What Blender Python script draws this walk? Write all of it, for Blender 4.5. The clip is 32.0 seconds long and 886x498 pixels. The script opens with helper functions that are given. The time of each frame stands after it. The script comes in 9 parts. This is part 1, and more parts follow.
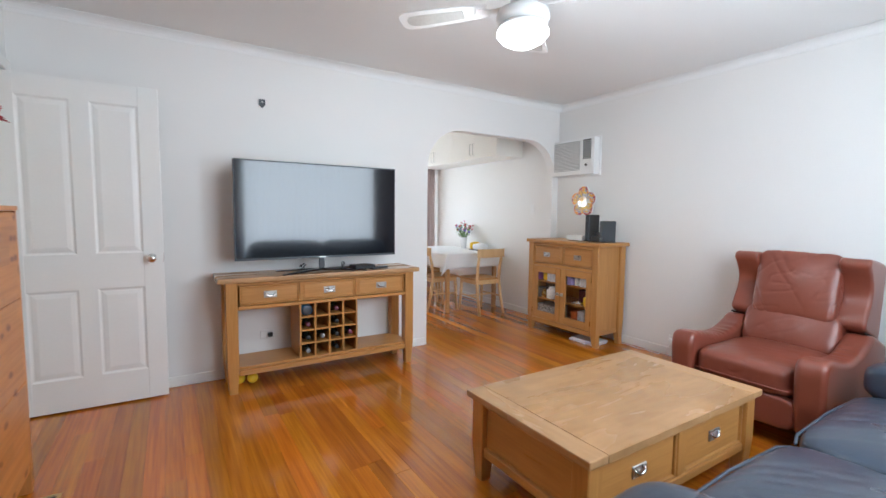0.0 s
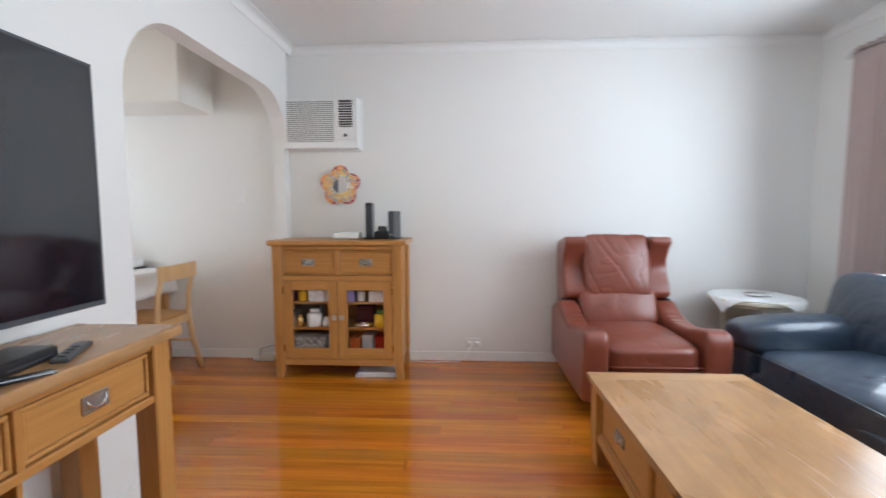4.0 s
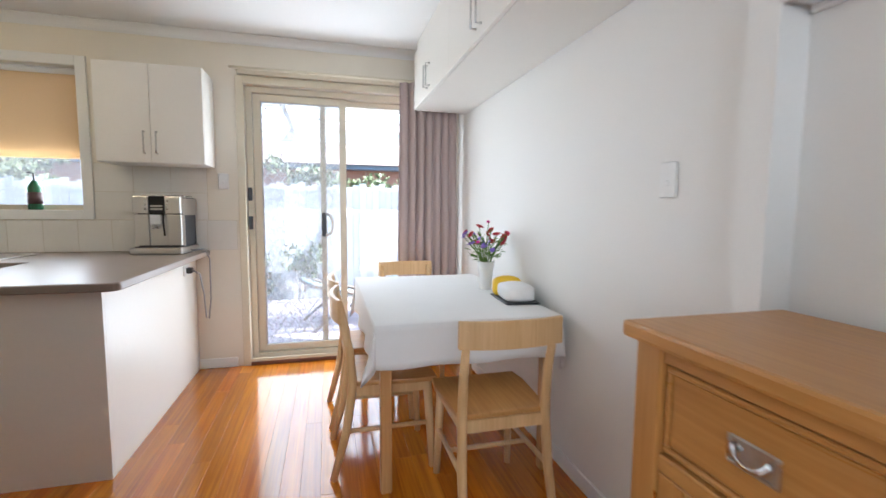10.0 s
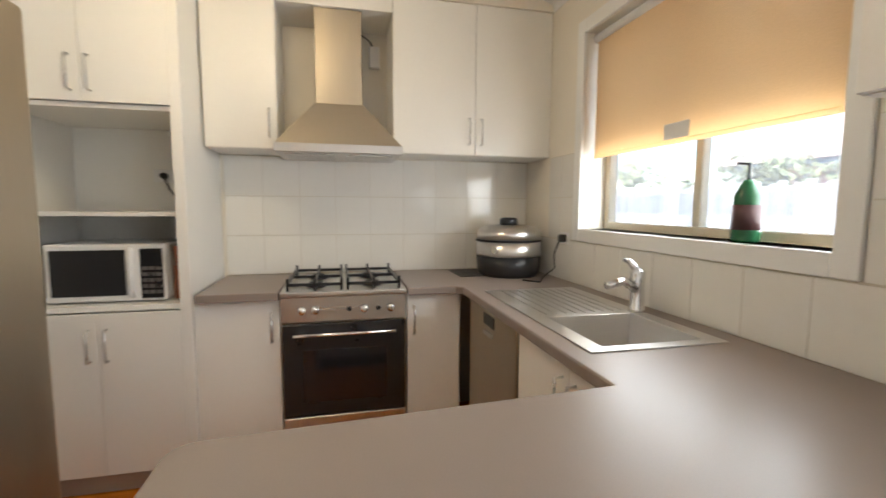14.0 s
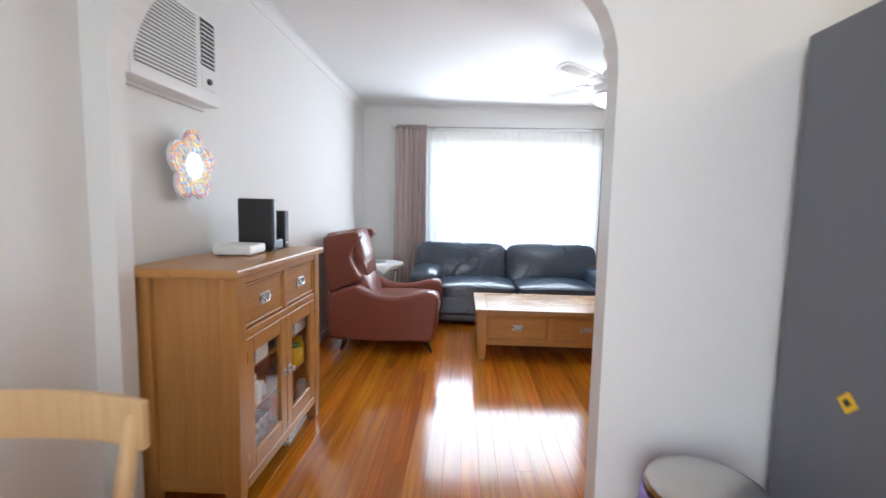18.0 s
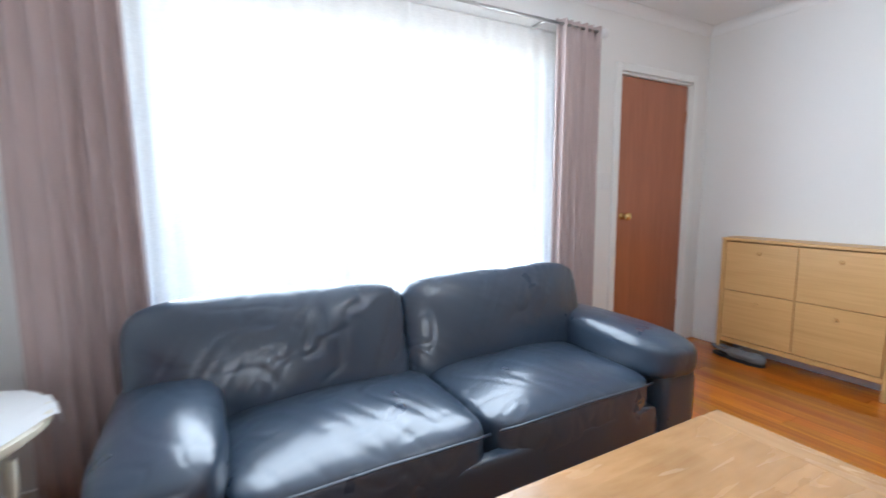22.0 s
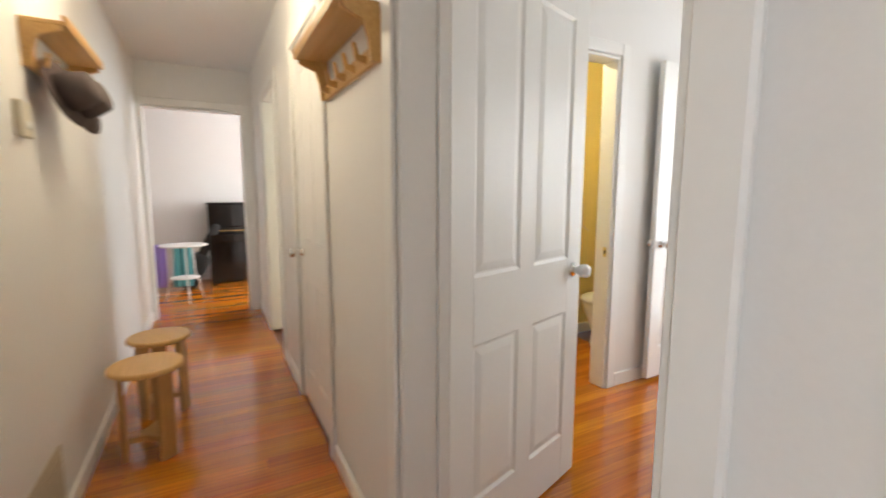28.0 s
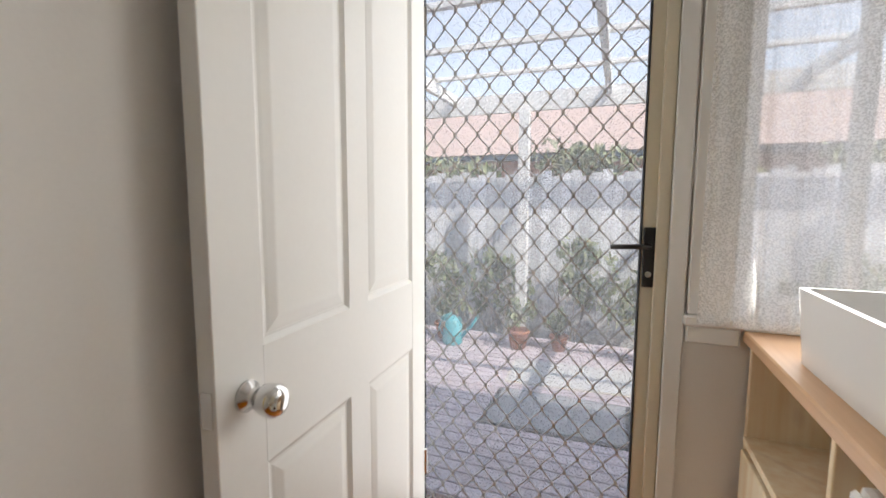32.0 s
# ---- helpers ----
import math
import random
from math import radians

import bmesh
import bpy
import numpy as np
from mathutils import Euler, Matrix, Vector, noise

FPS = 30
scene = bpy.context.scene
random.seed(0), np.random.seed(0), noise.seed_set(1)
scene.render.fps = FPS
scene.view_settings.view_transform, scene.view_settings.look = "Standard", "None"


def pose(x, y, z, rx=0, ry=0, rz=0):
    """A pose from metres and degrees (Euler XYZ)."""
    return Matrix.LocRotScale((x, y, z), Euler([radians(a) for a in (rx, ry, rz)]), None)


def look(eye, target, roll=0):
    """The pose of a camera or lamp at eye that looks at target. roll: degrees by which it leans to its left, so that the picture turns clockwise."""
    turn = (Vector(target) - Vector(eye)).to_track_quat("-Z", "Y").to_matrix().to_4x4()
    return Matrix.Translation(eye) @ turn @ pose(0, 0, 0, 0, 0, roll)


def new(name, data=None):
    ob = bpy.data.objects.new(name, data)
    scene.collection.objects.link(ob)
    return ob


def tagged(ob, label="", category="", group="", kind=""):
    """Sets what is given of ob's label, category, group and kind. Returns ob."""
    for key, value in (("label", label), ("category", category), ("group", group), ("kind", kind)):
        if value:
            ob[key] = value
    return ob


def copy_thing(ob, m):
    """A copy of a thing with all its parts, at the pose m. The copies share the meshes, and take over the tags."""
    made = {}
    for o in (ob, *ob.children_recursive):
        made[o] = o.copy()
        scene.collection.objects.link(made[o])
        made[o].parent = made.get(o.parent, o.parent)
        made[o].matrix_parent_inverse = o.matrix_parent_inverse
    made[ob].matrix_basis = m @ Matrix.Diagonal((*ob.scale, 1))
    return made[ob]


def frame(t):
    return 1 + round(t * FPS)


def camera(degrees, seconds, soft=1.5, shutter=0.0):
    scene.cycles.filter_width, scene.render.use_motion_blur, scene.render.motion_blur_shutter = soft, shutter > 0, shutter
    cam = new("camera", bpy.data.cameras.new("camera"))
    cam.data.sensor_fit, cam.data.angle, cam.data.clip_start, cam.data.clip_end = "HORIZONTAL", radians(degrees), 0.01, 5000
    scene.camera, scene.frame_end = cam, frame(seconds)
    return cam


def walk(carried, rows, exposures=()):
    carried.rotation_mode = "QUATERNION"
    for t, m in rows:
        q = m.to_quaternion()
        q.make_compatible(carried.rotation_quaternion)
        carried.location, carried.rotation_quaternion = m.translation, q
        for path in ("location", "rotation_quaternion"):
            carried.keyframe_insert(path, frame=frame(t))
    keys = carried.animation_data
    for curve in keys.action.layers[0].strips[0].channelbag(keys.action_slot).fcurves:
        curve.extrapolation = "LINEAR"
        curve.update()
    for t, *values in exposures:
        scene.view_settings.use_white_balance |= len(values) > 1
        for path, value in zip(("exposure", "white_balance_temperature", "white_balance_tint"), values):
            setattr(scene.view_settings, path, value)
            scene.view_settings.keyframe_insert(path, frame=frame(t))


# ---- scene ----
cam = camera(90.3, 32.0, 1.5, 0.45)
PATH = [
    (0, (-3.827, -3.631, 1.26), (-2.775, -1.938, 1.101), 0.6),
    (0.5, (-3.697, -3.403, 1.255), (-2.603, -1.737, 1.092), 0.5),
    (1, (-3.547, -3.093, 1.255), (-2.35, -1.499, 1.091), 0.5),
    (1.5, (-3.381, -2.77, 1.255), (-2.072, -1.266, 1.1), 0.4),
    (2, (-3.322, -2.397, 1.284), (-1.865, -1.037, 1.121), 0.6),
    (2.5, (-3.292, -2.03, 1.252), (-1.634, -0.923, 1.093), 0.4),
    (3, (-3.294, -1.691, 1.235), (-1.474, -0.876, 1.076), 0.0),
    (3.5, (-3.351, -1.484, 1.226), (-1.417, -1.002, 1.067), -0.1),
    (4, (-3.496, -1.373, 1.186), (-1.505, -1.272, 1.026), -0.2),
    (4.5, (-3.598, -1.346, 1.12), (-1.629, -1.66, 0.97), -0.2),
    (6.5, (-3.426, -1.407, 1.15), (-1.616, -2.234, 0.945), 0.3),
    (7, (-3.078, -1.543, 1.165), (-1.133, -1.97, 0.978), 0.2),
    (7.5, (-2.693, -1.582, 1.202), (-0.702, -1.546, 1.016), 0.4),
    (8, (-2.228, -1.581, 1.275), (-0.367, -0.886, 1.045), 0.3),
    (8.5, (-1.894, -1.418, 1.275), (-0.271, -0.27, 1.049), 0.3),
    (9, (-1.563, -1.273, 1.287), (-0.337, 0.294, 1.081), 0.3),
    (9.5, (-1.313, -1.085, 1.277), (-0.512, 0.738, 1.091), 0.4),
    (10, (-1.075, -0.772, 1.231), (-0.57, 1.155, 1.049), 0.5),
    (10.5, (-0.958, -0.429, 1.238), (-0.649, 1.537, 1.046), 0.7),
    (11, (-0.906, -0.042, 1.238), (-0.987, 1.947, 1.045), 0.6),
    (11.5, (-0.985, 0.313, 1.258), (-1.498, 2.237, 1.071), 0.7),
    (12, (-1.171, 0.64, 1.277), (-2.155, 2.371, 1.088), 0.7),
    (12.5, (-1.39, 0.929, 1.278), (-2.699, 2.428, 1.09), 0.7),
    (13, (-1.643, 1.216, 1.284), (-3.252, 2.39, 1.107), 0.5),
    (13.5, (-1.876, 1.434, 1.311), (-3.668, 2.302, 1.123), 0.5),
    (15.5, (-1.607, 2.076, 1.29), (-3.205, 0.883, 1.138), 0.2),
    (16, (-1.439, 2.135, 1.273), (-2.635, 0.539, 1.119), 0.6),
    (16.5, (-1.338, 2.169, 1.239), (-2.082, 0.318, 1.094), 1.0),
    (17, (-1.323, 2.157, 1.253), (-1.577, 0.18, 1.093), 1.3),
    (17.5, (-1.301, 1.972, 1.248), (-1.261, -0.021, 1.08), 1.3),
    (18, (-1.275, 1.563, 1.243), (-1.188, -0.426, 1.055), 1.2),
    (18.5, (-1.268, 1.102, 1.241), (-1.185, -0.885, 1.034), 1.0),
    (19, (-1.21, 0.594, 1.184), (-1.17, -1.397, 0.996), -0.1),
    (19.5, (-1.132, 0.143, 1.199), (-1.176, -1.846, 0.992), -0.1),
    (20, (-1.031, -0.327, 1.156), (-1.185, -2.311, 0.952), 0.1),
    (20.5, (-0.95, -0.746, 1.151), (-1.224, -2.717, 0.948), 0.2),
    (21, (-0.933, -1.182, 1.143), (-1.365, -3.124, 0.936), 0.3),
    (21.5, (-0.958, -1.515, 1.165), (-1.568, -3.407, 0.945), 0.2),
    (22, (-1.033, -1.806, 1.216), (-1.973, -3.554, 0.971), -0.5),
    (22.5, (-1.1, -1.921, 1.27), (-2.407, -3.412, 1.007), -0.5),
    (23, (-1.074, -1.916, 1.361), (-2.797, -2.893, 1.083), -0.2),
    (23.5, (-1.033, -1.833, 1.37), (-2.959, -2.311, 1.125), 0.1),
    (24, (-1.088, -1.731, 1.359), (-3.076, -1.735, 1.139), 0.3),
    (24.5, (-1.347, -1.558, 1.3), (-3.314, -1.263, 1.097), 0.4),
    (26.5, (-3.343, -0.924, 1.309), (-5.276, -0.469, 1.072), 0.3),
    (27, (-3.861, -0.831, 1.309), (-5.786, -0.345, 1.069), 0.1),
    (27.5, (-4.286, -0.703, 1.273), (-6.173, -0.087, 1.026), 0.2),
    (28, (-4.615, -0.565, 1.252), (-6.365, 0.37, 1.003), 0.1),
    (28.5, (-4.883, -0.383, 1.22), (-6.381, 0.918, 0.971), 0.1),
    (29, (-5.195, -0.167, 1.174), (-6.327, 1.466, 0.949), 0.3),
    (29.5, (-5.373, 0.078, 1.16), (-6.216, 1.879, 0.941), 0.0),
    (30, (-5.542, 0.399, 1.172), (-6.312, 2.232, 0.957), 0.2),
    (30.5, (-5.674, 0.723, 1.199), (-6.405, 2.571, 0.977), 0.2),
    (31, (-5.774, 1.062, 1.219), (-6.484, 2.919, 0.999), 0.3),
    (31.5, (-5.86, 1.32, 1.238), (-6.565, 3.18, 1.029), 0.9),
    (32, (-5.874, 1.469, 1.258), (-6.609, 3.318, 1.054), 0.2),
]
walk(cam, [(t, look(eye, target, roll)) for t, eye, target, roll in PATH], exposures=[(0, 1.96, 5640, 5), (7, 1.95, 5690, 5), (9, 1.89, 5640, 5), (11, 1.86, 5690, 6), (12.5, 2.01, 6010, 7), (14, 2.05, 6160, 7), (16, 1.99, 6060, 7), (17.5, 1.99, 5640, 6), (20, 1.98, 5680, 6), (21, 2.13, 5530, 6), (22, 2.13, 5530, 6), (24, 1.96, 5780, 6), (26.5, 2.02, 5900, 8), (27.4, 2.2, 6000, 8), (28, 2.07, 6220, 8), (29, 1.82, 6800, 9), (30, 1.30, 7050, 9), (31, 1.0, 7120, 9), (32, 0.88, 6720, 9)])

# ---- light ----
world = bpy.data.worlds.new("sky")
scene.world = world
world.use_nodes = True
wn = world.node_tree.nodes
sky = wn.new("ShaderNodeTexSky")
sky.sky_type, sky.sun_disc = "NISHITA", False
sky.sun_elevation, sky.sun_rotation = radians(48), radians(118)
wn["Background"].inputs["Strength"].default_value = 0.15
world.node_tree.links.new(sky.outputs[0], wn["Background"].inputs["Color"])


def lamp(name, kind, m, power, colour=(1, 1, 1), **settings):
    data = bpy.data.lights.new(name, kind)
    data.energy, data.color = power, colour
    for key, value in settings.items():
        if key == "size":
            data.shape = "RECTANGLE"
            data.size, data.size_y = value
        elif key == "spread":
            data.spread = radians(value)
        elif key == "soft":
            data.shadow_soft_size = value
        elif key == "angle":
            data.angle = radians(value)
    ob = new(name, data)
    ob.matrix_world = m
    return ob


SUN_EL, SUN_AZ = radians(48), radians(118)
sun_way = Vector((math.sin(SUN_AZ) * math.cos(SUN_EL), math.cos(SUN_AZ) * math.cos(SUN_EL), math.sin(SUN_EL)))
lamp("sun", "SUN", look(sun_way * 20, (0, 0, 0)), 4.2, (1, 0.95, 0.88), angle=0.5)
# daylight standing in the window openings
lamp("window_sky", "AREA", look((-1.86, -4.13, 1.4), (-1.86, 0, 1.35)), 1.6, (0.97, 0.99, 1), size=(2.0, 1.55))
lamp("window_daylight", "AREA", look((-1.86, -3.83, 1.4), (-2.3, 0, 1.3)), 16.0, (0.96, 0.985, 1), size=(1.95, 1.55))
lamp("sliding_door_daylight", "AREA", look((-0.93, 2.86, 1.1), (-0.93, 0, 1.0)), 9.5, (1, 0.98, 0.95), size=(1.4, 1.95))
lamp("kitchen_window_daylight", "AREA", look((-3.32, 2.965, 1.40), (-3.32, 0, 1.3)), 2.8, (1, 0.98, 0.95), size=(1.12, 0.34))
lamp("laundry_door_daylight", "AREA", look((-6.18, 2.875, 1.1), (-6.18, 0, 1.0)), 3.4, (1, 0.98, 0.95), size=(0.7, 1.9))
lamp("laundry_window_sky", "AREA", look((-5.265, 2.95, 1.5), (-5.3, 0.6, 1.4)), 0.2, (1, 0.99, 0.97), size=(0.52, 1.0))
lamp("laundry_window_daylight", "AREA", look((-5.28, 2.74, 1.5), (-5.85, 0.5, 1.3)), 2.9, (1, 0.98, 0.95), size=(0.55, 1.05))
# added for two rooms whose windows are unseen and not built
lamp("far_room_added_daylight", "AREA", look((-11.0, 2.35, 1.5), (-11.0, -1, 1.2)), 24.5, (1, 0.97, 0.95), size=(1.6, 1.2))
lamp("side_room_added_daylight", "AREA", look((-8.4, 2.2, 1.5), (-8.4, -1, 1.2)), 10.1, (0.85, 0.93, 1), size=(1.0, 1.2))
# lamps of the house
lamp("fan_lamp", "POINT", pose(-2.385, -2.00, 2.08), 7.0, (1, 0.97, 0.92), soft=0.09)
lamp("hall_lamp", "POINT", pose(-6.85, -0.6, 2.15), 3.2, (1, 0.78, 0.50), soft=0.06)
lamp("kitchen_lamp", "POINT", pose(-3.3, 1.2, 2.38), 4.3, (1, 0.74, 0.40), soft=0.16)
# added fill that brightens the toilet; no fitting is known there
lamp("toilet_fill", "POINT", pose(-7.05, 1.3, 2.3), 6.0, (1, 0.88, 0.56), soft=0.06)

# ---- helpers for meshes ----
def mesh_of(bm, name, mat, smooth=False):
    me = bpy.data.meshes.new(name)
    bm.to_mesh(me)
    bm.free()
    me.materials.append(mat)
    if smooth:
        me.shade_smooth()
    return me


def part(name, bm, mat, parent, label="", smooth=False):
    ob = new(name, mesh_of(bm, name, mat, smooth))
    ob.parent = parent
    return tagged(ob, label)


def thing(name, label, category, m=None, group="", kind=""):
    ob = new(name)
    ob.empty_display_size = 0.1
    ob.matrix_world = m or Matrix()
    return tagged(ob, label, category, group, kind)


def solid(name, bm, mat, label, category, m=None, group="", kind="", smooth=False):
    ob = new(name, mesh_of(bm, name, mat, smooth))
    ob.matrix_world = m or Matrix()
    return tagged(ob, label, category, group, kind)


def add_box(bm, x0, x1, y0, y1, z0, z1, bev=0.0, seg=1, m=None):
    got = bmesh.ops.create_cube(bm, size=1.0, matrix=Matrix.LocRotScale(((x0 + x1) / 2, (y0 + y1) / 2, (z0 + z1) / 2), None, (abs(x1 - x0), abs(y1 - y0), abs(z1 - z0))))
    verts = got["verts"]
    if bev:
        edges = list({e for v in verts for e in v.link_edges})
        verts = bmesh.ops.bevel(bm, geom=edges, offset=bev, segments=seg, affect="EDGES", profile=0.6)["verts"]
        verts = list({v for v in verts} | {v for v in got["verts"] if v.is_valid})
    if m is not None:
        bmesh.ops.transform(bm, matrix=m, verts=verts)
    return bm


def box(x0, x1, y0, y1, z0, z1, bev=0.0, seg=1, m=None):
    return add_box(bmesh.new(), x0, x1, y0, y1, z0, z1, bev, seg, m)


def lathe(profile, n=24, m=None, bm=None):
    """A turned body from (radius, height) pairs, closed at both ends."""
    bm = bm or bmesh.new()
    rings = [[bm.verts.new((r * math.cos(2 * math.pi * k / n), r * math.sin(2 * math.pi * k / n), z)) for k in range(n)] for r, z in profile]
    for a, b in zip(rings, rings[1:]):
        for k in range(n):
            bm.faces.new((a[k], a[(k + 1) % n], b[(k + 1) % n], b[k]))
    bm.faces.new(rings[0][::-1])
    bm.faces.new(rings[-1])
    if m is not None:
        bmesh.ops.transform(bm, matrix=m, verts=[v for r in rings for v in r])
    return bm


def tube(points, r, n=8, bm=None):
    """A round bar through the points."""
    bm = bm or bmesh.new()
    pts = [Vector(p) for p in points]
    rings = []
    side = None
    for i, p in enumerate(pts):
        way = (pts[min(i + 1, len(pts) - 1)] - pts[max(i - 1, 0)]).normalized()
        if side is None:
            side = way.orthogonal().normalized()
        side = (side - side.dot(way) * way).normalized()
        up = way.cross(side)
        rad = r[i] if isinstance(r, (list, tuple)) else r
        rings.append([bm.verts.new(p + rad * (math.cos(2 * math.pi * k / n) * side + math.sin(2 * math.pi * k / n) * up)) for k in range(n)])
    for a, b in zip(rings, rings[1:]):
        for k in range(n):
            bm.faces.new((a[k], a[(k + 1) % n], b[(k + 1) % n], b[k]))
    bm.faces.new(rings[0][::-1])
    bm.faces.new(rings[-1])
    return bm


def prism(outline, depth, axis="y", m=None, bm=None, bev=0.0):
    """A flat outline of (u, v) pushed along an axis: 'y' takes x,z; 'x' takes y,z; 'z' takes x,y. Depth is (from, to)."""
    bm = bm or bmesh.new()
    put = {"y": lambda u, v, d: (u, d, v), "x": lambda u, v, d: (d, u, v), "z": lambda u, v, d: (u, v, d)}[axis]
    a = [bm.verts.new(put(u, v, depth[0])) for u, v in outline]
    b = [bm.verts.new(put(u, v, depth[1])) for u, v in outline]
    faces = [bm.faces.new(a), bm.faces.new(b[::-1])]
    n = len(a)
    for k in range(n):
        faces.append(bm.faces.new((a[k], b[k], b[(k + 1) % n], a[(k + 1) % n])))
    bmesh.ops.recalc_face_normals(bm, faces=faces)
    if bev:
        rim = [e for f in faces[:2] for e in f.edges]
        bmesh.ops.bevel(bm, geom=rim, offset=bev, segments=2, affect="EDGES", profile=0.6)
    if m is not None:
        bmesh.ops.transform(bm, matrix=m, verts=bm.verts[:])
    return bm


def cushion(sx, sy, sz, puff=0.3, n=14, wrinkle=0.0, m=None, seed=0.0, square=5.0):
    """A soft upholstered block of the given size about its centre, fuller in the middle."""
    bm = bmesh.new()
    bmesh.ops.create_cube(bm, size=2.0)
    bmesh.ops.subdivide_edges(bm, edges=bm.edges[:], cuts=n, use_grid_fill=True)
    for v in bm.verts:
        p = v.co.copy()
        big = max(abs(p.x), abs(p.y), abs(p.z))
        ln = (abs(p.x) ** square + abs(p.y) ** square + abs(p.z) ** square) ** (1 / square)
        q = p / ln * 1.0
        dome = (1 - q.x * q.x) * (1 - q.y * q.y)
        q.z *= 1 + puff * dome
        w = Vector((q.x * sx / 2, q.y * sy / 2, q.z * sz / 2))
        if wrinkle:
            # soft hollows, and narrow creases where a slanted noise crosses zero
            bend = noise.noise(Vector((w.x * 3 + seed, w.y * 3, w.z * 3)))
            a = noise.noise(Vector((w.x * 9 + w.y * 5 + seed, w.y * 3.2 + 2 * bend, w.z * 5)))
            b = noise.noise(Vector((w.x * 5 - w.y * 8 + 2 * seed, w.y * 6 + bend, w.z * 7)))
            where = 0.5 + 0.5 * noise.noise(Vector((w.x * 4 - seed, w.y * 4, 3.3)))
            k = 0.6 * noise.noise(Vector((w.x * 4, w.y * 4.5 + seed, w.z * 4))) - where * (0.75 * math.exp(-(a / 0.085) ** 2) + 0.35 * math.exp(-(b / 0.07) ** 2))
            w += q.normalized() * wrinkle * k
        v.co = w
    if m is not None:
        bmesh.ops.transform(bm, matrix=m, verts=bm.verts[:])
    return bm


def arc(cx, cy, r, a0, a1, n=8):
    return [(cx + r * math.cos(radians(a0 + (a1 - a0) * k / n)), cy + r * math.sin(radians(a0 + (a1 - a0) * k / n))) for k in range(n + 1)]

# ---- materials ----
def material(name, colour, rough=0.5, metal=0.0, var=0.06, scale=6.0, fine=80.0, bump=0.1, stretch=(1, 1, 1), spec=0.5, coat=0.0, per_piece=0.0, trans=0.0, rough_var=0.08):
    """A painted or plain surface: two scales of change in tone, a fine relief and uneven gloss."""
    mat = bpy.data.materials.new(name)
    mat.use_nodes = True
    nt = mat.node_tree
    b = nt.nodes["Principled BSDF"]
    link = nt.links.new
    co = nt.nodes.new("ShaderNodeTexCoord")
    mp = nt.nodes.new("ShaderNodeMapping")
    mp.inputs["Scale"].default_value = stretch
    link(co.outputs["Object"], mp.inputs[0])
    n1, n2 = nt.nodes.new("ShaderNodeTexNoise"), nt.nodes.new("ShaderNodeTexNoise")
    n1.inputs["Scale"].default_value, n2.inputs["Scale"].default_value = scale, fine
    n1.inputs["Detail"].default_value = n2.inputs["Detail"].default_value = 4
    add = nt.nodes.new("ShaderNodeMath")
    add.operation = "ADD"
    for n, s in ((n1, 0), (n2, 1)):
        link(mp.outputs[0], n.inputs["Vector"])
        link(n.outputs[0], add.inputs[s])
    amount = nt.nodes.new("ShaderNodeMapRange")
    amount.inputs["From Min"].default_value, amount.inputs["From Max"].default_value = 0.6, 1.4
    amount.inputs["To Min"].default_value, amount.inputs["To Max"].default_value = 1 - var, 1 + var
    link(add.outputs[0], amount.inputs["Value"])
    hsv = nt.nodes.new("ShaderNodeHueSaturation")
    hsv.inputs["Color"].default_value = (*colour, 1)
    if per_piece:
        info = nt.nodes.new("ShaderNodeObjectInfo")
        pr = nt.nodes.new("ShaderNodeMapRange")
        pr.inputs["To Min"].default_value, pr.inputs["To Max"].default_value = 1 - per_piece, 1 + per_piece
        link(info.outputs["Random"], pr.inputs["Value"])
        mul = nt.nodes.new("ShaderNodeMath")
        mul.operation = "MULTIPLY"
        link(pr.outputs[0], mul.inputs[0])
        link(amount.outputs[0], mul.inputs[1])
        link(mul.outputs[0], hsv.inputs["Value"])
    else:
        link(amount.outputs[0], hsv.inputs["Value"])
    link(hsv.outputs[0], b.inputs["Base Color"])
    rr = nt.nodes.new("ShaderNodeMapRange")
    rr.inputs["From Min"].default_value, rr.inputs["From Max"].default_value = 0.3, 0.7
    rr.inputs["To Min"].default_value, rr.inputs["To Max"].default_value = max(0.02, rough - rough_var), min(1, rough + rough_var)
    link(n1.outputs[0], rr.inputs["Value"])
    link(rr.outputs[0], b.inputs["Roughness"])
    b.inputs["Metallic"].default_value = metal
    b.inputs["Specular IOR Level"].default_value = spec
    b.inputs["Coat Weight"].default_value = coat
    b.inputs["Coat Roughness"].default_value = 0.12
    b.inputs["Transmission Weight"].default_value = trans
    if bump:
        bp = nt.nodes.new("ShaderNodeBump")
        bp.inputs["Strength"].default_value, bp.inputs["Distance"].default_value = bump, 0.004
        link(n2.outputs[0], bp.inputs["Height"])
        link(bp.outputs[0], b.inputs["Normal"])
    return mat


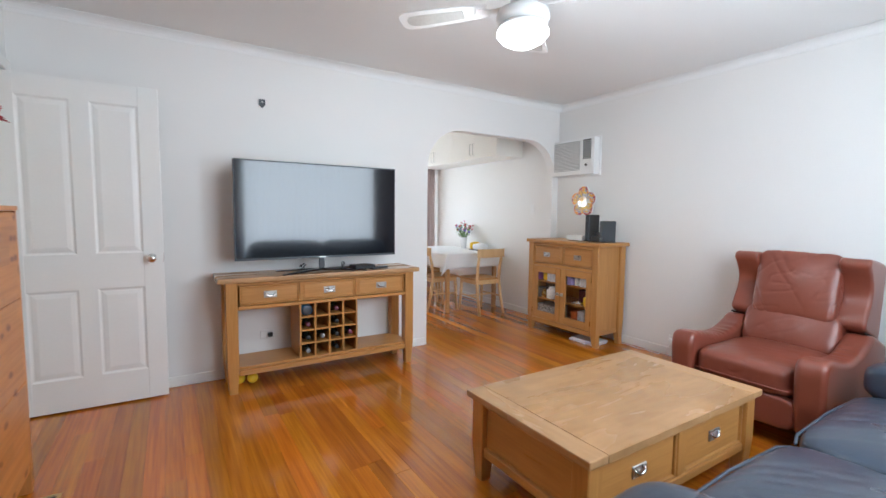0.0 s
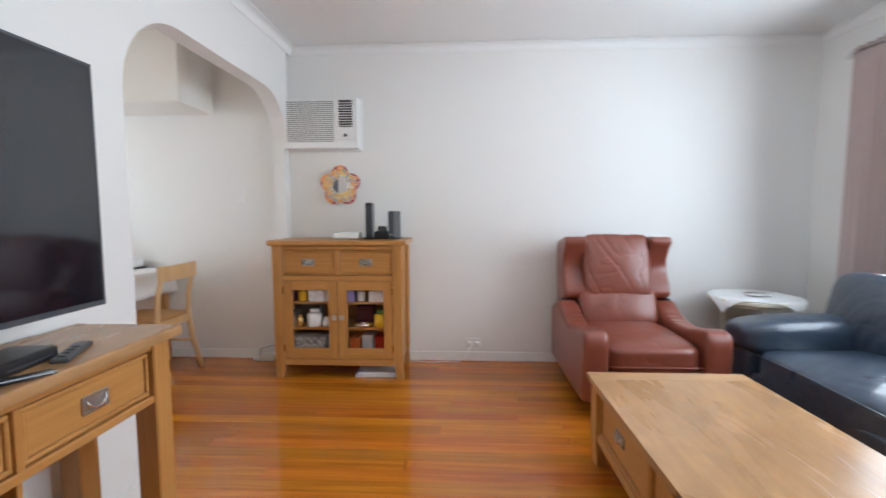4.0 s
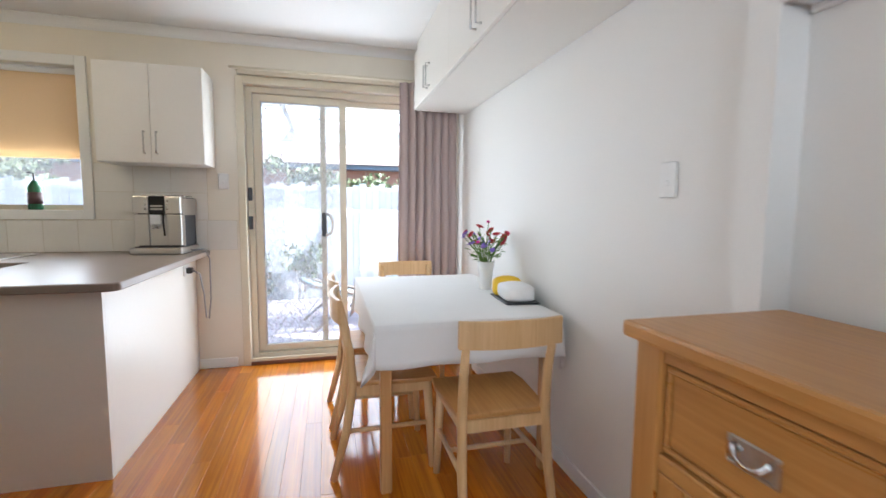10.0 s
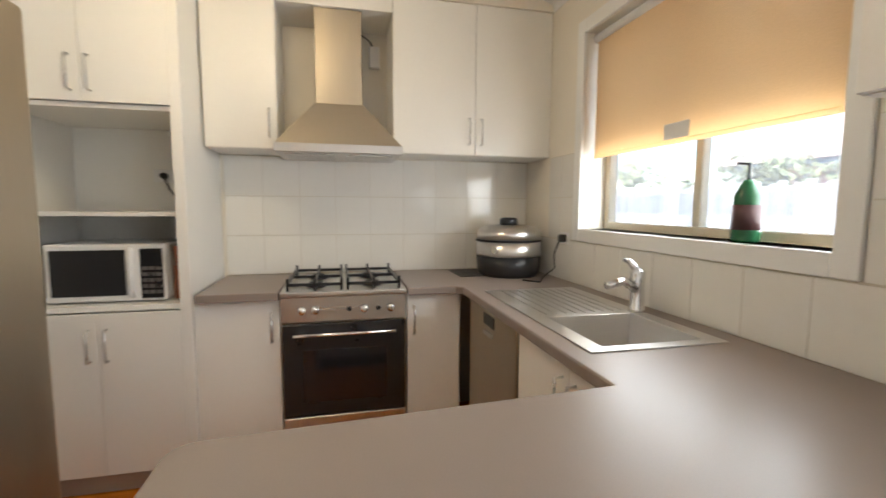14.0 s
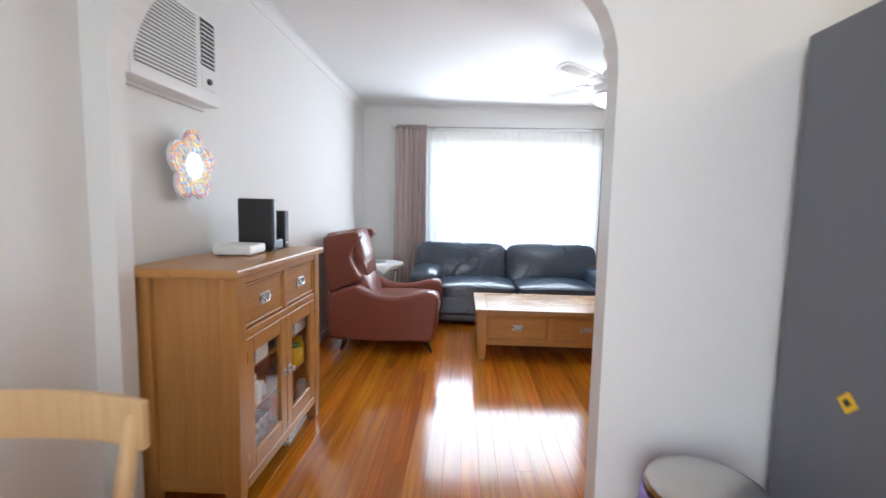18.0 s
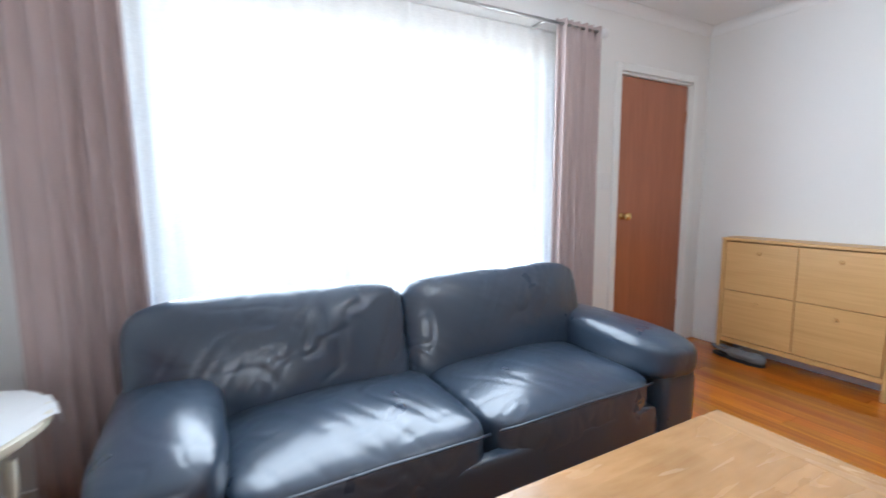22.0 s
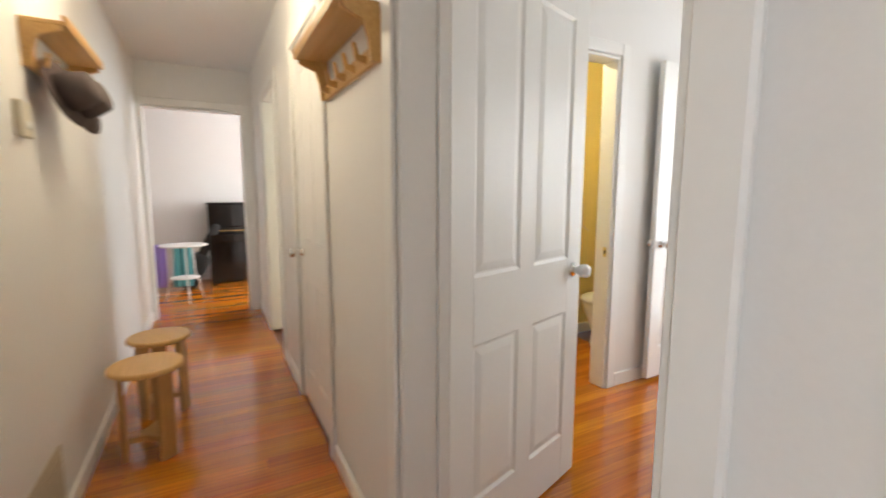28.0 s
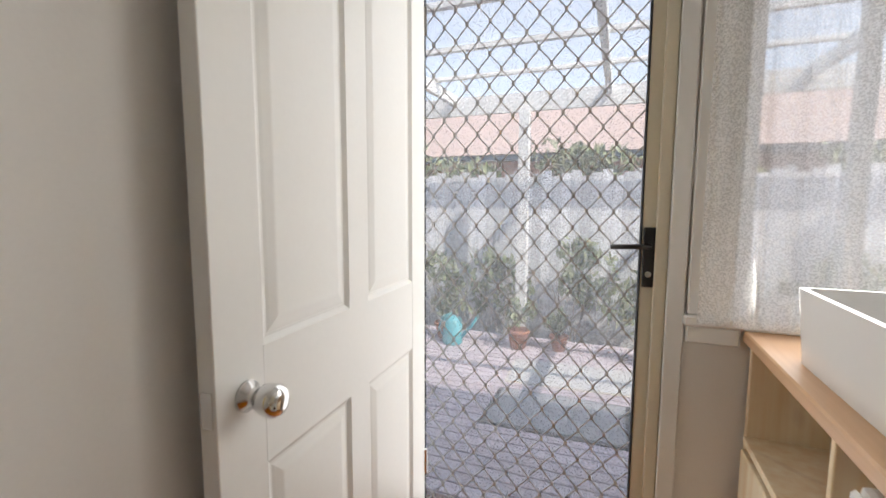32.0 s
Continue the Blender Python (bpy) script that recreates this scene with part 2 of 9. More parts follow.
def wood(name, light, dark, rough=0.35, along="y", grain=1.0, knots=0.0, per_piece=0.0, island=False, coat=0.0, bump=0.12, hue=0.0, rate=0.7, strips=0.0, worn=0.0):
    """Timber with long grain along an axis, knots where asked, and tone that differs from piece to piece."""
    mat = bpy.data.materials.new(name)
    mat.use_nodes = True
    nt = mat.node_tree
    b = nt.nodes["Principled BSDF"]
    link = nt.links.new
    co = nt.nodes.new("ShaderNodeTexCoord")
    mp = nt.nodes.new("ShaderNodeMapping")
    mp.inputs["Scale"].default_value = {"x": (rate, 14, 14), "y": (14, rate, 14), "z": (14, 14, rate)}[along]
    link(co.outputs["Object"], mp.inputs[0])
    shift = nt.nodes.new("ShaderNodeVectorMath")
    shift.operation = "ADD"
    link(mp.outputs[0], shift.inputs[0])
    tone = None
    if per_piece:
        if island:
            geo = nt.nodes.new("ShaderNodeNewGeometry")
            tone = geo.outputs["Random Per Island"]
        else:
            info = nt.nodes.new("ShaderNodeObjectInfo")
            tone = info.outputs["Random"]
        big = nt.nodes.new("ShaderNodeMath")
        big.operation = "MULTIPLY"
        big.inputs[1].default_value = 37.0
        link(tone, big.inputs[0])
        link(big.outputs[0], shift.inputs[1])
    n1, n2 = nt.nodes.new("ShaderNodeTexNoise"), nt.nodes.new("ShaderNodeTexNoise")
    n1.inputs["Scale"].default_value, n1.inputs["Detail"].default_value, n1.inputs["Distortion"].default_value = 0.9 * grain, 5, 0.6
    n2.inputs["Scale"].default_value, n2.inputs["Detail"].default_value = 5.5 * grain, 6
    link(shift.outputs[0], n1.inputs["Vector"])
    link(shift.outputs[0], n2.inputs["Vector"])
    mix = nt.nodes.new("ShaderNodeMath")
    mix.operation = "MULTIPLY_ADD"
    mix.inputs[1].default_value = 0.55
    link(n2.outputs[0], mix.inputs[0])
    half = nt.nodes.new("ShaderNodeMath")
    half.operation = "MULTIPLY"
    half.inputs[1].default_value = 0.45
    link(n1.outputs[0], half.inputs[0])
    link(half.outputs[0], mix.inputs[2])
    ramp = nt.nodes.new("ShaderNodeValToRGB")
    ramp.color_ramp.elements[0].position, ramp.color_ramp.elements[0].color = 0.33, (*dark, 1)
    ramp.color_ramp.elements[1].position, ramp.color_ramp.elements[1].color = 0.62, (*light, 1)
    link(mix.outputs[0], ramp.inputs[0])
    out = ramp.outputs[0]
    if knots:
        # knots lie in cells over the length and the girth of the timber
        cells = []
        for turn in ({"x": (6.5, 0, 0), "y": (0, 6.5, 0), "z": (0, 0, 6.5)}[along], {"x": (0.8, 11, 11), "y": (11, 0.8, 11), "z": (11, 11, 0.8)}[along]):
            dot = nt.nodes.new("ShaderNodeVectorMath")
            dot.operation = "DOT_PRODUCT"
            dot.inputs[1].default_value = turn
            link(co.outputs["Object"], dot.inputs[0])
            cells.append(dot)
        m2 = nt.nodes.new("ShaderNodeCombineXYZ")
        link(cells[0].outputs["Value"], m2.inputs[0])
        link(cells[1].outputs["Value"], m2.inputs[1])
        bend = nt.nodes.new("ShaderNodeVectorMath")
        bend.operation = "MULTIPLY_ADD"
        bend.inputs[1].default_value = (0.5, 0.6, 0)
        link(n1.outputs["Color"], bend.inputs[0])
        link(m2.outputs[0], bend.inputs[2])
        vo = nt.nodes.new("ShaderNodeTexVoronoi")
        vo.voronoi_dimensions = "2D"
        vo.inputs["Scale"].default_value = 1.0
        link(bend.outputs[0], vo.inputs["Vector"])
        kr = nt.nodes.new("ShaderNodeMapRange")
        kr.inputs["From Min"].default_value, kr.inputs["From Max"].default_value = 0.10, 0.19
        kr.inputs["To Min"].default_value, kr.inputs["To Max"].default_value = knots, 0
        # knots differ in size and their rims are ragged
        parts_of = nt.nodes.new("ShaderNodeSeparateXYZ")
        link(vo.outputs["Color"], parts_of.inputs[0])
        grow, ragged, sized = [nt.nodes.new("ShaderNodeMath") for _ in range(3)]
        grow.operation, grow.inputs[1].default_value, grow.inputs[2].default_value = "MULTIPLY_ADD", 1.1, 0.5
        link(parts_of.outputs[1], grow.inputs[0])
        ragged.operation, ragged.inputs[1].default_value = "MULTIPLY_ADD", 0.10
        link(n2.outputs[0], ragged.inputs[0])
        link(vo.outputs["Distance"], ragged.inputs[2])
        sized.operation = "DIVIDE"
        link(ragged.outputs[0], sized.inputs[0])
        link(grow.outputs[0], sized.inputs[1])
        link(sized.outputs[0], kr.inputs["Value"])
        some, both = nt.nodes.new("ShaderNodeMath"), nt.nodes.new("ShaderNodeMath")
        some.operation, both.operation = "GREATER_THAN", "MULTIPLY"
        some.inputs[1].default_value = 0.55
        link(vo.outputs["Color"], some.inputs[0])
        link(kr.outputs[0], both.inputs[0])
        link(some.outputs[0], both.inputs[1])
        km = nt.nodes.new("ShaderNodeMixRGB")
        km.inputs[2].default_value = (dark[0] * 0.4, dark[1] * 0.22, dark[2] * 0.25, 1)
        link(both.outputs[0], km.inputs[0])
        link(out, km.inputs[1])
        out = km.outputs[0]
    if strips:
        # narrow staves glued side by side and butted end to end, each of its own tone
        across, along_, whole, chance, span = nt.nodes.new("ShaderNodeVectorMath"), nt.nodes.new("ShaderNodeVectorMath"), nt.nodes.new("ShaderNodeMath"), nt.nodes.new("ShaderNodeTexWhiteNoise"), nt.nodes.new("ShaderNodeMapRange")
        across.operation, along_.operation, whole.operation = "DOT_PRODUCT", "DOT_PRODUCT", "FLOOR"
        across.inputs[1].default_value = {"x": (0, 13, 13), "y": (13, 0, 13), "z": (13, 13, 0)}[along]
        along_.inputs[1].default_value = {"x": (2.6, 0, 0), "y": (0, 2.6, 0), "z": (0, 0, 2.6)}[along]
        link(co.outputs["Object"], across.inputs[0])
        link(co.outputs["Object"], along_.inputs[0])
        link(across.outputs["Value"], whole.inputs[0])
        lag, step = nt.nodes.new("ShaderNodeMath"), nt.nodes.new("ShaderNodeMath")
        lag.operation, lag.inputs[1].default_value, step.operation = "MULTIPLY_ADD", 0.37, "FLOOR"
        link(whole.outputs[0], lag.inputs[0])
        link(along_.outputs["Value"], lag.inputs[2])
        link(lag.outputs[0], step.inputs[0])
        cell = nt.nodes.new("ShaderNodeCombineXYZ")
        link(whole.outputs[0], cell.inputs[0])
        link(step.outputs[0], cell.inputs[1])
        chance.noise_dimensions = "2D"
        link(cell.outputs[0], chance.inputs["Vector"])
        span.inputs["To Min"].default_value, span.inputs["To Max"].default_value = 1 - strips, 1 + strips
        link(chance.outputs["Value"], span.inputs["Value"])
        stave = nt.nodes.new("ShaderNodeHueSaturation")
        link(out, stave.inputs["Color"])
        link(span.outputs[0], stave.inputs["Value"])
        out = stave.outputs[0]
    if worn:
        # broad worn patches where the finish has darkened or gone pale
        patch, level, rubbed = nt.nodes.new("ShaderNodeTexNoise"), nt.nodes.new("ShaderNodeMapRange"), nt.nodes.new("ShaderNodeHueSaturation")
        patch.inputs["Scale"].default_value, patch.inputs["Detail"].default_value, patch.inputs["Distortion"].default_value = 3.2, 5, 0.8
        link(co.outputs["Object"], patch.inputs["Vector"])
        level.inputs["From Min"].default_value, level.inputs["From Max"].default_value = 0.35, 0.65
        level.inputs["To Min"].default_value, level.inputs["To Max"].default_value = 1 - worn, 1 + worn
        link(patch.outputs[0], level.inputs["Value"])
        link(out, rubbed.inputs["Color"])
        link(level.outputs[0], rubbed.inputs["Value"])
        out = rubbed.outputs[0]
    hsv = nt.nodes.new("ShaderNodeHueSaturation")
    link(out, hsv.inputs["Color"])
    if per_piece:
        pr = nt.nodes.new("ShaderNodeMapRange")
        pr.inputs["To Min"].default_value, pr.inputs["To Max"].default_value = 1 - per_piece, 1 + per_piece
        link(tone, pr.inputs["Value"])
        link(pr.outputs[0], hsv.inputs["Value"])
        if hue:
            fr = nt.nodes.new("ShaderNodeMath")
            fr.operation = "FRACT"
            link(big.outputs[0], fr.inputs[0])
            hr = nt.nodes.new("ShaderNodeMapRange")
            hr.inputs["To Min"].default_value, hr.inputs["To Max"].default_value = 0.5 - hue, 0.5 + hue
            link(fr.outputs[0], hr.inputs["Value"])
            link(hr.outputs[0], hsv.inputs["Hue"])
    link(hsv.outputs[0], b.inputs["Base Color"])
    rr = nt.nodes.new("ShaderNodeMapRange")
    rr.inputs["To Min"].default_value, rr.inputs["To Max"].default_value = max(0.03, rough - 0.08), rough + 0.1
    link(n1.outputs[0], rr.inputs["Value"])
    link(rr.outputs[0], b.inputs["Roughness"])
    b.inputs["Coat Weight"].default_value, b.inputs["Coat Roughness"].default_value = coat, 0.1
    bp = nt.nodes.new("ShaderNodeBump")
    bp.inputs["Strength"].default_value, bp.inputs["Distance"].default_value = bump, 0.002
    link(n2.outputs[0], bp.inputs["Height"])
    link(bp.outputs[0], b.inputs["Normal"])
    return mat


def sheer_cloth(name, colour, clear, lace=0.0):
    mat = bpy.data.materials.new(name)
    mat.use_nodes = True
    nt = mat.node_tree
    nt.nodes.remove(nt.nodes["Principled BSDF"])
    out = nt.nodes["Material Output"]
    tl, df, tr = nt.nodes.new("ShaderNodeBsdfTranslucent"), nt.nodes.new("ShaderNodeBsdfDiffuse"), nt.nodes.new("ShaderNodeBsdfTransparent")
    tl.inputs[0].default_value = df.inputs[0].default_value = (*colour, 1)
    a, c = nt.nodes.new("ShaderNodeMixShader"), nt.nodes.new("ShaderNodeMixShader")
    a.inputs[0].default_value = 0.3
    nt.links.new(tl.outputs[0], a.inputs[1])
    nt.links.new(df.outputs[0], a.inputs[2])
    co = nt.nodes.new("ShaderNodeTexCoord")
    no = nt.nodes.new("ShaderNodeTexNoise")
    no.inputs["Scale"].default_value = 200 if lace else 220
    nt.links.new(co.outputs["Object"], no.inputs["Vector"])
    mr = nt.nodes.new("ShaderNodeMapRange")
    mr.inputs["From Min"].default_value, mr.inputs["From Max"].default_value = (0.43, 0.57) if lace else (0.3, 0.7)
    mr.inputs["To Min"].default_value, mr.inputs["To Max"].default_value = max(0, clear - max(lace, 0.1)), min(1, clear + max(lace, 0.1))
    nt.links.new(no.outputs[0], mr.inputs["Value"])
    nt.links.new(mr.outputs[0], c.inputs[0])
    nt.links.new(a.outputs[0], c.inputs[1])
    nt.links.new(tr.outputs[0], c.inputs[2])
    nt.links.new(c.outputs[0], out.inputs["Surface"])
    return mat


def glow(name, colour, strength):
    mat = bpy.data.materials.new(name)
    mat.use_nodes = True
    b = mat.node_tree.nodes["Principled BSDF"]
    b.inputs["Base Color"].default_value = (*colour, 1)
    b.inputs["Emission Color"].default_value = (*colour, 1)
    b.inputs["Emission Strength"].default_value = strength
    return mat


def glass_pane(name, tint=(1, 1, 1), rough=0.0):
    mat = bpy.data.materials.new(name)
    mat.use_nodes = True
    nt = mat.node_tree
    nt.nodes.remove(nt.nodes["Principled BSDF"])
    gl, tr, mx, lw = nt.nodes.new("ShaderNodeBsdfGlossy"), nt.nodes.new("ShaderNodeBsdfTransparent"), nt.nodes.new("ShaderNodeMixShader"), nt.nodes.new("ShaderNodeLayerWeight")
    gl.inputs["Roughness"].default_value = rough
    tr.inputs[0].default_value = (*tint, 1)
    lw.inputs["Blend"].default_value = 0.5
    power, gloss = nt.nodes.new("ShaderNodeMath"), nt.nodes.new("ShaderNodeMath")
    power.operation, gloss.operation = "POWER", "MULTIPLY_ADD"
    power.inputs[1].default_value, gloss.inputs[1].default_value, gloss.inputs[2].default_value = 5.0, 0.6, 0.012
    nt.links.new(lw.outputs["Facing"], power.inputs[0])
    nt.links.new(power.outputs[0], gloss.inputs[0])
    nt.links.new(gloss.outputs[0], mx.inputs[0])
    nt.links.new(tr.outputs[0], mx.inputs[1])
    nt.links.new(gl.outputs[0], mx.inputs[2])
    nt.links.new(mx.outputs[0], nt.nodes["Material Output"].inputs["Surface"])
    return mat


PAINT = material("wall_paint", (0.80, 0.79, 0.77), 0.6, var=0.02, scale=1.2, fine=140, bump=0.05)
# kitchen wall paint with the warm cast of the light in its colour
WARMLIT = material("warm_lit_paint", (0.80, 0.75, 0.65), 0.55, var=0.025, scale=1.3, fine=140, bump=0.05)
YELLOW = material("yellow_paint", (0.76, 0.60, 0.22), 0.55, var=0.03, scale=1.3, fine=120, bump=0.05)
CEIL = material("ceiling_paint", (0.82, 0.82, 0.81), 0.75, var=0.02, scale=1, fine=160, bump=0.04)
GLOSS = material("gloss_trim", (0.82, 0.82, 0.80), 0.38, var=0.015, scale=3, fine=60, bump=0.02, rough_var=0.02)
LAMIN = material("white_laminate", (0.82, 0.80, 0.75), 0.34, var=0.015, scale=2, fine=60, bump=0.0, rough_var=0.02)
BOARDS = wood("floor_timber", (0.57, 0.188, 0.010), (0.33, 0.088, 0.0055), 0.135, "y", 1.0, 0.0, per_piece=0.21, coat=0.3, bump=0.03, hue=0.007, rate=0.45)
BOARDS_J = wood("floor_timber_rest", (0.57, 0.188, 0.010), (0.33, 0.088, 0.0055), 0.135, "y", 1.0, 0.0, per_piece=0.21, island=True, coat=0.3, bump=0.03, hue=0.007, rate=0.45)
OAK_X = wood("oak_along_x", (0.50, 0.25, 0.072), (0.39, 0.175, 0.045), 0.30, "x", 1.2)
OAK_Y = wood("oak_along_y", (0.50, 0.25, 0.072), (0.39, 0.175, 0.045), 0.30, "y", 1.2)
OAK_Z = wood("oak_along_z", (0.50, 0.25, 0.072), (0.39, 0.175, 0.045), 0.30, "z", 1.2)
TOP_X = wood("worn_oak_top", (0.44, 0.252, 0.112), (0.335, 0.178, 0.072), 0.27, "x", 0.5, 0.0, rate=3.0, strips=0.06, worn=0.10)
TOP_Y = wood("worn_oak_cross", (0.46, 0.275, 0.13), (0.36, 0.195, 0.085), 0.27, "y", 0.5, 0.0, per_piece=0.06, rate=3.0, worn=0.07)
CHAIRWOOD = wood("chair_wood", (0.70, 0.47, 0.235), (0.57, 0.345, 0.15), 0.4, "z", 1.0)
CHAIRSEAT = wood("chair_seat_wood", (0.55, 0.30, 0.10), (0.42, 0.2, 0.055), 0.38, "y", 1.0)
DOORWOOD = wood("entry_door_veneer", (0.41, 0.15, 0.07), (0.32, 0.108, 0.048), 0.32, "z", 0.8)
PALEPINE = wood("pale_pine_panel", (0.93, 0.83, 0.64), (0.80, 0.60, 0.36), 0.42, "z", 0.42, 0.12)
BENCHTOP = wood("bench_timber", (0.66, 0.42, 0.25), (0.57, 0.34, 0.185), 0.36, "y", 0.8)
MESHGREY = material("grey_mesh", (0.52, 0.51, 0.50), 0.4, var=0.1)
SILLWOOD = wood("sill_wood", (0.20, 0.075, 0.04), (0.12, 0.04, 0.022), 0.4, "x", 1.0)
RED_LEATHER = material("brown_leather", (0.205, 0.053, 0.031), 0.34, coat=0.4, rough_var=0.02, var=0.05, scale=5, fine=130, bump=0.05, spec=0.4)
RED_LEATHER.node_tree.nodes["Principled BSDF"].inputs["Coat Roughness"].default_value = 0.3
NAVY_LEATHER = material("navy_leather", (0.034, 0.050, 0.078), 0.29, coat=0.25, rough_var=0.02, var=0.04, scale=5, fine=130, bump=0.05, spec=0.6)
DARKFOOT = material("dark_foot", (0.03, 0.024, 0.02), 0.4, var=0.1)
PEWTER = material("pewter", (0.55, 0.54, 0.52), 0.32, 1.0, var=0.1, scale=30, bump=0.15)
CHROME = material("chrome", (0.75, 0.75, 0.75), 0.12, 1.0, var=0.03, bump=0.0)
BRASS = material("brass", (0.75, 0.52, 0.2), 0.25, 1.0, var=0.05, bump=0.02)
STEEL = material("brushed_steel", (0.52, 0.45, 0.345), 0.36, 1.0, var=0.03, scale=2, fine=14, bump=0.0, stretch=(8, 8, 0.6), rough_var=0.03)
STEEL_H = material("brushed_steel_flat", (0.62, 0.60, 0.57), 0.3, 1.0, var=0.03, scale=2, fine=14, bump=0.0, stretch=(0.6, 0.6, 8), rough_var=0.03)
SATIN = material("satin_aluminium", (0.70, 0.69, 0.66), 0.42, 0.75, var=0.03, bump=0.0)
GREYSIDE = material("grey_appliance_side", (0.15, 0.155, 0.178), 0.45, var=0.05, bump=0.12, fine=220)
BLACK = material("black_plastic", (0.014, 0.014, 0.016), 0.35, var=0.12, bump=0.05)
SCREEN = material("tv_glass", (0.006, 0.008, 0.013), 0.06, var=0.05, bump=0.0, rough_var=0.01, coat=0.6)
DARKGREY = material("dark_grey_plastic", (0.055, 0.06, 0.07), 0.4, var=0.08)
WHITEPL = material("white_plastic", (0.80, 0.80, 0.79), 0.38, var=0.02, bump=0.03)
CREAMAL = material("cream_aluminium", (0.72, 0.66, 0.52), 0.38, var=0.03, bump=0.03)
COUNTER = material("taupe_laminate", (0.27, 0.22, 0.19), 0.36, spec=0.38, var=0.04, scale=2.5, fine=260, bump=0.0, rough_var=0.02)
TILE = material("white_tile", (0.78, 0.76, 0.71), 0.1, var=0.02, scale=3, fine=30, bump=0.03, per_piece=0.02)
GROUT = material("grout", (0.62, 0.57, 0.47), 0.8, var=0.08)
GREYTILE = material("grey_stone_tile", (0.52, 0.51, 0.50), 0.3, var=0.1, scale=18, fine=90, bump=0.06, per_piece=0.12)
CURTAIN = material("mauve_curtain", (0.50, 0.405, 0.385), 0.9, var=0.06, scale=4, fine=300, bump=0.15, spec=0.1)
SHEER = sheer_cloth("sheer_curtain", (0.95, 0.95, 0.95), 0.1)
LACE = sheer_cloth("lace_curtain", (0.98, 0.98, 0.98), 0.36, 0.12)
# see-through pale sheet that lays washed-out haze over the outdoor view
HAZEVEIL = sheer_cloth("haze_veil", (0.9, 0.9, 0.89), 0.78)
BLIND = sheer_cloth("roller_blind", (0.74, 0.57, 0.36), 0.0)
CLOTH = material("white_tablecloth", (0.80, 0.80, 0.80), 0.85, var=0.03, scale=5, fine=260, bump=0.12, spec=0.1)
GLASS = glass_pane("window_glass", rough=0.06)
FROST = glow("lamp_glass", (1, 0.93, 0.8), 2.2)
FANGLOW = glow("fan_lamp_glass", (1, 0.98, 0.95), 1.3)
CERAMIC = material("white_ceramic", (0.82, 0.82, 0.82), 0.08, var=0.01, bump=0.0)
RUBBER = material("black_rubber", (0.012, 0.012, 0.012), 0.7)
PURPLE = material("lilac_bag", (0.33, 0.24, 0.66), 0.5, var=0.12, scale=14, bump=0.2)
FENCE = wood("grey_paling", (0.30, 0.27, 0.24), (0.18, 0.16, 0.15), 0.85, "z", 1.0, per_piece=0.2, island=True)
DECKWOOD = wood("weathered_frame", (0.42, 0.36, 0.31), (0.28, 0.23, 0.2), 0.6, "x", 1.0)
LEAF = material("leaf_green", (0.17, 0.2, 0.1), 0.5, var=0.35, scale=9, bump=0.1)
LEAF2 = material("pale_leaf_green", (0.28, 0.32, 0.18), 0.5, var=0.35, scale=9, bump=0.1)
TERRA = material("terracotta", (0.42, 0.17, 0.09), 0.7, var=0.12)
BRICKRED = material("brick_red", (0.42, 0.22, 0.17), 0.8, var=0.2, scale=25)
TEAL = material("teal_plastic", (0.10, 0.42, 0.48), 0.4)
PINK = material("pink_petal", (0.70, 0.04, 0.32), 0.6, var=0.2, scale=40)
DKRED = material("dark_red_petal", (0.44, 0.02, 0.035), 0.6, var=0.2, scale=40)
VIOLET = material("violet_petal", (0.24, 0.16, 0.55), 0.6, var=0.2, scale=40)
STEM = material("stem_green", (0.12, 0.22, 0.04), 0.55, var=0.25, scale=30)
YELLOWPL = material("yellow_plastic", (0.85, 0.55, 0.02), 0.4)
POLY = sheer_cloth("translucent_roof_sheet", (0.95, 0.95, 0.96), 0.78)
CABLEGREY = material("grey_cable", (0.34, 0.34, 0.35), 0.5)
TOWEL = sheer_cloth("pale_green_cloth", (0.96, 0.945, 0.87), 0.1)

# ---- structure ----
H = 2.48


def wall(name, along, a0, a1, f0, f1, mat, openings=(), label="", top=H):
    """A wall along 'x' or 'y' from a0 to a1, its faces at f0 and f1; openings are (from, to, bottom, top)."""
    bm = bmesh.new()

    def piece(u0, u1, z0, z1):
        if u1 - u0 > 1e-4 and z1 - z0 > 1e-4:
            if along == "x":
                add_box(bm, u0, u1, f0, f1, z0, z1)
            else:
                add_box(bm, f0, f1, u0, u1, z0, z1)

    at = a0
    for u0, u1, z0, z1 in sorted(openings):
        piece(at, u0, 0, top)
        piece(u0, u1, 0, z0)
        piece(u0, u1, z1, top)
        at = u1
    piece(at, a1, 0, top)
    return solid(name, bm, mat, label or "smooth white painted plaster wall", "wall", kind="structure")


def run(name, label, category, mat, pieces, bev=0.004):
    """Trim pieces of one kind: an empty with each length as its own part."""
    top = thing(name, label, category, kind="structure")
    for p in pieces:
        part(name + "_length", box(*p, bev=bev), mat, top)
    return top


wall("wall_east", "y", -4.2, 3.05, 0.0, 0.2, PAINT)
wall("wall_south", "x", -4.72, 0.0, -4.2, -4.0, PAINT, [(-4.41, -3.61, 0, 2.05), (-2.97, -0.80, 0.55, 2.12)])
wall("wall_west", "y", -4.0, 0.0, -4.72, -4.61, PAINT, [(-0.945, -0.08, 0, 2.06)])
wall("wall_between", "x", -4.72, -1.75, 0.0, 0.11, PAINT)
wall("wall_arch_nib", "x", -0.09, 0.0, 0.032, 0.11, PAINT)
arch_line = [(-1.75, H), (-1.75, 1.69)] + arc(-1.37, 1.69, 0.38, 180, 90, 10)[1:] + arc(-0.47, 1.69, 0.38, 90, 0, 10) + [(-0.09, H)]
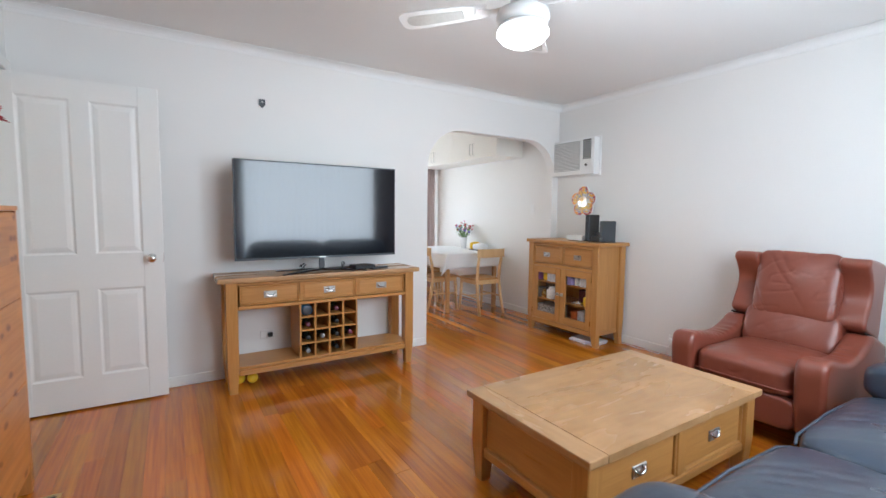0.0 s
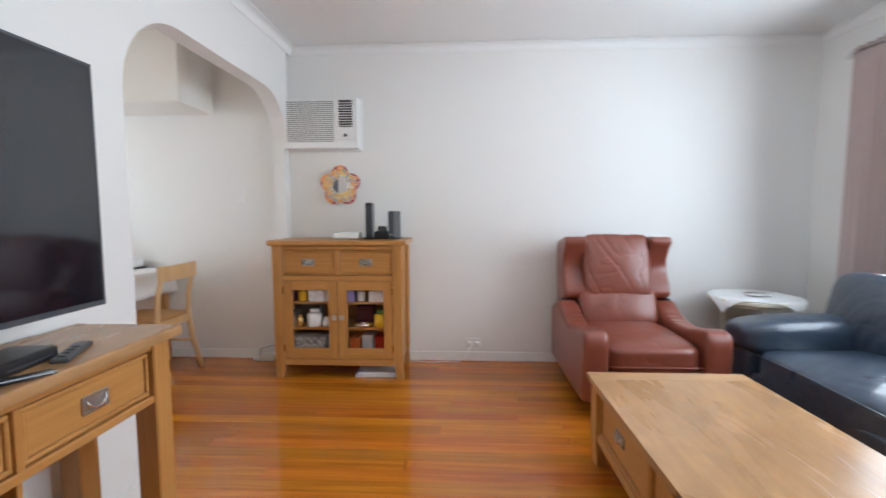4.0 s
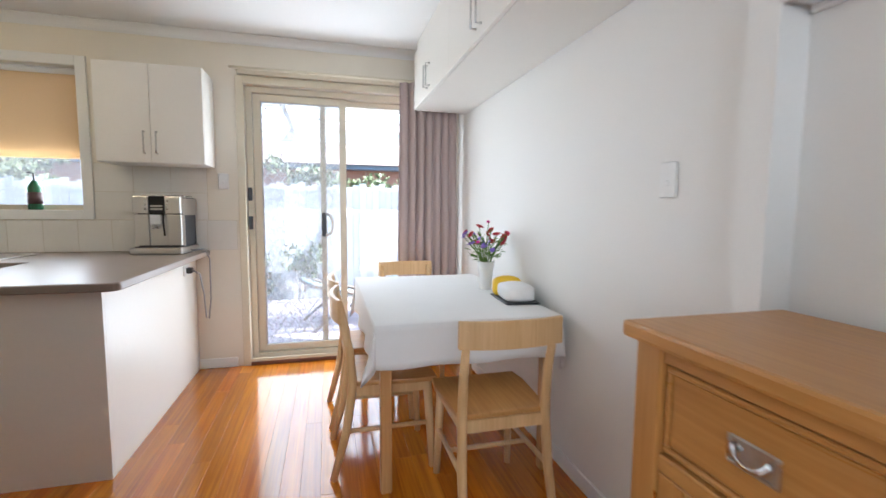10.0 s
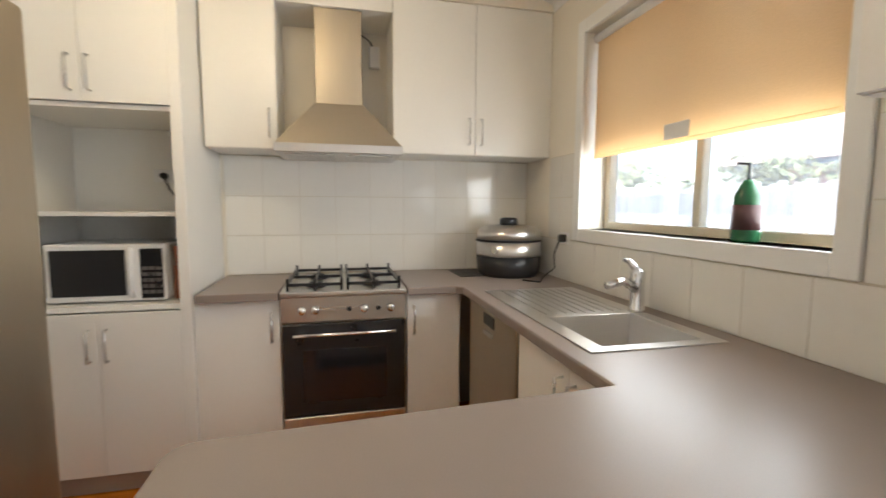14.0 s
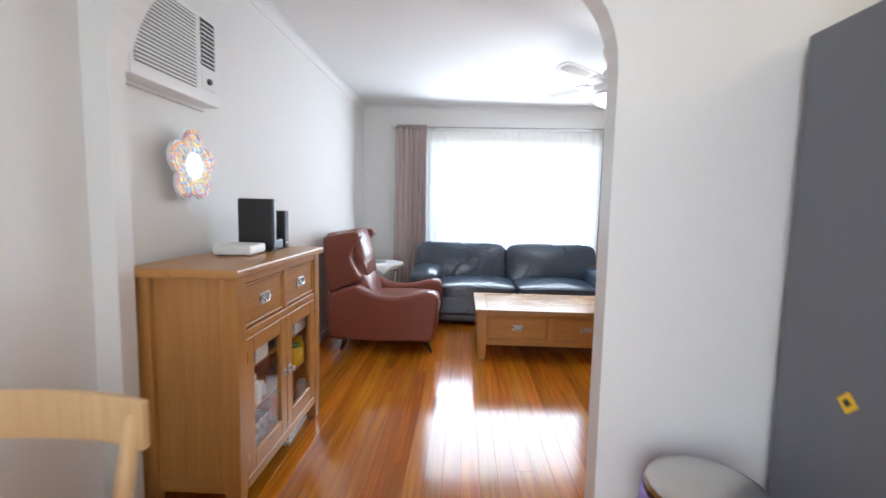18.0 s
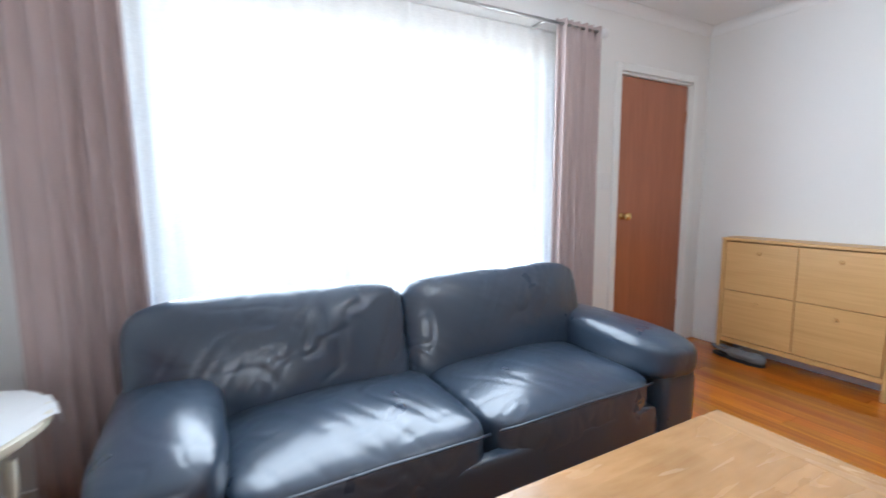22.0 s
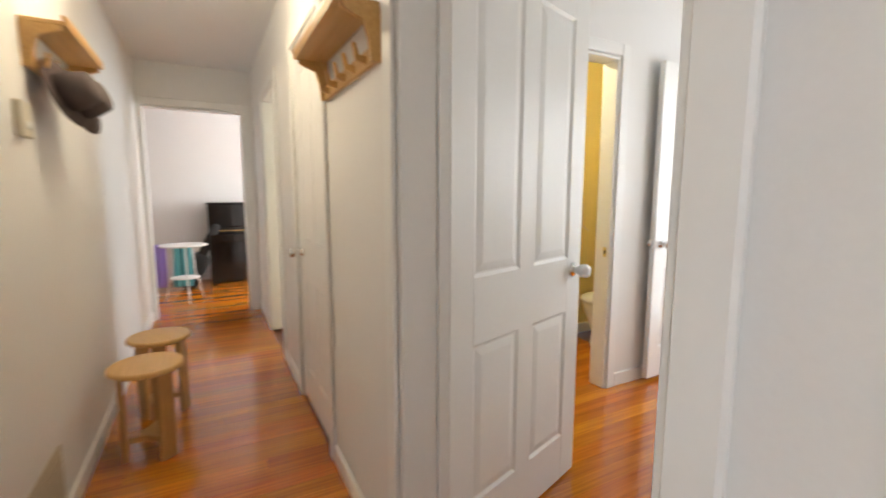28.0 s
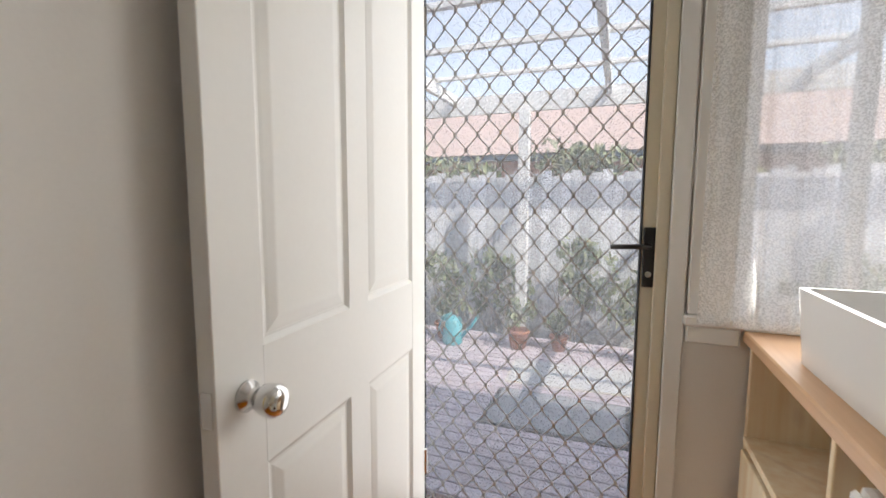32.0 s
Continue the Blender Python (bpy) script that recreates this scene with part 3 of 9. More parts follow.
solid("wall_arch", prism(arch_line, (0.0, 0.11), "y"), PAINT, "white plaster archway with rounded upper corners", "archway", kind="structure")
wall("wall_kitchen_west", "y", 0.11, 2.85, -4.73, -4.62, WARMLIT, label="kitchen wall with its paint tinted cream for warm light")
wall("wall_north", "x", -4.73, 0.0, 2.85, 3.05, WARMLIT, [(-3.925, -2.715, 1.2, 2.175), (-1.665, -0.15, 0.0, 2.14)], "wall tinted cream for warm light, with window and sliding door")
wall("wall_hall_south", "x", -9.7, -4.72, -1.21, -1.10, PAINT, [(-5.90, -5.10, 0, 2.06)])
wall("wall_hall_north", "x", -9.7, -4.72, -0.09, 0.02, PAINT, [(-5.77, -4.925, 0, 2.06), (-7.34, -6.63, 0, 2.06), (-8.85, -8.05, 0, 2.06)])
wall("wall_hall_end", "y", -1.21, 0.02, -9.82, -9.70, PAINT, [(-1.07, -0.19, 0, 2.08)])
wall("wall_laundry_east", "y", 0.02, 2.9, -4.93, -4.82, PAINT)
wall("wall_laundry_west", "y", 0.02, 2.9, -6.64, -6.53, PAINT, [(0.9, 1.65, 0, 2.06)])
wall("wall_laundry_north", "x", -7.7, -4.73, 2.9, 3.1, PAINT, [(-6.617, -5.733, 0.0, 2.147), (-5.55, -4.98, 0.95, 2.08)])
wall("wall_toilet_west", "y", 0.02, 2.9, -7.58, -7.47, YELLOW, label="yellow painted toilet wall")
wall("wall_toilet_south", "x", -7.47, -6.64, 0.02, 0.13, YELLOW, label="yellow painted toilet wall")
wall("wall_toilet_north", "x", -7.47, -6.64, 2.6, 2.9, YELLOW, label="yellow painted toilet wall")
wall("wall_far_room_west", "y", -3.2, 2.4, -11.95, -11.85, PAINT)
wall("wall_far_room_south", "x", -11.95, -9.82, -3.3, -3.2, PAINT)
wall("wall_far_room_north", "x", -11.95, -9.7, 2.4, 2.5, PAINT)
wall("wall_far_room_east", "y", -3.2, -1.21, -9.82, -9.72, PAINT)
wall("wall_far_room_east_rest", "y", 0.02, 2.4, -9.8, -9.7, PAINT)
wall("wall_side_room_north", "x", -9.7, -7.58, 2.25, 2.35, PAINT)

for nm, x0, x1, y0, y1, mt in (("ceiling_living", -4.72, 0.0, -4.2, 0.11, CEIL), ("ceiling_kitchen", -4.82, 0.0, 0.11, 3.05, CEIL),
                               ("ceiling_hall", -9.82, -4.72, -1.21, 0.02, CEIL), ("ceiling_laundry", -7.58, -4.82, 0.02, 3.1, CEIL),
                               ("ceiling_side_room", -9.8, -7.58, 0.02, 2.5, CEIL), ("ceiling_far_room", -11.95, -9.82, -3.3, 2.5, CEIL)):
    solid(nm, box(x0, x1, y0, y1, H, H + 0.08), mt, "flat white painted ceiling", "ceiling", kind="structure")
solid("floor_base", box(-12.0, 0.2, -4.2, 3.1, -0.12, -0.022), SILLWOOD, "dark underfloor below the boards", "floor", kind="structure")

# coved cornice along the ceiling edges
cove = [(0, 0), (0, -0.06)] + arc(0.06, -0.06, 0.055, 180, 90, 5) + [(0.06, 0)]


def cornice(x0, y0, x1, y1, top):
    d = Vector((x1 - x0, y1 - y0, 0))
    turn = Matrix.Translation((x0, y0, H - 0.002)) @ Matrix.Rotation(math.atan2(d.y, d.x), 4, "Z")
    bm = prism([(v[0], v[1]) for v in cove], (0, d.length), "x", m=turn)
    part("cornice_length", bm, CEIL, top)


corn = thing("cornice", "white coved plaster cornice along the ceiling", "cornice", kind="structure")
for c in ((0, -4.0, -4.61, -4.0), (-4.61, -4.0, -4.61, 0), (-4.61, 0, 0, 0), (0, 0, 0, -4.0),
          (0, 0.11, -4.62, 0.11), (-4.62, 2.85, 0, 2.85), (0, 2.85, 0, 0.11)):
    cornice(c[2], c[3], c[0], c[1], corn)

run("baseboard", "white painted skirting board along the walls", "skirting", GLOSS, [
    (-0.014, -0.001, -3.99, -0.001, 0, 0.075), (-4.6, -1.78, -0.014, -0.001, 0, 0.075), (-3.54, -0.02, -3.999, -3.985, 0, 0.075),
    (-4.609, -4.596, -3.98, -1.02, 0, 0.075), (-0.014, -0.001, 0.12, 2.84, 0, 0.075), (-1.95, -1.76, 0.111, 0.125, 0, 0.075),
    (-6.55, -5.85, -0.104, -0.091, 0, 0.09), (-7.98, -7.42, -0.104, -0.091, 0, 0.09), (-9.69, -5.975, -1.099, -1.085, 0, 0.09), (-5.025, -4.73, -1.099, -1.085, 0, 0.09), (-9.69, -8.93, -0.104, -0.091, 0, 0.09),
    (-6.529, -6.516, 1.72, 2.89, 0, 0.09), (-7.469, -7.455, 0.14, 2.59, 0, 0.09), (-2.04, -1.76, 2.836, 2.849, 0, 0.075), (-11.849, -11.836, -3.1, 2.3, 0, 0.09)])


def casing(name, along, u0, u1, face, out, z, w=0.07, t=0.018, label="white painted timber door frame", depth=0.11):
    """Architrave round an opening on one face, and the jamb lining inside it. out is +1 or -1, the way the face looks."""
    top = thing(name, label, "door frame", kind="structure")
    f0, f1 = sorted((face + 0.001 * out, face + t * out))
    j0, j1 = sorted((face + 0.004 * out, face - (depth + 0.004) * out))

    def put(nm, a, b, f, g, z0, z1):
        bm = box(a, b, f, g, z0, z1, 0.005) if along == "x" else box(f, g, a, b, z0, z1, 0.005)
        part(nm, bm, GLOSS, top)

    put("architrave", u0 - w, u0, f0, f1, 0, z + w)
    put("architrave", u1, u1 + w, f0, f1, 0, z + w)
    put("architrave", u0, u1, f0, f1, z, z + w)
    put("jamb", u0 + 0.001, u0 + 0.02, j0, j1, 0, z - 0.02)
    put("jamb", u1 - 0.02, u1 - 0.001, j0, j1, 0, z - 0.02)
    put("head_jamb", u0 + 0.001, u1 - 0.001, j0, j1, z - 0.02, z - 0.001)
    return top


casing("hall_door_frame", "y", -0.945, -0.08, -4.61, 1, 2.06)
casing("hall_door_frame_back", "y", -0.945, -0.08, -4.72, -1, 2.06, depth=-0.01)
casing("entry_door_frame", "x", -4.41, -3.61, -4.0, 1, 2.05, w=0.055, depth=0.2)
casing("laundry_door_frame", "x", -5.77, -4.925, -0.09, -1, 2.06)
solid("door_stop", box(-5.769, -5.742, 0.0245, 0.062, 0, 2.035, 0.002), GLOSS, "white painted strip on the laundry door jamb", "door stop", kind="structure")
casing("cupboard_door_frame", "x", -5.90, -5.10, -1.10, 1, 2.06)
casing("closet_door_frame", "x", -7.34, -6.63, -0.09, -1, 2.06)
casing("side_room_door_frame", "x", -8.85, -8.05, -0.09, -1, 2.06)
casing("far_room_door_frame", "y", -1.07, -0.19, -9.70, 1, 2.08)
casing("toilet_door_frame", "y", 0.9, 1.65, -6.53, 1, 2.06)


def knob(parent, x, z, mat, sides=(1, -1), y=0.0175):
    for s in sides:
        m = Matrix.Translation((x, s * y, z)) @ Matrix.Rotation(radians(-90 * s), 4, "X")
        if mat is CERAMIC:
            part("rose", lathe([(0.031, 0), (0.030, 0.006), (0.017, 0.013), (0.013, 0.024)], 20, m), CHROME, parent, "chrome rose", True)
        part("door_knob", lathe([(0.027, 0), (0.027, 0.006), (0.016, 0.012), (0.016, 0.028), (0.025, 0.036), (0.028, 0.048), (0.028, 0.062), (0.022, 0.072), (0.01, 0.075)], 20, m), mat, parent, "round metal door knob", True)


def moulded_panel(x0, x1, z0, z1, t):
    """A raised panel with a sunk moulding round it, on both faces of a leaf."""
    bm = bmesh.new()
    for side in (-1, 1):
        rings = []
        for inset, depth in ((0.0, 0.0006), (0.004, 0.003), (0.011, 0.0075), (0.017, 0.008), (0.024, 0.0062), (0.042, 0.0028), (0.046, 0.0024)):
            y = side * (t / 2 - depth)
            rings.append([bm.verts.new(c) for c in ((x0 + inset, y, z0 + inset), (x1 - inset, y, z0 + inset), (x1 - inset, y, z1 - inset), (x0 + inset, y, z1 - inset))])
        for a, b in zip(rings, rings[1:]):
            for k in range(4):
                bm.faces.new((a[k], a[(k + 1) % 4], b[(k + 1) % 4], b[k]))
        bm.faces.new(rings[-1])
    bmesh.ops.recalc_face_normals(bm, faces=bm.faces[:])
    return bm


def panel_door(name, label, w, h, m, knob_mat, t=0.035, group="white panel doors", knob_sides=(1, -1), knob_z=0.9):
    d = thing(name, label, "door", m, group)
    s = 0.11
    part("core", box(0.004, w - 0.004, -t / 2 + 0.0095, t / 2 - 0.0095, 0.004, h - 0.004), GLOSS, d)
    cols = ((s, w / 2 - s * 0.42), (w / 2 + s * 0.42, w - s))
    part("stile", box(0, s, -t / 2, t / 2, 0, h, 0.0015), GLOSS, d)
    part("stile", box(w - s, w, -t / 2, t / 2, 0, h, 0.0015), GLOSS, d)
    for z0, z1 in ((0.2, 0.755), (0.975, h - 0.12)):
        part("mullion", box(cols[0][1], cols[1][0], -t / 2 + 0.0003, t / 2 - 0.0003, z0, z1), GLOSS, d)
    for z0, z1 in ((0, 0.2), (0.755, 0.975), (h - 0.12, h)):
        part("rail", box(s, w - s, -t / 2 + 0.0003, t / 2 - 0.0003, z0, z1), GLOSS, d)
    for a, b in cols:
        for z0, z1 in ((0.2, 0.755), (0.975, h - 0.12)):
            part("panel", moulded_panel(a, b, z0, z1, t), GLOSS, d)
    knob(d, w - 0.065, knob_z, knob_mat, knob_sides, t / 2)
    part("latch", box(w - 0.0015, w + 0.002, -0.011, 0.011, knob_z - 0.03, knob_z + 0.03), CHROME, d)
    for z in (0.25, h - 0.25):
        part("hinge", lathe([(0.007, 0), (0.007, 0.09)], 10, Matrix.Translation((-0.006, t / 2, z))), CHROME, d, "metal hinge")
    return d


panel_door("door_1", "white four-panel door standing open against the wall", 0.805, 2.03, pose(-4.67, -0.135, 0.012, rz=-0.7), CHROME, knob_z=0.94)
panel_door("door_2", "white four-panel laundry door standing open", 0.82, 2.03, pose(-5.755, 0.055, 0.012, rz=108), CERAMIC, knob_z=0.925)
panel_door("door_3", "white four-panel back door open inwards", 0.90, 2.03, pose(-6.51, 2.852, 0.03, rz=-87.3), CHROME)
panel_door("door_4", "white closed closet door in the hall", 0.67, 2.02, pose(-6.652, -0.065, 0.012, rz=180), CHROME, knob_sides=(1,))
cupboard = thing("door_6", "white flush hall cupboard door, closed", "door", pose(-5.878, -1.126, 0.01))
part("leaf", box(0, 0.756, -0.034, 0, 0, 2.025, 0.002), GLOSS, cupboard)
for z in (0.25, 1.7):
    part("hinge", lathe([(0.006, 0), (0.006, 0.08)], 10, Matrix.Translation((0.758, 0.004, z))), CHROME, cupboard, "metal hinge")
entry = thing("door_5", "red-brown veneered flush entry door, closed", "door", pose(-3.632, -4.035, 0.008, rz=180))
part("leaf", box(0, 0.756, -0.0175, 0.0175, 0, 2.02, 0.002), DOORWOOD, entry)
knob(entry, 0.065, 1.04, BRASS, (-1,))
for z in (0.25, 1.75):
    part("hinge", box(0.757, 0.765, -0.02, -0.002, z, z + 0.09), BRASS, entry, "brass hinge")


# windows and glazed doors
def bar_frame(top, name, x0, x1, y0, y1, z0, z1, w, mat):
    for b in ((x0, x0 + w, z0, z1), (x1 - w, x1, z0, z1), (x0 + w, x1 - w, z0, z0 + w), (x0 + w, x1 - w, z1 - w, z1)):
        part(name, box(b[0], b[1], y0, y1, b[2], b[3], 0.003), mat, top)


def pane(top, x0, x1, y, z0, z1):
    p = part("pane", box(x0, x1, y - 0.002, y + 0.002, z0, z1), GLASS, top, "clear glass pane")
    p.visible_shadow = False
    return p


w1 = thing("window_1", "large living room window behind sheer curtains", "window", kind="structure")
bar_frame(w1, "window_frame", -2.968, -0.802, -4.17, -4.12, 0.552, 2.118, 0.05, CREAMAL)
for x in (-2.25, -1.51):
    part("mullion", box(x - 0.02, x + 0.02, -4.165, -4.125, 0.6, 2.07, 0.003), CREAMAL, w1)
pane(w1, -2.92, -0.85, -4.145, 0.6, 2.07)
part("window_sill", box(-2.99, -0.78, -4.1, -3.985, 0.53, 0.551, 0.005), GLOSS, w1)

w2 = thing("window_2", "kitchen window with white timber frame over the sink", "window", kind="structure")
bar_frame(w2, "architrave", -3.99, -2.65, 2.832, 2.848, 1.135, 2.24, 0.065, GLOSS)
bar_frame(w2, "window_frame", -3.923, -2.717, 2.98, 3.03, 1.2, 2.173, 0.035, CREAMAL)
part("mullion", box(-3.34, -3.30, 2.985, 3.025, 1.235, 2.135, 0.003), CREAMAL, w2)
part("window_sill", box(-3.923, -2.717, 2.835, 2.979, 1.178, 1.2, 0.004), GLOSS, w2)
# added veil that whitens the view through the kitchen window
part("haze_veil", box(-3.89, -2.75, 3.018, 3.019, 1.234, 2.139), HAZEVEIL, w2, "thin pale veil added for the outdoor haze").visible_shadow = False
pane(w2, -3.888, -2.752, 3.005, 1.235, 2.138)


def grille(top, x0, x1, y, z0, z1, pitch=0.085, tall=0.105, label="black diamond security mesh", mat=BLACK, r=0.0019, knot=0.0045):
    """Crossing wavy bars that leave diamond openings."""
    bm = bmesh.new()
    nx, nz = round((x1 - x0) / pitch), round((z1 - z0) / tall)
    px, pz = (x1 - x0) / nx, (z1 - z0) / nz
    for i in range(-nz, nx + nz + 1):
        for s in (1, -1):
            pts = []
            for k in range(0, 2 * nz + 1):
                u = (i + s * k / 2 if s > 0 else i - k / 2) * px
                if -1e-6 <= u <= x1 - x0 + 1e-6:
                    pts.append((x0 + u, y + (0.003 if s > 0 else -0.003), z0 + k / 2 * pz))
            for a, b in zip(pts, pts[1:]):
                a, b = Vector(a), Vector(b)
                # each strand swings upright at the crossings
                q = [a, a + Vector((0, 0, 0.004)), b - Vector((0, 0, 0.004)), b]
                for p0, p1 in zip(q, q[1:]):
                    w = Vector((-(p1 - p0).z, 0, (p1 - p0).x)).normalized() * r
                    vs = [bm.verts.new(c) for c in (p0 - w, p0 + w, p1 + w, p1 - w)]
                    vt = [bm.verts.new(c + Vector((0, 0.003, 0))) for c in (p0 - w, p0 + w, p1 + w, p1 - w)]
                    bm.faces.new(vs)
                    bm.faces.new(vt[::-1])
                    for e in range(4):
                        bm.faces.new((vs[e], vt[e], vt[(e + 1) % 4], vs[(e + 1) % 4]))
    for i in range(nx + 1):
        for k in range(2 * nz + 1):
            u = i + (0.5 if k % 2 else 0)
            if u <= nx:
                add_box(bm, x0 + u * px - knot, x0 + u * px + knot, y - 0.004, y + 0.007, z0 + k / 2 * pz - 1.5 * knot, z0 + k / 2 * pz + 1.5 * knot, 0.0)
    return part("grille", bm, mat, top, label)


sl = thing("sliding_door", "cream aluminium sliding glass door to the deck", "sliding door", kind="structure")
bar_frame(sl, "door_frame", -1.663, -0.152, 2.90, 3.0, 0.03, 2.138, 0.045, CREAMAL)
bar_frame(sl, "fixed_panel", -1.125, -0.2, 2.965, 2.995, 0.08, 2.09, 0.045, CREAMAL)
bar_frame(sl, "sliding_screen", -1.615, -0.922, 2.925, 2.955, 0.08, 2.09, 0.052, CREAMAL)
pane(sl, -1.078, -0.247, 2.98, 0.126, 2.044)
pane(sl, -1.612, -1.127, 2.985, 0.083, 2.087)
grille(sl, -1.562, -0.975, 2.94, 0.133, 2.037, 0.078, 0.10, "pale diamond security mesh", MESHGREY, 0.0014, 0.0035)
# added veil for haze behind the sliding door's mesh
part("haze_veil", box(-1.562, -0.975, 2.949, 2.95, 0.133, 2.037), HAZEVEIL, sl, "thin pale veil added for the outdoor haze").visible_shadow = False
part("mesh_edge", box(-1.562, -1.554, 2.927, 2.953, 0.133, 2.037), MESHGREY, sl)
part("mesh_edge", box(-1.551, -0.975, 2.927, 2.953, 2.031, 2.037), MESHGREY, sl)
part("door_handle", box(-1.118, -1.085, 2.9, 2.924, 1.0, 1.19, 0.006, 2), DARKGREY, sl, "dark handle plate")
part("door_handle", tube([(-1.085, 2.905, 1.01), (-1.055, 2.895, 1.02), (-1.035, 2.89, 1.06), (-1.035, 2.89, 1.13), (-1.055, 2.895, 1.17), (-1.085, 2.905, 1.18)], 0.010, 10), WHITEPL, sl, "white curved pull handle", True)
for z in (1.28, 1.06):
    part("lock", box(-1.66, -1.63, 2.88, 2.899, z, z + 0.1, 0.004), DARKGREY, sl, "dark door lock")
part("sill", box(-1.665, -0.15, 2.83, 2.95, 0.0, 0.03, 0.004), SILLWOOD, sl, "dark timber door sill")
bar_frame(sl, "architrave", -1.72, -0.1, 2.834, 2.848, 0.0, 2.195, 0.055, CREAMAL)

sd = thing("screen_door", "cream framed security screen door with diamond mesh", "screen door", kind="structure")
bar_frame(sd, "door_frame", -6.615, -5.735, 2.90, 2.99, 0.035, 2.145, 0.035, CREAMAL)
bar_frame(sd, "stile", -6.58, -5.765, 2.925, 2.95, 0.055, 2.11, 0.042, CREAMAL)
grille(sd, -6.535, -5.808, 2.935, 0.095, 2.065, mat=MESHGREY)
# haze sheet added behind the security mesh
part("haze_veil", box(-6.537, -5.806, 2.9485, 2.9495, 0.093, 2.067), HAZEVEIL, sd, "thin pale veil added for the outdoor haze").visible_shadow = False
bar_frame(sd, "mesh_edge", -6.537, -5.806, 2.922, 2.952, 0.093, 2.067, 0.007, DARKGREY)
hp = part("handle_plate", box(-5.803, -5.769, 2.912, 2.924, 1.01, 1.19, 0.003), BLACK, sd, "black door lock plate")
part("lever", tube([(-5.786, 2.912, 1.135), (-5.786, 2.878, 1.135), (-5.825, 2.872, 1.135), (-5.893, 2.872, 1.132)], 0.008), BLACK, hp, "black lever handle", True)
part("cylinder", lathe([(0.009, 0), (0.009, 0.006)], 12, Matrix.Translation((-5.786, 2.912, 1.05)) @ Matrix.Rotation(radians(90), 4, "X")), CHROME, hp)
part("sill", box(-6.598, -5.752, 2.84, 3.1, 0.0, 0.034, 0.005), SILLWOOD, sd, "dark red timber door sill")
bar_frame(sd, "architrave", -6.663, -5.687, 2.886, 2.898, 0.0, 2.195, 0.048, GLOSS)

w3 = thing("window_3", "small laundry window behind lace curtain", "window", kind="structure")
bar_frame(w3, "window_frame", -5.548, -4.982, 3.0, 3.05, 0.95, 2.078, 0.04, GLOSS)
part("mullion", box(-5.29, -5.25, 3.005, 3.045, 0.99, 2.04, 0.003), GLOSS, w3)
pane(w3, -5.51, -5.02, 3.02, 0.99, 2.04)
part("architrave", box(-5.68, -5.612, 2.882, 2.899, 0.945, 2.15, 0.004), GLOSS, w3)
part("architrave", box(-5.611, -4.94, 2.882, 2.899, 2.082, 2.15, 0.004), GLOSS, w3)
part("window_sill", box(-5.69, -4.935, 2.868, 2.899, 0.913, 0.9445, 0.006), GLOSS, w3)
part("sill_apron", box(-5.68, -5.545, 2.884, 2.899, 0.86, 0.9125, 0.005), GLOSS, w3)

# ---- living room ----
def bail_handle(parent, m, w=0.086, h=0.048):
    """A pewter back plate with a drop bail; the plate lies in local x, z and looks along -y."""
    p = part("handle_plate", box(-w / 2, w / 2, -0.004, 0, -h / 2, h / 2, 0.0015, m=m), PEWTER, parent, "aged pewter handle plate")
    for q in ((-w / 2, w / 2, h / 2 - 0.006, h / 2), (-w / 2, w / 2, -h / 2, -h / 2 + 0.006), (-w / 2, -w / 2 + 0.006, -h / 2 + 0.006, h / 2 - 0.006), (w / 2 - 0.006, w / 2, -h / 2 + 0.006, h / 2 - 0.006)):
        part("rim", box(q[0], q[1], -0.0075, -0.0042, q[2], q[3], 0.001, m=m), PEWTER, p)
    ring = [(w * 0.36 * math.cos(a), -0.010 - 0.004 * math.sin(a), 0.009 - 0.022 * math.sin(a)) for a in [math.pi * k / 10 for k in range(11)]]
    part("bail", tube([m @ Vector(q) for q in [(w * 0.34, -0.002, 0.008)] + ring + [(-w * 0.34, -0.002, 0.008)]], 0.004, 6), CHROME, p, "drop bail handle", True)


def tapered_leg(w, h, foot, m, flare=0.0):
    """A square leg whose lower end narrows."""
    bm = bmesh.new()
    rows = [(w, 0, h), (w, 0, foot * 1.9), (w * 0.86, 0, foot), (w * 0.7, flare, 0)]
    rings = []
    for s, d, z in rows:
        rings.append([bm.verts.new((sx * s / 2 + d, sy * s / 2, z)) for sx, sy in ((-1, -1), (1, -1), (1, 1), (-1, 1))])
    for a, b in zip(rings, rings[1:]):
        for k in range(4):
            bm.faces.new((a[k], a[(k + 1) % 4], b[(k + 1) % 4], b[k]))
    bm.faces.new(rings[0])
    bm.faces.new(rings[-1][::-1])
    bmesh.ops.recalc_face_normals(bm, faces=bm.faces[:])
    bmesh.ops.bevel(bm, geom=[e for e in bm.edges if abs((e.verts[0].co - e.verts[1].co).z) > 0.02], offset=0.004, segments=1, affect="EDGES")
    bmesh.ops.transform(bm, matrix=m, verts=bm.verts[:])
    return bm


def drawer(parent, name, x0, x1, z0, z1, y, mat, handles=1):
    """A recessed drawer front that looks along -y."""
    d = part(name, box(x0, x1, y, y + 0.018, z0, z1, 0.004), mat, parent)
    m = 0.012
    for b in ((x0 - m, x1 + m, z1, z1 + m), (x0 - m, x1 + m, z0 - m, z0), (x0 - m, x0, z0, z1), (x1, x1 + m, z0, z1)):
        part("bead", box(b[0], b[1], y - 0.006, y + 0.012, b[2], b[3], 0.003), mat, d)
    bail_handle(d, Matrix.Translation(((x0 + x1) / 2, y, (z0 + z1) / 2)))
    return d


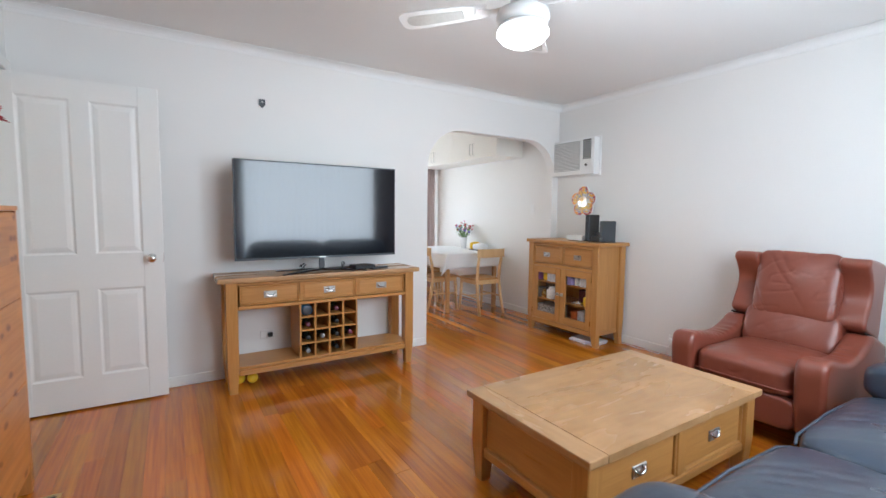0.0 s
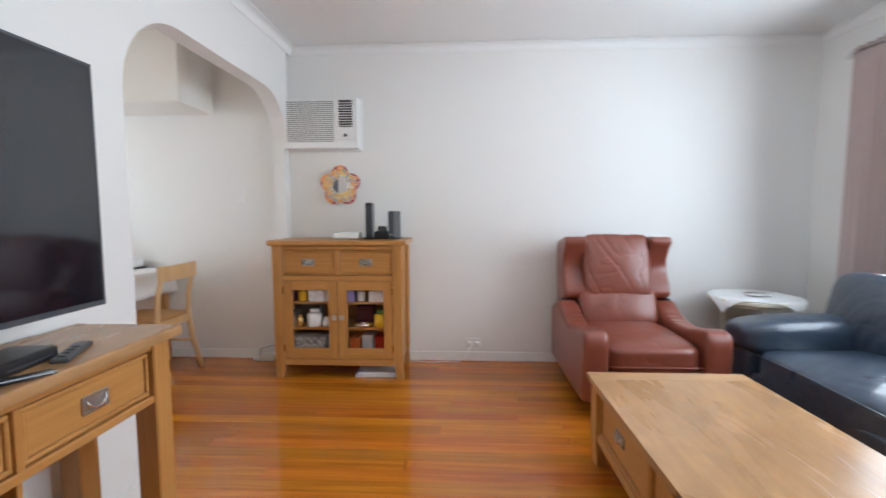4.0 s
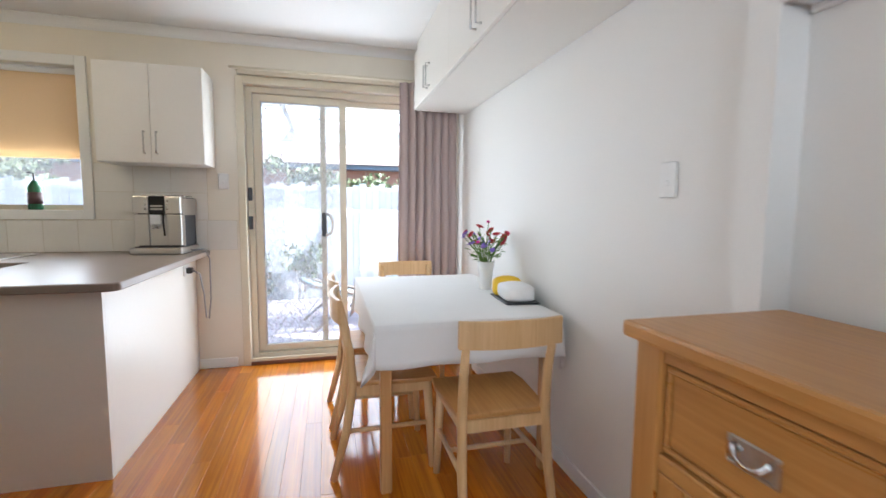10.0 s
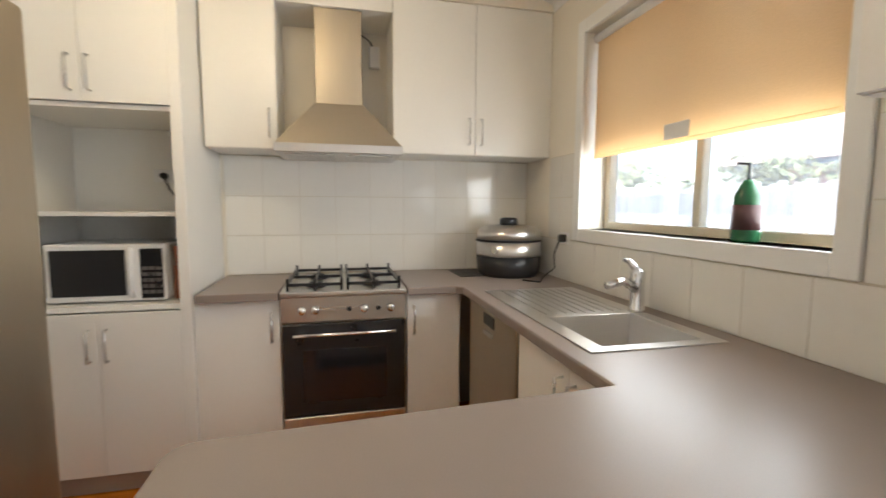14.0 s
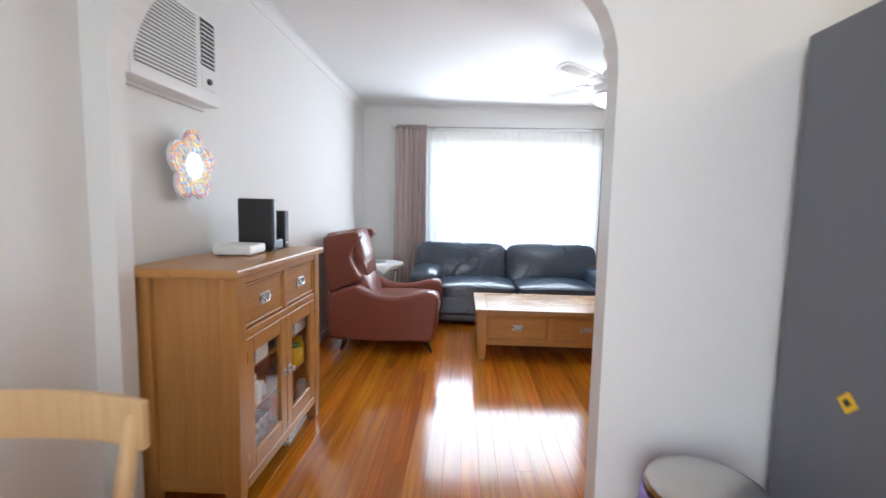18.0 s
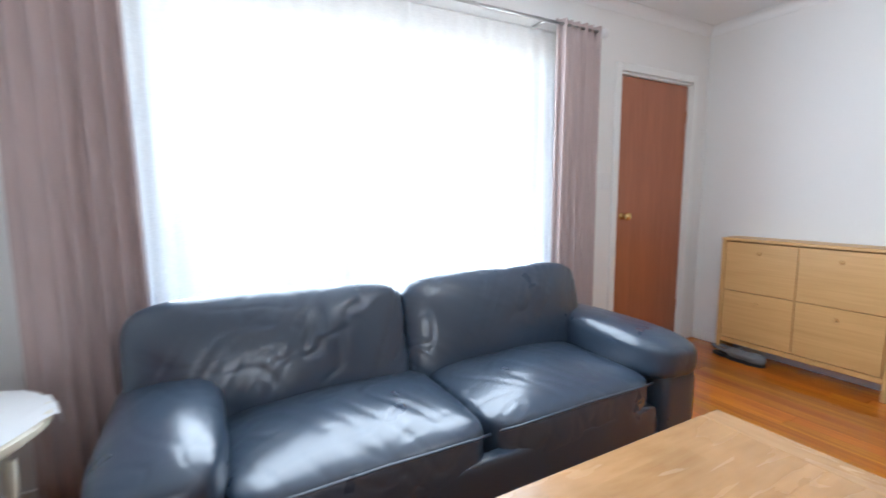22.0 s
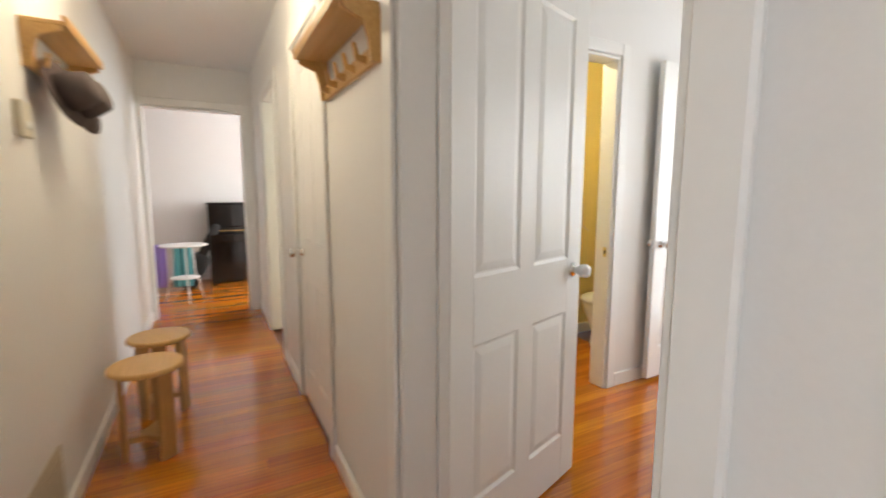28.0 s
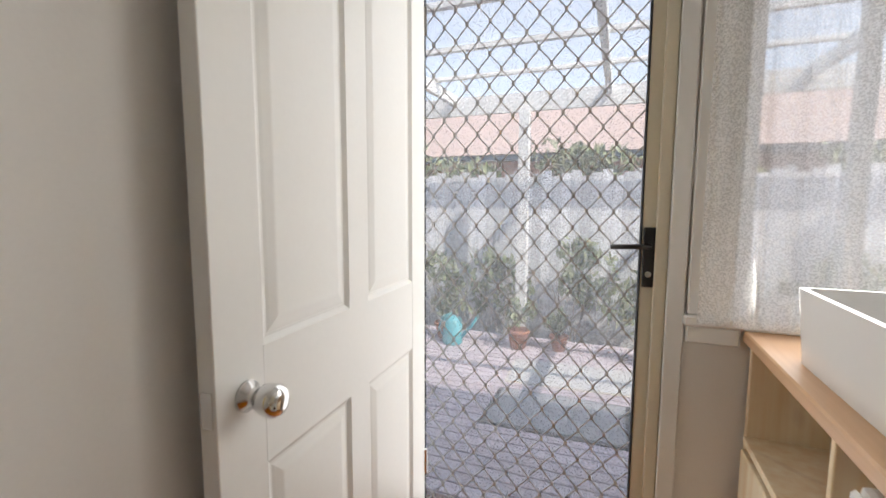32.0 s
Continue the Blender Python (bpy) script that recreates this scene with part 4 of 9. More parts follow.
def tv_console():
    """Local: x along the front, front looks to -y, base at z 0."""
    L, D, Ht = 1.52, 0.38, 0.81
    c = thing("console_table", "oak console table with three drawers and a wine rack below", "console table", pose(-2.81, -0.21, 0))
    part("tabletop", box(-L / 2, L / 2, -D / 2, D / 2, Ht - 0.035, Ht, 0.008, 2), TOP_X, c)
    lx, ly = L / 2 - 0.085, D / 2 - 0.055
    for sx in (-1, 1):
        for sy in (-1, 1):
            part("leg", tapered_leg(0.075, Ht - 0.036, 0.1, Matrix.Translation((sx * lx, sy * ly, 0))), OAK_Z, c)
        part("end_rail", box(sx * lx - 0.012, sx * lx + 0.012, -ly + 0.038, ly - 0.038, 0.57, 0.77, 0.003), OAK_Y, c)
        part("end_rail", box(sx * lx - 0.012, sx * lx + 0.012, -ly + 0.038, ly - 0.038, 0.13, 0.18, 0.003), OAK_Y, c)
    x0, x1 = -lx + 0.038, lx - 0.038
    part("shelf", box(x0 - 0.02, x1 + 0.02, -ly - 0.02, ly + 0.02, 0.165, 0.185, 0.003), OAK_X, c)
    part("front_rail", box(x0, x1, -ly - 0.034, -ly - 0.012, 0.125, 0.164, 0.004), OAK_X, c)
    part("front_rail", box(x0, x1, -ly - 0.034, -ly - 0.012, 0.585, 0.61, 0.004), OAK_X, c)
    part("front_rail", box(x0, x1, -ly - 0.034, -ly - 0.012, 0.755, 0.772, 0.004), OAK_X, c)
    part("back_panel", box(x0, x1, ly + 0.012, ly + 0.03, 0.585, 0.77), OAK_X, c)
    w = (x1 - x0) / 3
    for k in range(3):
        drawer(c, "drawer", x0 + k * w + 0.024, x0 + (k + 1) * w - 0.024, 0.627, 0.738, -ly - 0.022, OAK_X)
        if k:
            part("divider", box(x0 + k * w - 0.01, x0 + k * w + 0.01, -ly - 0.034, -ly - 0.012, 0.611, 0.754, 0.002), OAK_Z, c)
    part("drawer_floor", box(x0, x1, -ly, ly, 0.585, 0.6), OAK_X, c)
    # the rack of sixteen bottle cells
    r0, r1, z0, z1 = x0 + w - 0.005, x0 + 2 * w + 0.005, 0.186, 0.584
    for k in range(5):
        xx = r0 + (r1 - r0) * k / 4
        part("rack_upright", box(xx - 0.007, xx + 0.007, -ly - 0.02, ly, z0, z1, 0.002), OAK_Z, c)
    for k in range(1, 4):
        zz = z0 + (z1 - z0) * k / 4
        for j in range(4):
            part("rack_shelf", box(r0 + (r1 - r0) * j / 4 + 0.007, r0 + (r1 - r0) * (j + 1) / 4 - 0.007, -ly - 0.02, ly, zz - 0.006, zz + 0.006, 0.002), OAK_X, c)
    part("rack_back", box(r0, r1, ly + 0.001, ly + 0.012, z0, z1), OAK_X, c)
    return c, (r0, r1, z0, z1, ly)


console, rack = tv_console()


def wine_bottle(m, cap):
    b = thing("wine_bottle", "dark glass wine bottle lying in the rack", "bottle", m, "bottles in the wine rack")
    part("glass_body", lathe([(0.004, 0.0), (0.036, 0.0), (0.037, 0.02), (0.037, 0.17), (0.030, 0.2), (0.015, 0.225), (0.0145, 0.255)], 16), BOTTLE, b, "", True)
    part("cap", lathe([(0.0158, 0.238), (0.0162, 0.29), (0.012, 0.292)], 14), cap, b, "foil bottle cap", True)


BOTTLE = material("dark_bottle_glass", (0.012, 0.016, 0.012), 0.08, var=0.1, bump=0)
CAPS = [material("cap_plum", (0.14, 0.03, 0.06), 0.35), material("cap_black", (0.015, 0.015, 0.015), 0.35), material("cap_grey", (0.2, 0.2, 0.21), 0.3)]
r0, r1, z0, z1, ly = rack
for col, row, cap in ((2, 3, 0), (0, 2, 0), (2, 2, 1), (0, 1, 1), (1, 1, 2), (2, 1, 1), (3, 1, 0), (0, 0, 2), (2, 0, 1)):
    cx = r0 + (r1 - r0) * (col + 0.5) / 4
    cz = z0 + (z1 - z0) * row / 4 + 0.044
    wine_bottle(Matrix.Translation((-2.81 + cx, -0.21 + ly - 0.008, cz)) @ Matrix.Rotation(radians(90), 4, "X"), CAPS[cap])
BLUEC = material("blue_speaker", (0.03, 0.15, 0.33), 0.5)
cx, cz = r0 + (r1 - r0) / 8, z0 + (z1 - z0) * 3.5 / 4
sp = thing("blue_canister", "round blue canister lying in the wine rack", "canister", Matrix.Translation((-2.81 + cx, -0.21 - ly + 0.13, cz - 0.001)) @ Matrix.Rotation(radians(90), 4, "X"))
part("body", lathe([(0.040, 0), (0.041, 0.005), (0.041, 0.12), (0.036, 0.125)], 20), BLUEC, sp, "", True)
part("rim", lathe([(0.036, 0.1255), (0.033, 0.129), (0.012, 0.130)], 20), DARKGREY, sp, "", True)
for k, x in enumerate((-3.425, -3.34)):
    b = bmesh.new()
    bmesh.ops.create_uvsphere(b, u_segments=20, v_segments=12, radius=0.038, matrix=Matrix.Translation((x, -0.17 - 0.03 * k, 0.038)))
    solid("toy_ball", b, YELLOWPL, "small yellow ball on the floor under the console", "ball", group="yellow balls", smooth=True)

# television
tv = thing("television", "large flat-screen television, switched off, on a low stand", "television", pose(-2.833, -0.265, 0.81, 0, 0, 0.5))
W2, zb, zt = 0.614, 0.105, 0.815
part("housing", box(-W2, W2, -0.012, 0.022, zb, zt, 0.004), BLACK, tv)
part("rear_cover", box(-0.45, 0.45, 0.0225, 0.055, zb + 0.04, zt - 0.12, 0.012, 2), BLACK, tv)
part("screen", box(-W2 + 0.009, W2 - 0.009, -0.0145, -0.0125, zb + 0.016, zt - 0.009), SCREEN, tv, "glossy dark screen")
for b in ((-W2, W2, zt - 0.009, zt), (-W2, W2, zb, zb + 0.015), (-W2, -W2 + 0.008, zb + 0.015, zt - 0.009), (W2 - 0.008, W2, zb + 0.015, zt - 0.009)):
    part("bezel", box(b[0], b[1], -0.0165, -0.0125, b[2], b[3], 0.001), DARKGREY, tv)
part("stand_neck", box(-0.022, 0.022, 0.0, 0.02, 0.022, zb + 0.002, 0.006), DARKGREY, tv)
for s in (-1, 1):
    for f in (-1, 1):
        part("stand_foot", prism([(0, 0.026), (s * 0.16, 0.02), (s * 0.34, 0.006), (s * 0.34, 0.0), (s * 0.15, 0.006), (0, 0.008)], (-0.016, 0.016), "y", m=pose(0, 0.0, 0.001, 0, 0, s * f * 22), bev=0.003), SCREEN, tv, "slim dark metal stand foot")
part("brand_plate", box(-0.03, 0.03, -0.0175, -0.0166, zb + 0.004, zb + 0.011), PEWTER, tv, "small silver badge")
bx = thing("set_top_box", "black media box on the console beside the television stand", "media box", pose(-2.50, -0.25, 0.81, 0, 0, 8))
part("case", box(-0.09, 0.09, -0.06, 0.06, 0.0, 0.035, 0.012, 3), BLACK, bx)
part("front_strip", box(-0.07, 0.07, -0.0612, -0.0602, 0.012, 0.016), DARKGREY, bx)
rm = thing("remote_control", "dark grey remote control lying on the console", "remote", pose(-2.38, -0.31, 0.81, 0, 0, 25))
part("case", box(-0.09, 0.09, -0.02, 0.02, 0, 0.014, 0.006, 2), DARKGREY, rm)
for k in range(4):
    part("button", box(-0.07 + 0.03 * k, -0.056 + 0.03 * k, -0.007, 0.007, 0.014, 0.0165), BLACK, rm)
for k, (x, s) in enumerate(((-2.95, 1), (-2.62, -1))):
    solid("cable", tube([(x + s * 0.02 * math.sin(j * 1.3), -0.14 + 0.02 * math.cos(j * 1.7), 0.815 + 0.05 * abs(math.sin(j * 0.9))) for j in range(9)], 0.003, 6), RUBBER, "thin black cable looped behind the television stand", "cable", smooth=True)
mk = thing("wall_bracket", "small grey sensor bracket fixed high on the wall", "bracket", pose(-3.2, 0, 2.078))
part("shield", prism([(-0.022, 0.03), (0.022, 0.03), (0.022, -0.012), (0, -0.034), (-0.022, -0.012)], (-0.013, -0.001), "y"), DARKGREY, mk)
part("screw", lathe([(0.006, 0), (0.005, 0.004)], 10, Matrix.Translation((0, -0.0132, 0.01)) @ Matrix.Rotation(radians(90), 4, "X")), PEWTER, mk)
soc = thing("antenna_socket", "white wall socket with a cable below the console", "socket", pose(-3.2, -0.001, 0.3))
part("plate", box(-0.05, 0.05, -0.008, 0, -0.035, 0.035, 0.003), WHITEPL, soc)
part("plug", box(0.005, 0.04, -0.03, -0.0085, -0.02, 0.015, 0.005), BLACK, soc)


def coffee_table():
    x0, x1, y0, y1, Ht = -2.645, -1.395, -2.685, -1.955, 0.425
    c = thing("coffee_table", "worn oak coffee table with drawers on both long sides", "coffee table", pose((x0 + x1) / 2, (y0 + y1) / 2, 0))
    a, b = (x1 - x0) / 2, (y1 - y0) / 2
    e = 0.1
    for sx in (-1, 1):
        part("end_board", box(min(sx * a, sx * (a - e)), max(sx * a, sx * (a - e)), -b, b, Ht - 0.032, Ht, 0.006, 2), TOP_Y, c)
    n = 6
    for k in range(n):
        part("top_board", box(-a + e + 0.0006, a - e - 0.0006, -b + 2 * b * k / n + 0.0001, -b + 2 * b * (k + 1) / n - 0.0001, Ht - 0.032, Ht - 0.0005), TOP_X, c)
    lx, ly = a - 0.06, b - 0.06
    for sx in (-1, 1):
        for sy in (-1, 1):
            part("leg", tapered_leg(0.078, Ht - 0.033, 0.09, Matrix.Translation((sx * lx, sy * ly, 0))), OAK_Z, c)
        part("end_panel", box(sx * lx - 0.009, sx * lx + 0.009, -ly + 0.039, ly - 0.039, 0.145, Ht - 0.033), OAK_Y, c)
        part("end_rail", box(sx * (lx + 0.012) - 0.016, sx * (lx + 0.012) + 0.016, -ly + 0.039, ly - 0.039, 0.125, 0.17, 0.004), OAK_Y, c)
        part("end_rail", box(sx * (lx + 0.012) - 0.016, sx * (lx + 0.012) + 0.016, -ly + 0.039, ly - 0.039, Ht - 0.06, Ht - 0.033, 0.004), OAK_Y, c)
    part("floor_panel", box(-lx, lx, -ly, ly, 0.127, 0.142), OAK_X, c)
    for face in (0, 1):
        turn = Matrix.Rotation(math.pi * face, 4, "Z")
        side = part("side_frame", box(-lx + 0.039, lx - 0.039, -ly - 0.03, -ly + 0.012, 0.125, 0.165, 0.004, m=turn), OAK_X, c)
        part("side_rail", box(-lx + 0.039, lx - 0.039, -ly - 0.03, -ly + 0.012, Ht - 0.06, Ht - 0.033, 0.004, m=turn), OAK_X, c)
        part("centre_post", box(-0.03, 0.03, -ly - 0.026, -ly + 0.012, 0.166, Ht - 0.061, 0.004, m=turn), OAK_Z, c)
        for s in (-1, 1):
            u0, u1 = sorted((s * 0.042, s * (lx - 0.051)))
            d = part("drawer", box(u0, u1, -ly - 0.012, -ly + 0.01, 0.178, Ht - 0.073, 0.004, m=turn), OAK_X, c)
            for q in ((u0 - 0.011, u0, 0.166, Ht - 0.061), (u1, u1 + 0.011, 0.166, Ht - 0.061), (u0, u1, 0.166, 0.178), (u0, u1, Ht - 0.073, Ht - 0.061)):
                part("bead", box(q[0], q[1], -ly - 0.022, -ly, q[2], q[3], 0.003, m=turn), OAK_X, d)
            bail_handle(d, turn @ Matrix.Translation(((u0 + u1) / 2, -ly - 0.012, 0.27)))
    return c


coffee_table()


def sideboard():
    """Local: x along the front, front looks to -y."""
    L, D, Ht = 0.985, 0.44, 1.0
    c = thing("sideboard", "oak sideboard with two drawers and two glazed doors", "sideboard", pose(-0.247, -0.466, 0, 0, 0, -90))
    part("top", box(-L / 2, L / 2, -D / 2, D / 2, Ht - 0.035, Ht, 0.008, 2), OAK_X, c)
    lx, ly = L / 2 - 0.062, D / 2 - 0.052
    for sx in (-1, 1):
        for sy in (-1, 1):
            part("leg", tapered_leg(0.07, Ht - 0.036, 0.1, Matrix.Translation((sx * lx, sy * ly, 0)), sx * 0.012), OAK_Z, c)
        part("side_panel", box(sx * lx - 0.009, sx * lx + 0.009, -ly + 0.035, ly - 0.035, 0.12, Ht - 0.036), OAK_Z, c)
        part("side_rail", box(sx * lx - 0.016, sx * lx + 0.016, -ly + 0.035, ly - 0.035, 0.11, 0.15, 0.003), OAK_Y, c)
    x0, x1 = -lx + 0.035, lx - 0.035
    yf = -ly - 0.018
    part("back_panel", box(x0, x1, ly, ly + 0.012, 0.12, Ht - 0.036), OAK_Z, c)
    part("bottom", box(x0, x1, -ly - 0.01, ly, 0.125, 0.143), OAK_X, c)
    part("shelf", box(x0, x1, -ly + 0.03, ly, 0.345, 0.363), OAK_X, c)
    part("shelf", box(x0, x1, -ly + 0.03, ly, 0.535, 0.553), OAK_X, c)
    part("drawer_floor", box(x0, x1, -ly, ly, 0.735, 0.75), OAK_X, c)
    for z0, z1 in ((0.1, 0.145), (0.715, 0.75), (0.935, 0.962)):
        part("front_rail", box(x0, x1, yf - 0.012, yf + 0.012, z0, z1, 0.003), OAK_X, c)
    part("centre_post", box(-0.018, 0.018, yf - 0.011, yf + 0.012, 0.751, 0.934, 0.003), OAK_Z, c)
    for s in (-1, 1):
        u0, u1 = sorted((s * 0.032, s * (lx - 0.05)))
        drawer(c, "drawer", u0, u1, 0.768, 0.918, yf, OAK_X)
        d0, d1 = sorted((s * 0.002, s * (lx - 0.037)))
        door = part("door", box(d0, d0 + 0.065, yf - 0.012, yf + 0.009, 0.148, 0.713, 0.003), OAK_Z, c)
        part("door_stile", box(d1 - 0.065, d1, yf - 0.012, yf + 0.009, 0.148, 0.713, 0.003), OAK_Z, door)
        for z0, z1 in ((0.148, 0.225), (0.645, 0.713)):
            part("door_rail", box(d0 + 0.065, d1 - 0.065, yf - 0.0115, yf + 0.009, z0, z1, 0.003), OAK_X, door)
        g = part("glass", box(d0 + 0.06, d1 - 0.06, yf - 0.002, yf + 0.001, 0.22, 0.65), GLASS, door, "clear glass pane")
        g.visible_shadow = False
        hx = s * 0.028
        pl = part("door_handle", box(hx - 0.017, hx + 0.017, yf - 0.015, yf - 0.012, 0.43, 0.465, 0.001), PEWTER, door, "pewter handle plate")
        part("knob", lathe([(0.005, 0), (0.005, 0.012), (0.011, 0.018), (0.009, 0.024)], 12, Matrix.Translation((hx, yf - 0.015, 0.447)) @ Matrix.Rotation(radians(90), 4, "X")), PEWTER, pl, "", True)
        for z in (0.2, 0.62):
            part("hinge", box(s * (lx - 0.037) - 0.004, s * (lx - 0.037) + 0.004, yf - 0.016, yf - 0.0125, z, z + 0.05), BRASS, door, "brass hinge")
    return c


sideboard()


def at_board(u, v, z):
    """A spot in the sideboard: u along its front, v back from its middle."""
    return Matrix.Translation((-0.247, -0.466, 0)) @ Matrix.Rotation(radians(-90), 4, "Z") @ Matrix.Translation((u, v, z))


def shelf_box(u, v, z, sx, sy, sz, mat, name, label, category, rz=0):
    t = thing(name, label, category, at_board(u, v, z) @ Matrix.Rotation(radians(rz), 4, "Z"))
    part("body", box(-sx / 2, sx / 2, -sy / 2, sy / 2, 0, sz * 0.86, 0.003), mat, t)
    part("lid", box(-sx / 2 - 0.001, sx / 2 + 0.001, -sy / 2 - 0.001, sy / 2 + 0.001, sz * 0.861, sz, 0.003), mat, t)


def shelf_jar(u, v, z, r, h, mat, lid, name, label):
    t = thing(name, label, "jar", at_board(u, v, z))
    part("body", lathe([(r * 0.8, 0), (r, 0.008), (r, h * 0.7), (r * 0.6, h * 0.8), (r * 0.55, h * 0.82)], 16), mat, t, "", True)
    part("lid", lathe([(r * 0.62, h * 0.82), (r * 0.64, h * 0.97), (r * 0.5, h)], 16), lid, t, "", True)


PLUM = material("plum_card", (0.30, 0.10, 0.28), 0.5)
REDP = material("red_plastic", (0.55, 0.03, 0.02), 0.4)
LILAC = material("lilac_plastic", (0.33, 0.28, 0.55), 0.4)
PAPER = material("paper_print", (0.72, 0.72, 0.73), 0.6, var=0.3, scale=30, fine=90)
PATTERN = material("black_white_print", (0.34, 0.32, 0.31), 0.45, var=1.5, scale=38, fine=160)
MAROON = material("maroon_cloth", (0.16, 0.035, 0.05), 0.7, var=0.2)
ORANGEP = material("orange_card", (0.62, 0.13, 0.03), 0.45, var=0.1)
DARKPRINT = material("dark_print", (0.16, 0.12, 0.10), 0.5, var=0.6, scale=40, fine=140)
z3, z2, z1s = 0.554, 0.364, 0.1435
for u, z, sx, sy, sz, mat, label, cat in (
        (-0.38, z3, 0.05, 0.1, 0.13, PLUM, "plum-coloured carton on the sideboard shelf", "carton"), (-0.17, z3, 0.11, 0.05, 0.12, PAPER, "pale printed greeting card box on the shelf", "box"),
        (0.08, z3, 0.05, 0.09, 0.12, LILAC, "lilac packet on the sideboard shelf", "packet"), (0.3, z3, 0.17, 0.04, 0.1, PAPER, "pale printed carton on the sideboard shelf", "carton"),
        (-0.38, z2, 0.09, 0.14, 0.10, DARKPRINT, "dark patterned tin on the sideboard shelf", "tin"), (-0.24, z1s, 0.27, 0.2, 0.15, PATTERN, "stack of dark printed discs in a box", "box"),
        (0.09, z1s, 0.07, 0.1, 0.13, ORANGEP, "orange carton on the lower sideboard shelf", "carton"), (0.185, z1s, 0.08, 0.16, 0.15, PAPER, "grey printed packet on the lower shelf", "packet"), (-0.40, z1s, 0.04, 0.2, 0.13, DARKPRINT, "dark printed album on the lower shelf", "album"),
        (0.3, z1s, 0.12, 0.13, 0.14, REDP, "red carton on the lower sideboard shelf", "carton")):
    shelf_box(u, (-0.155 if z != z1s or u < 0 else -0.09) + sy / 2, z, sx, sy, sz, mat, cat, label, cat)
shelf_jar(-0.28, -0.105, z3, 0.035, 0.12, YELLOWPL, WHITEPL, "yellow_jar", "small yellow jar on the sideboard shelf")
shelf_jar(-0.20, -0.105, z2, 0.055, 0.13, CERAMIC, CERAMIC, "white_jar", "white ceramic figurine-shaped jar")
shelf_jar(-0.31, -0.105, z2, 0.03, 0.09, BRASS, BRASS, "gold_jar", "small golden jar on the shelf")
shelf_jar(0.15, -0.105, z3, 0.03, 0.11, WHITEPL, LILAC, "white_bottle", "white bottle with a lilac cap")
shelf_jar(0.30, -0.105, z2, 0.06, 0.12, YELLOWPL, STEM, "yellow_pot", "round yellow pot with a green lid")
shelf_jar(0.39, -0.105, z2, 0.035, 0.13, YELLOWPL, YELLOWPL, "yellow_torch", "yellow plastic torch standing on the shelf")
shelf_jar(0.16, -0.095, z2, 0.07, 0.035, CHROME, CHROME, "silver_dish", "silver dish on the sideboard shelf")
shelf_box(0.15, 0.04, z2, 0.13, 0.1, 0.13, MAROON, "pouch", "maroon cloth pouch at the back of the shelf", "pouch")
shelf_box(-0.29, 0.04, z2, 0.2, 0.1, 0.15, DARKPRINT, "tin", "dark patterned tin at the back of the shelf", "tin")
shelf_jar(-0.11, -0.115, z2, 0.028, 0.07, CERAMIC, CERAMIC, "white_cup", "small white cup on the sideboard shelf")
shelf_box(-0.1, -0.12, z3, 0.04, 0.05, 0.1, PAPER, "packet", "pale printed packet on the sideboard shelf", "packet")
shelf_box(0.02, -0.1, z3, 0.045, 0.08, 0.13, DARKGREY, "carton", "dark grey carton on the sideboard shelf", "carton")
shelf_jar(0.36, -0.135, z1s, 0.035, 0.11, WHITEPL, WHITEPL, "white_jar", "white plastic jar on the lower shelf")
shelf_jar(0.15, -0.134, z1s, 0.04, 0.04, CERAMIC, LILAC, "white_bowl", "white bowl on the lower sideboard shelf")

wb = thing("white_modem", "flat white network box on the sideboard", "modem", pose(-0.215, -0.49, 1.0, 0, 0, 4))
wb.scale = (1, 0.8, 1.12)
part("case", box(-0.085, 0.085, -0.12, 0.12, 0.004, 0.045, 0.012, 3), WHITEPL, wb)
for sx in (-1, 1):
    part("foot", box(sx * 0.06 - 0.01, sx * 0.06 + 0.01, -0.09, 0.09, 0, 0.0045), DARKGREY, wb)
r1 = thing("black_router", "tall black router with vent slots on the sideboard", "router", pose(-0.22, -0.66, 1.0, 0, 0, 6))
part("base", box(-0.085, 0.085, -0.04, 0.04, 0, 0.012, 0.004), BLACK, r1)
part("case", box(-0.09, 0.09, -0.024, 0.024, 0.012, 0.268, 0.012, 3), BLACK, r1)
for k in range(16):
    part("vent_slat", box(-0.0915, -0.0902, -0.017, 0.017, 0.04 + k * 0.013, 0.046 + k * 0.013), DARKGREY, r1)
r2 = thing("grey_router", "dark grey upright router on the sideboard", "router", pose(-0.22, -0.845, 1.0, 0, 0, -8))
part("base", box(-0.07, 0.07, -0.045, 0.045, 0, 0.01, 0.004), DARKGREY, r2)
part("case", box(-0.085, 0.085, -0.023, 0.023, 0.01, 0.207, 0.01, 3), DARKGREY, r2)
part("badge", box(-0.0865, -0.0852, -0.01, 0.01, 0.03, 0.036), PEWTER, r2)
dk = thing("phone_dock", "small black phone base between the routers", "phone base", pose(-0.24, -0.755, 1.0))
part("base", box(-0.055, 0.055, -0.05, 0.05, 0, 0.06, 0.015, 3), BLACK, dk)
part("cradle", box(-0.02, 0.03, -0.03, 0.03, 0.06, 0.095, 0.006, 2), DARKGREY, dk)
bk = thing("white_folders", "white folders lying on the floor under the sideboard", "folders", pose(-0.3, -0.72, 0.0, 0, 0, -87))
part("folder", box(-0.15, 0.15, -0.1, 0.1, 0, 0.018, 0.002), PAPER, bk)
part("folder", box(-0.13, 0.16, -0.09, 0.1, 0.018, 0.034, 0.002), WHITEPL, bk)


